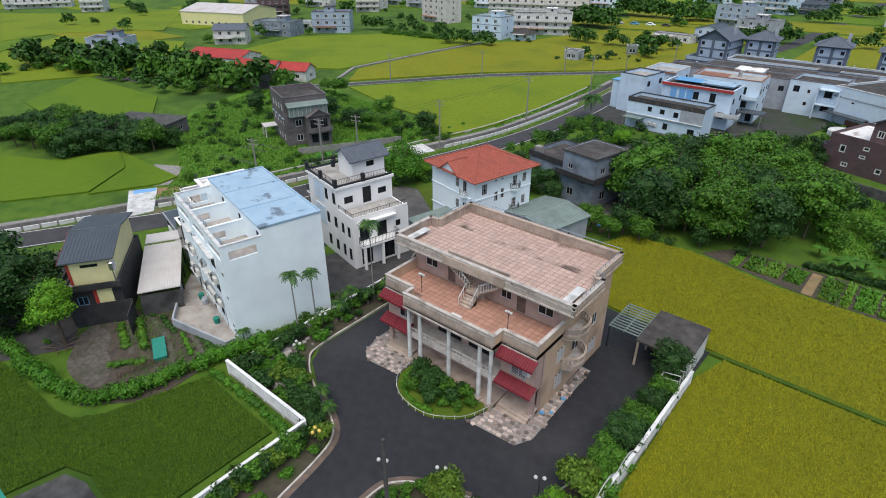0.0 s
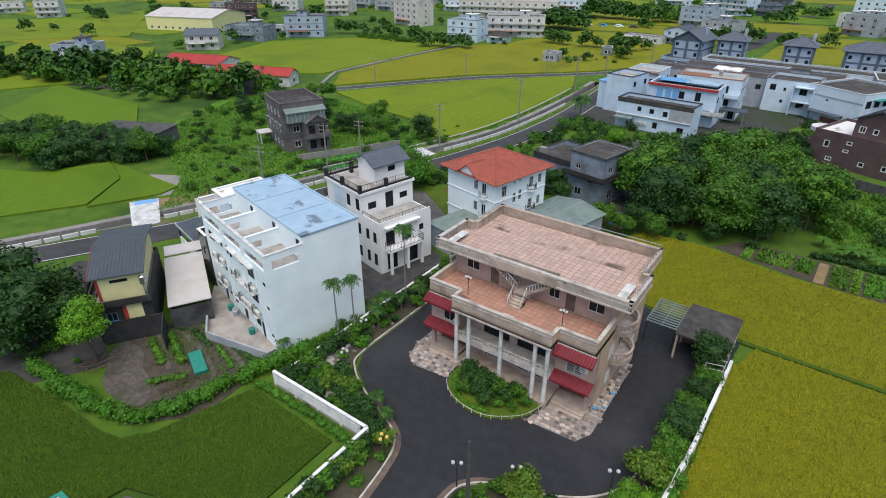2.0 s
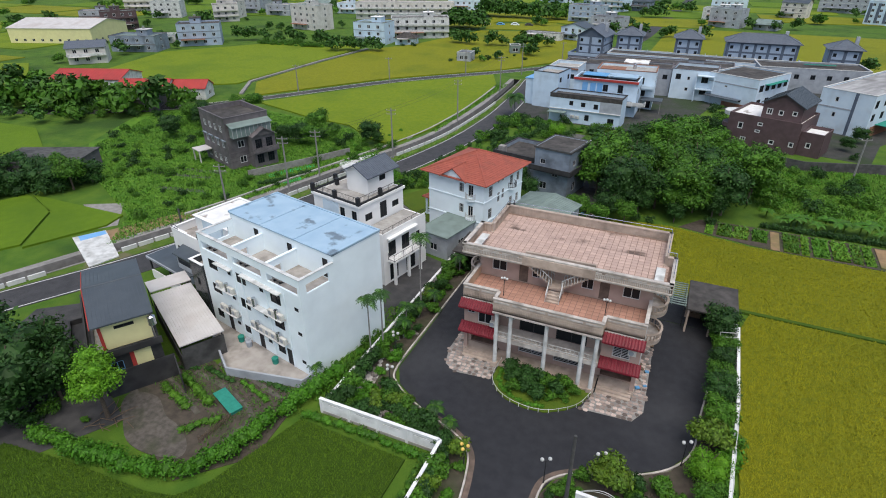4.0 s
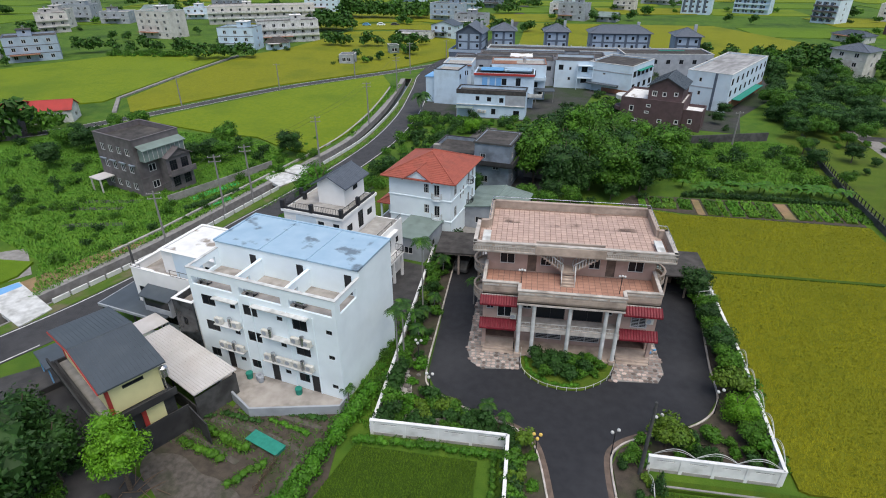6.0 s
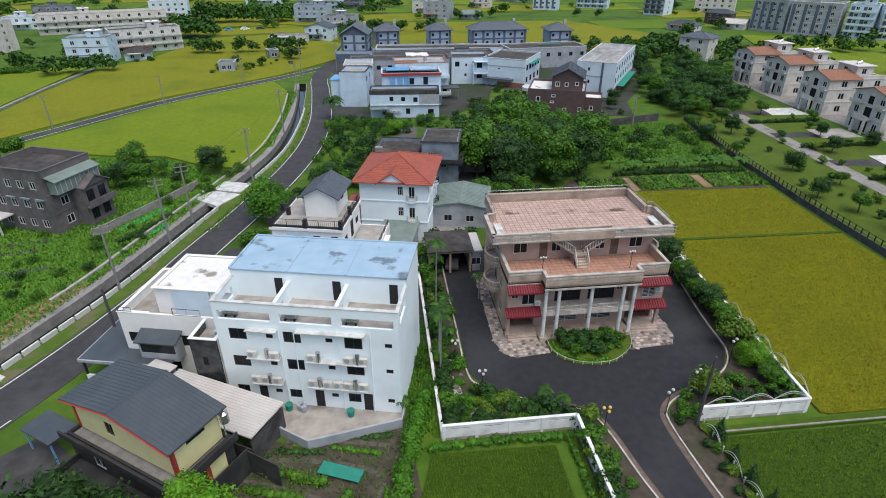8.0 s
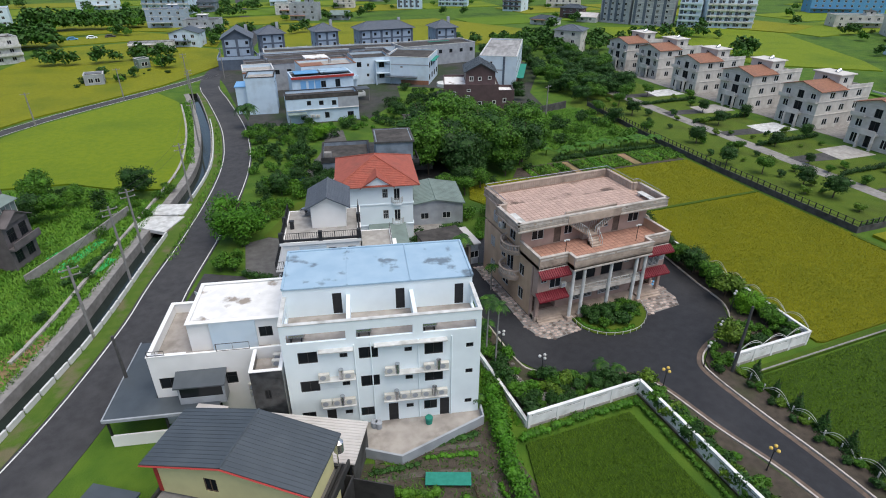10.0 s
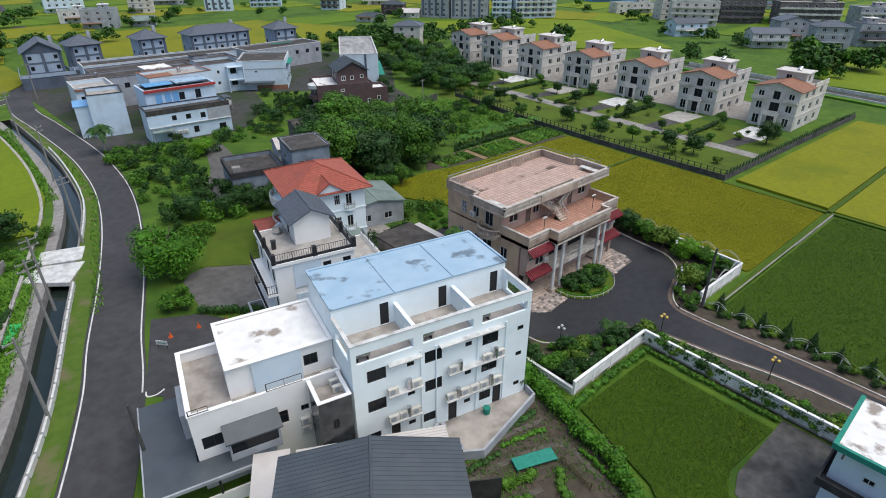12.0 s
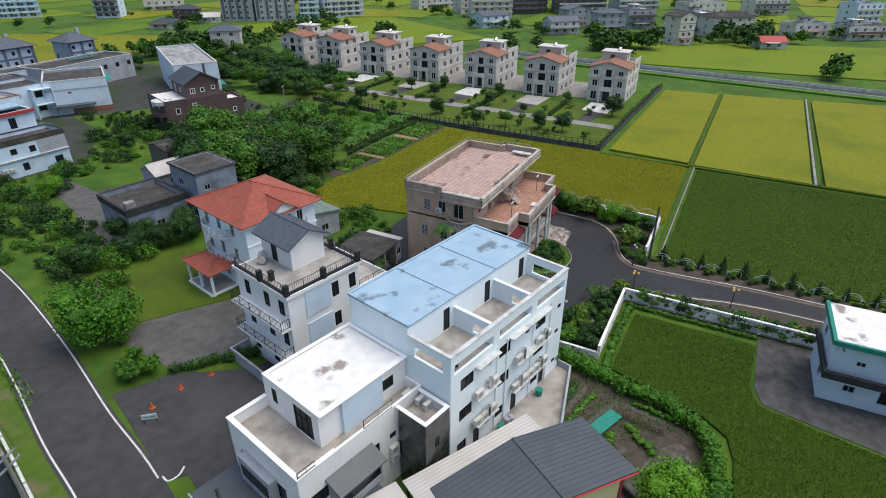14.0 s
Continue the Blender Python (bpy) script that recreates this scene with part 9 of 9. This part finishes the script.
scatter(("wilddark", "dark", "bushdark"), [(-40, 120), (-28, 114), (-6, 110), (14, 114), (22, 128), (8, 132), (-12, 124), (-34, 130)], 22, 0.4, 0.75, 61, 2.4, "shrubs and small trees between the village houses")
scatter(("wilddark", "dark"), [(-52, 158), (-44, 196), (30, 188), (44, 176), (10, 166), (-30, 170)], 26, 0.4, 0.8, 62, 3.0, "trees between the village houses")
scatter(("orchard", "orchard", "broad"), [(22, 112), (38, 104), (50, 118), (62, 150), (60, 182), (44, 186), (34, 146)], 26, 0.75, 1.15, 63, 3.4, "dense dark trees between the village and the villas")
scatter(("bushdark", "wilddark", "bush", "wild"), [(-29, 114.6), (-13, 109.4), (-9, 118), (-8.6, 126), (4, 134), (-11, 146), (-16, 132), (-22, 124)], 46, 0.6, 1.25, 65, 1.5, "overgrown gardens between the village houses")
scatter(("wild", "bushbright", "wilddark", "bush"), [(-57, 104), (-44, 108), (-30, 107), (-16, 107), (-28, 115), (-47, 117), (-57, 119)], 44, 0.5, 1.1, 66, 1.5, "green gardens before the terrace houses")
scatter(("wild", "wilddark", "far", "farb", "wild"), [(-236, 62), (-214, 68), (-190, 86), (-176, 92), (-160, 88), (-136, 96), (-126, 86), (-146, 74), (-190, 72), (-215, 52)], 84, 0.9, 1.8, 67, 2.8, "lush wild belt of shrubs and trees by the farm")
scatter(("wild", "wild", "wilddark"), [(-118, 54), (-94, 44), (-84, 44), (-78, 60), (-84, 58), (-100, 54), (-124, 86), (-134, 78)], 40, 0.3, 0.7, 68, 1.6, "low rank growth in the meadow")
scatter(("farb", "far"), [(-136, 306), (-90, 308), (-88, 318), (-138, 316)], 16, 1.3, 1.9, 69, 3.5, "row of tall trees beyond the fields")
scatter(("far",), [(-136, 254), (-116, 256), (-116, 264), (-134, 264)], 9, 1.2, 1.7, 70, 3.0, "dark clump of trees by the field")
scatter(("wild", "bushbright"), [(-186, 180), (-156, 182), (-156, 187), (-186, 186)], 34, 0.9, 1.3, 71, 1.6, "bright green banana thicket")
scatter(("far", "farb", "wilddark"), [(134, 62), (146, 44), (152, 48), (142, 68)], 14, 1.0, 1.5, 72, 3.0, "dark clump of trees behind the villas")
scatter(("far", "far"), [(174, 22), (182, 4), (190, 8), (182, 24)], 8, 1.1, 1.5, 73, 3.0, "dark clump of trees by the far houses")
scatter(("far", "farb", "wilddark"), [(40, 200), (58, 176), (84, 190), (90, 214), (66, 206)], 34, 0.8, 1.3, 74, 3.2, "dense trees behind the slate-roofed villa")
scatter(("wilddark", "bushdark", "far"), [(-97, 175), (-72, 190), (-74, 200), (-99, 186)], 14, 0.5, 0.9, 75, 2.0, "shrubs round the field hut")
# villa gardens
for x, y, s, k in ((29.4, 43.2, 0.62, "dark"), (29.0, 48.4, 0.6, "dark"), (27.6, 55.4, 0.6, "broad"), (25.4, 61.5, 0.55, "dark"), (29.5, 73.5, 0.6, "dark"), (24, 82.5, 0.55, "broad"), (46.5, 36.6, 0.75, "dark"), (51.0, 37, 0.5, "broad"), (23, 92, 0.6, "dark"), (24, 100, 0.6, "broad"), (44, 82, 0.55, "dark"), (31, 96, 0.6, "dark"),
                   (34, 105, 0.6, "broad"), (43, 66, 0.5, "dark"), (49, 92, 0.5, "dark"), (47, 110, 0.6, "broad"), (54, 68, 0.5, "dark"), (55, 50, 0.45, "broad"), (55, 85, 0.5, "dark"), (55, 103, 0.5, "broad"), (33, 66, 0.45, "broad"), (40, 56, 0.35, "dark")):
    plant(k, x, y, s)
scatter(("bush", "bushdark", "bushlight"), [(24, 36), (52, 36), (56, 110), (28, 110)], 46, 0.7, 1.5, 52, 2.4)
scatter(("dark", "broad", "dark"), [(24, 108), (44, 112), (58, 152), (44, 160), (28, 136)], 34, 0.6, 1.0, 53, 3.0, "dense trees behind the villa gardens")
hedge([(22.6, 33.4), (50, 33.0), (80, 31.8)], 0.9, 1.2, LEAF, "green hedge inside the garden fence", 0.3, 45, 12)
for y in (49.6, 67.6, 85.4, 103):
    hedge([(40, y), (57, y)], 0.9, 1.0, LEAFDARK, "dark clipped garden hedge", 0.28, 50, int(y))
# far trees
FT = random.Random(77)
SPOTS = []
for k in range(230):
    a, r = FT.uniform(-30, 200), FT.uniform(150, 480)
    x, y = -40 + r * math.cos(radians(a)), 40 + r * math.sin(radians(a))
    if -200 < x < -50 and 95 < y < 265 or 18 < x < 112 and y < 112 or -55 < x < 60 and y < 235 or inside(x, y, FG) or any(math.hypot(x - h[0], y - h[1]) < h[2] * 0.7 + 4 for h in FARSPOTS):
        continue
    for j in range(FT.choice((1, 2, 3))):
        SPOTS.append((FT.choice(("far", "far", "farb")), x + FT.uniform(-6, 6), y + FT.uniform(-5, 5), FT.uniform(0.6, 1.3)))
for hx, hy, hw in FARSPOTS:
    for j in range(2):
        a = FT.uniform(0, 6.28)
        SPOTS.append((FT.choice(("far", "farb", "wilddark")), hx + (hw * 0.62 + 3) * math.cos(a), hy + (hw * 0.5 + 3) * math.sin(a), FT.uniform(0.5, 1.0)))
for x0, y0, n, dx in ((-112, 214, 9, 5), (-60, 262, 8, 6), (44, 176, 9, 5), (30, 205, 8, 6), (-200, 186, 8, 6), (90, 190, 8, 7), (-150, 180, 6, 4), (46, 190, 8, 5)):
    for k in range(n):
        SPOTS.append(("far", x0 + dx * k + FT.uniform(-2, 2), y0 + FT.uniform(-3, 3) + k * 0.6, FT.uniform(0.7, 1.15)))
thicket("far_trees", "far scattered dark trees between the fields", SPOTS)

# ---- roadside things ----
bar_me = mesh_of("guard_block", rounded(boxes((-0.95, -0.11, 0, 0.95, 0.11, 0.62)), 0.03), WEATHERWHITE)
for x, y, rz in along([p for p in offset_line(BANK_E, -0.3) if -20 < p[1] < 130], 2.15):
    if abs(y - 74.0) < 6.6 or 24 < y < 31.5:
        continue
    ob = new("guard_block", bar_me)
    ob.matrix_basis = pose(x, y, 0.03, 0, 0, rz)
    tagged(ob, "white painted concrete guard block along the canal", "guard block", "canal guard blocks")
for pts, lab in (([(-75.6, 72.6), (-71.2, 69.0), (-68.6, 73.6), (-73.4, 75.6)], "bright concrete bridge slab over the canal"), ([(-73.6, 76.2), (-68.8, 74.4), (-67.6, 78.2), (-72.4, 79.8)], "bright concrete bridge slab over the canal"), ([(-92.6, 31.4), (-83.0, 26.8), (-82.0, 30.4), (-90.4, 35.0)], "pale concrete bridge slab over the canal")):
    ob = slab("bridge", pts, -0.35, 0.16, WEATHERWHITE, lab, "bridge")
slab("paint_patch", [(-92.2, 32.0), (-90.6, 31.2), (-89.2, 34.2), (-90.4, 34.8)], 0.1, 0.168, SKYBLUE, "pale blue painted patch", "paint")


def power_pole(x, y, h, arms=2, label="tall grey concrete power pole with crossarms", material=None, lean=0.0):
    t = thing("power_pole", x, y, 0, 20, label, "power pole")
    bm = bmesh.new()
    tube(bm, (0, 0, -0.1), (lean, 0, h), 0.17, 0.11, 10)
    part("pole", bm, material or POLECON, t)
    for k in range(arms):
        z = h - 0.4 - 0.7 * k
        part("crossarm", boxes((-0.9, -0.05, z, 0.9, 0.05, z + 0.1)), POLECON, t)
        for s in (-0.8, 0.8):
            bm = bmesh.new()
            tube(bm, (s, 0, z + 0.1), (s, 0, z + 0.26), 0.035, 0.025, 6)
            part("insulator", bm, WEATHERWHITE, t)
    return t


POLES = [(-77.2, 45.6, 8.6), (-74.6, 56.8, 9.8), (-73.6, 64.0, 9.0), (-67.6, 79.6, 9.6), (-66.0, 108, 9.6), (-66.6, 140, 9.6), (-68, 165, 9.6)]
for x, y, h in POLES:
    power_pole(x, y, h)
for x, y, h in ((-100, 137, 7.5), (-84, 157.5, 8), (-118, 117, 7.5), (-58, 176, 9), (12, 104, 7)):
    power_pole(x, y, h, 1, "slim grey utility pole")
power_pole(-72.4, 33.4, 7.5, 0, "slim dark utility pole at the road edge", DARKCON)
power_pole(-19.3, 17.0, 7.6, 0, "dark utility pole with fittings beside the drive", DARKCON)
wires = thing("power_line", 0, 0, 0, 0, "sagging thin power cables between the poles", "cable")
for (xa, ya, ha), (xb, yb, hb) in zip(POLES, POLES[1:]):
    for k, s in enumerate((-0.7, 0.7)):
        bm = bmesh.new()
        prev = None
        for i in range(11):
            f = i / 10
            p = (xa + (xb - xa) * f + s, ya + (yb - ya) * f, ha + (hb - ha) * f - 0.1 - 0.9 * 4 * f * (1 - f) * 0.6)
            if prev:
                tube(bm, prev, p, 0.018, n=4)
            prev = p
        part("cable", bm, DARKMETAL, wires)


def globe_lamp(x, y, h, n, gm, label):
    t = thing("garden_lamp", x, y, 0, 30, label, "lamp", "garden lamps")
    bm = bmesh.new()
    tube(bm, (0, 0, 0), (0, 0, h), 0.05, 0.035, 8)
    tube(bm, (0, 0, 0), (0, 0, 0.3), 0.1, 0.06, 8)
    for i in range(n):
        a = 2 * math.pi * i / n
        tube(bm, (0, 0, h - 0.15), (0.3 * math.cos(a), 0.3 * math.sin(a), h), 0.02, n=5)
    part("post", bm, DARKMETAL, t)
    for i in range(n):
        a = 2 * math.pi * i / n
        bm = bmesh.new()
        bmesh.ops.create_icosphere(bm, subdivisions=2, radius=0.15, matrix=pose(0.3 * math.cos(a), 0.3 * math.sin(a), h + 0.13))
        part("globe", bm, gm, t)


AMBER = mat("amber_globe", (0.75, 0.52, 0.13), (0.65, 0.45, 0.1), 3, 0.3, 0)
globe_lamp(-37.0, 22.9, 2.6, 3, WEATHERWHITE, "garden lamp with white globes")
globe_lamp(-27.4, 17.4, 2.4, 3, AMBER, "garden lamp with amber globes")
globe_lamp(-26.0, 7.2, 2.4, 3, AMBER, "garden lamp with amber globes")
globe_lamp(-38.9, 27.5, 2.6, 3, WEATHERWHITE, "garden lamp with white globes")
for x, y in ((-17.6, 20.8), (-11.8, 24.6), (-21.3, 18.6)):
    globe_lamp(x, y, 2.6, 2, WEATHERWHITE, "thin garden lamp with small white globes")
# garden rocks and stepping path
rr = random.Random(12)
for k in range(26):
    bm = bmesh.new()
    s = rr.uniform(0.2, 0.5)
    bmesh.ops.create_icosphere(bm, subdivisions=2, radius=s)
    for v in bm.verts:
        v.co *= 1 + 0.35 * noise.noise(v.co * 2.2 + Vector((k, 0, 0)))
        v.co.z *= 0.7
    x, y = (rr.uniform(-40.2, -38.4), rr.uniform(19, 32)) if k < 16 else (rr.uniform(-36, -31), rr.uniform(19, 21))
    solid("rock", bm, ROCK, "grey weathered garden rock", "rock", "garden rocks", m=pose(x, y, 0.12 + 0.2 * s))
path_ = [(-39.9, 26.5), (-39.3, 24.6), (-39.6, 22.6), (-38.6, 21.0), (-37.4, 20.4)]
for i, (x, y, rz) in enumerate(along(path_, 0.62)):
    bm = prism(bmesh.new(), [(0.3 * math.cos(2 * math.pi * k / 7) * rr.uniform(0.8, 1.1), 0.24 * math.sin(2 * math.pi * k / 7) * rr.uniform(0.8, 1.1)) for k in range(7)], 0, 0.06)
    solid("stepping_stone", bm, PALECON, "pale flat stepping stone in the garden", "stepping stone", "stepping stones", m=pose(x, y, 0.12, 0, 0, rz))
slab("gravel_patch", [(-40.4, 24), (-39, 25), (-38.5, 21.4), (-36, 20.6), (-36, 19.4), (-39.6, 19.6)], 0.05, 0.128, PALECON, "pale gravel among the garden shrubs", "gravel")
blades("weeds", [(-57.2, 20.2), (-52.5, 18.4), (-44.4, 19.6), (-43.6, 12.0), (-47.2, 8.2), (-49.0, 13.5), (-54, 14.2), (-58.2, 14.4)], 16, 0.16, 0.05, LEAF, 0.05, "sparse weeds between the vegetable beds", 0, 0, (0.5, 1.6))
# vegetable garden things
solid("shade_net", rounded(boxes((-1.75, -0.6, 0.3, 1.75, 0.6, 0.36), (-1.7, -0.55, 0, -1.64, 0.55, 0.3), (1.64, -0.55, 0, 1.7, 0.55, 0.3)), 0.02), GREENNET, "dark green shade net over a seed bed", "shade net", m=pose(-49.5, 15.4, 0.06, 0, 0, -22))
for k, pts in enumerate(([(-55.4, 17.4), (-51.6, 16.9), (-47.6, 15.7), (-46.0, 14.6)], [(-46.2, 14.2), (-46.7, 12), (-47.2, 9.4)], [(-58.6, 13.1), (-54.4, 11.7)], [(-54.2, 19.2), (-50.4, 18.9), (-45.6, 17.8)], [(-57.4, 15.9), (-51, 13.3)])):
    bm = bmesh.new()
    ribbon(bm, smooth_line(pts, 3), -0.24, 0.24, 0, 0.074 + 0.004 * k)
    solid("garden_path", bm, TRODDEN, "trodden pale garden path", "path", kind="structure")
stakes = thing("stake_fence", -48.4, 10.9, 0, 0, "low fence of thin bamboo stakes beside the vegetables", "fence")
for k in range(26):
    f = k / 25
    bm = bmesh.new()
    tube(bm, (0.5 * f, 3.2 * f, 0), (0.5 * f + rr.uniform(-0.05, 0.05), 3.2 * f + rr.uniform(-0.05, 0.05), rr.uniform(0.6, 0.85)), 0.03, 0.025, 5)
    part("stake", bm, WOOD, stakes)
bm = bmesh.new()
tube(bm, (0, 0, 0.5), (0.5, 3.2, 0.5), 0.02, n=5)
part("rail", bm, WOOD, stakes)
for k in range(14):
    bm = bmesh.new()
    a = rr.uniform(0, 6.28)
    tube(bm, (0, 0, 0.1), (1.5 * math.cos(a), 1.5 * math.sin(a), 0.35), 0.04, 0.03, 5)
    solid("branch", bm, WOOD, "loose cut branch on the ground", "branch", "cut branches", m=pose(-57.4 + rr.uniform(-1.6, 1.6), 9.4 + rr.uniform(-1.2, 1.2), 0.06))
# parking cones, sign, tarpaulin, clutter
cone_bm = bmesh.new()
tube(cone_bm, (0, 0, 0.04), (0, 0, 0.62), 0.16, 0.03, 12)
box(cone_bm, -0.2, -0.2, 0, 0.2, 0.2, 0.05)
cone_me = mesh_of("traffic_cone", cone_bm, mat("orange_plastic", (0.7, 0.13, 0.03), (0.6, 0.11, 0.03), 4, 0.5, 0))
for x, y in ((-65.6, 50.4), (-62.8, 50.2), (-60.2, 49.2), (-57.6, 47.2), (-56.0, 46.0), (-54.6, 45.0)):
    ob = new("traffic_cone", cone_me)
    ob.matrix_basis = pose(x, y, 0.045)
    tagged(ob, "small orange traffic cone by the parking", "traffic cone", "parking cones")
sg = thing("sign_board", -66.8, 49.0, 0, -50, "small white sign board on posts by the road", "sign")
part("board", boxes((-0.6, -0.03, 0.5, 0.6, 0.03, 1.0)), WEATHERWHITE, sg)
part("lettering_bar", boxes((-0.45, -0.04, 0.7, 0.45, -0.03, 0.8)), GREENNET, sg)
for s in (-0.5, 0.5):
    part("post", boxes((s - 0.03, -0.02, 0, s + 0.03, 0.02, 0.5)), DARKMETAL, sg)
bm = bmesh.new()
bmesh.ops.create_grid(bm, x_segments=12, y_segments=12, size=1.5)
for v in bm.verts:
    v.co.z = 0.9 - 0.28 * (v.co.x ** 2 + v.co.y ** 2) + 0.22 * noise.noise(v.co * 1.7)
    v.co.z = max(v.co.z, 0.05)
solid("tarpaulin", bm, CANVAS, "crumpled blue tarpaulin over a heap", "tarpaulin", m=pose(-50.6, 83.0, 0))
for k in range(34):
    x, y = (rr.uniform(-33, -27), rr.uniform(66, 73)) if k < 20 else (rr.uniform(-16.2, -15.4), rr.uniform(32, 40))
    s = rr.uniform(0.15, 0.45) if k < 20 else rr.uniform(0.08, 0.2)
    solid("crate" if k % 2 else "scrap_heap", rounded(boxes((-s, -s * 0.7, 0, s, s * 0.7, s * 1.2)), s * 0.1), (WOOD, PALECON, DARKMETAL, CANVAS, ROCK)[k % 5], "small yard clutter lying on the ground", "clutter", "yard clutter", m=pose(x, y, 0.05, 0, 0, rr.uniform(0, 180)))


def car(x, y, rz, paint, label):
    t = thing("car", x, y, 0.0, rz, label, "car", "parked cars")
    bm = bmesh.new()
    prof = [(-2.1, 0.3), (2.1, 0.3), (2.15, 0.7), (1.2, 0.9), (0.7, 1.4), (-1.1, 1.45), (-1.9, 0.95), (-2.15, 0.75)]
    a, b = [bm.verts.new((px_, -0.82, pz)) for px_, pz in prof], [bm.verts.new((px_, 0.82, pz)) for px_, pz in prof]
    bm.faces.new(a)
    bm.faces.new(b[::-1])
    for i in range(8):
        bm.faces.new((a[i], b[i], b[(i + 1) % 8], a[(i + 1) % 8]))
    bmesh.ops.recalc_face_normals(bm, faces=bm.faces[:])
    part("body", rounded(bm, 0.06), paint, t)
    part("window", boxes((-1.2, -0.84, 0.95, 0.75, 0.84, 1.3)), GLASS, t)
    for wx in (-1.35, 1.35):
        for wy in (-0.8, 0.8):
            bm = bmesh.new()
            tube(bm, (wx, wy - 0.1, 0.32), (wx, wy + 0.1, 0.32), 0.32, n=14)
            part("wheel", bm, DARKMETAL, t)


for x, y, rz, pm, lb in ((-28.2, 85.6, 20, WHITE, "white parked car in the yard"), (-121, 277, 10, PALEGREY, "grey parked car far off"), (-114, 279, 10, CANVAS, "blue parked car far off"), (-107, 281, 12, WHITE, "white parked car far off"), (-100, 282, 12, DARKCON, "dark parked car far off"), (-36.6, 47.0, 80, DARKCON, "dark car parked in the garage")):
    car(x, y, rz, pm, lb)
# green matting plots and irrigation post by the canal
for pts in ([(-80.2, 60.2), (-78.8, 59.4), (-76.6, 63.2), (-77.8, 63.8)], [(-85.4, 66.4), (-84.2, 65.6), (-81.6, 69.8), (-82.6, 70.4)]):
    slab("matting", pts, -0.1, 0.065, TURF, "bright green ground matting", "matting")
hedge([(-81.6, 58), (-79, 62.6), (-77.4, 66.4)], 0.8, 0.8, LEAFDARK, "clipped hedge along the canal garden", 0.2, 80, 15)

# ---- floor tiles of terrace and roof ----
def tile_floor(parent, poly, z, step, material, base_name, limit=300):
    part("grout_bed", prism(bmesh.new(), poly, z - 0.02, z + 0.008), GROUT, parent)
    xs, ys = [p[0] for p in poly], [p[1] for p in poly]
    me = mesh_of("floor_tile", boxes((0.025, 0.025, 0, step - 0.025, step - 0.025, 0.03)), material)
    bm, n = bmesh.new(), 0
    y = min(ys)
    while y < max(ys):
        x = min(xs)
        while x < max(xs):
            if all(inside(x + a, y + b, poly) for a in (0.05, step - 0.05) for b in (0.05, step - 0.05)):
                if n < limit:
                    piece("floor_tile", me, parent, x, y, z)
                else:
                    box(bm, x + 0.025, y + 0.025, z, x + step - 0.025, y + step - 0.025, z + 0.03)
                n += 1
            x += step
        y += step
    if len(bm.verts):
        part("floor_tiles", bm, material, parent, kind="stuff")
    else:
        bm.free()


tile_floor(villa, [(-8.15, 4.15), (-8.15, 0.25), (-4.7, 0.25), (-4.7, -1.0), (4.75, -1.0), (4.75, 0.25), (8.1, 0.25), (8.1, 4.15)], 6.96, 0.56, TERRACOTTA, "terrace")
tile_floor(villa, [(-8.2, 12.9), (-8.2, 7.6), (-9.3, 7.6), (-9.3, 3.6), (9.4, 3.6), (9.4, 7.6), (8.6, 7.6), (8.6, 12.9)], 9.955, 0.56, PALETILE, "roof")
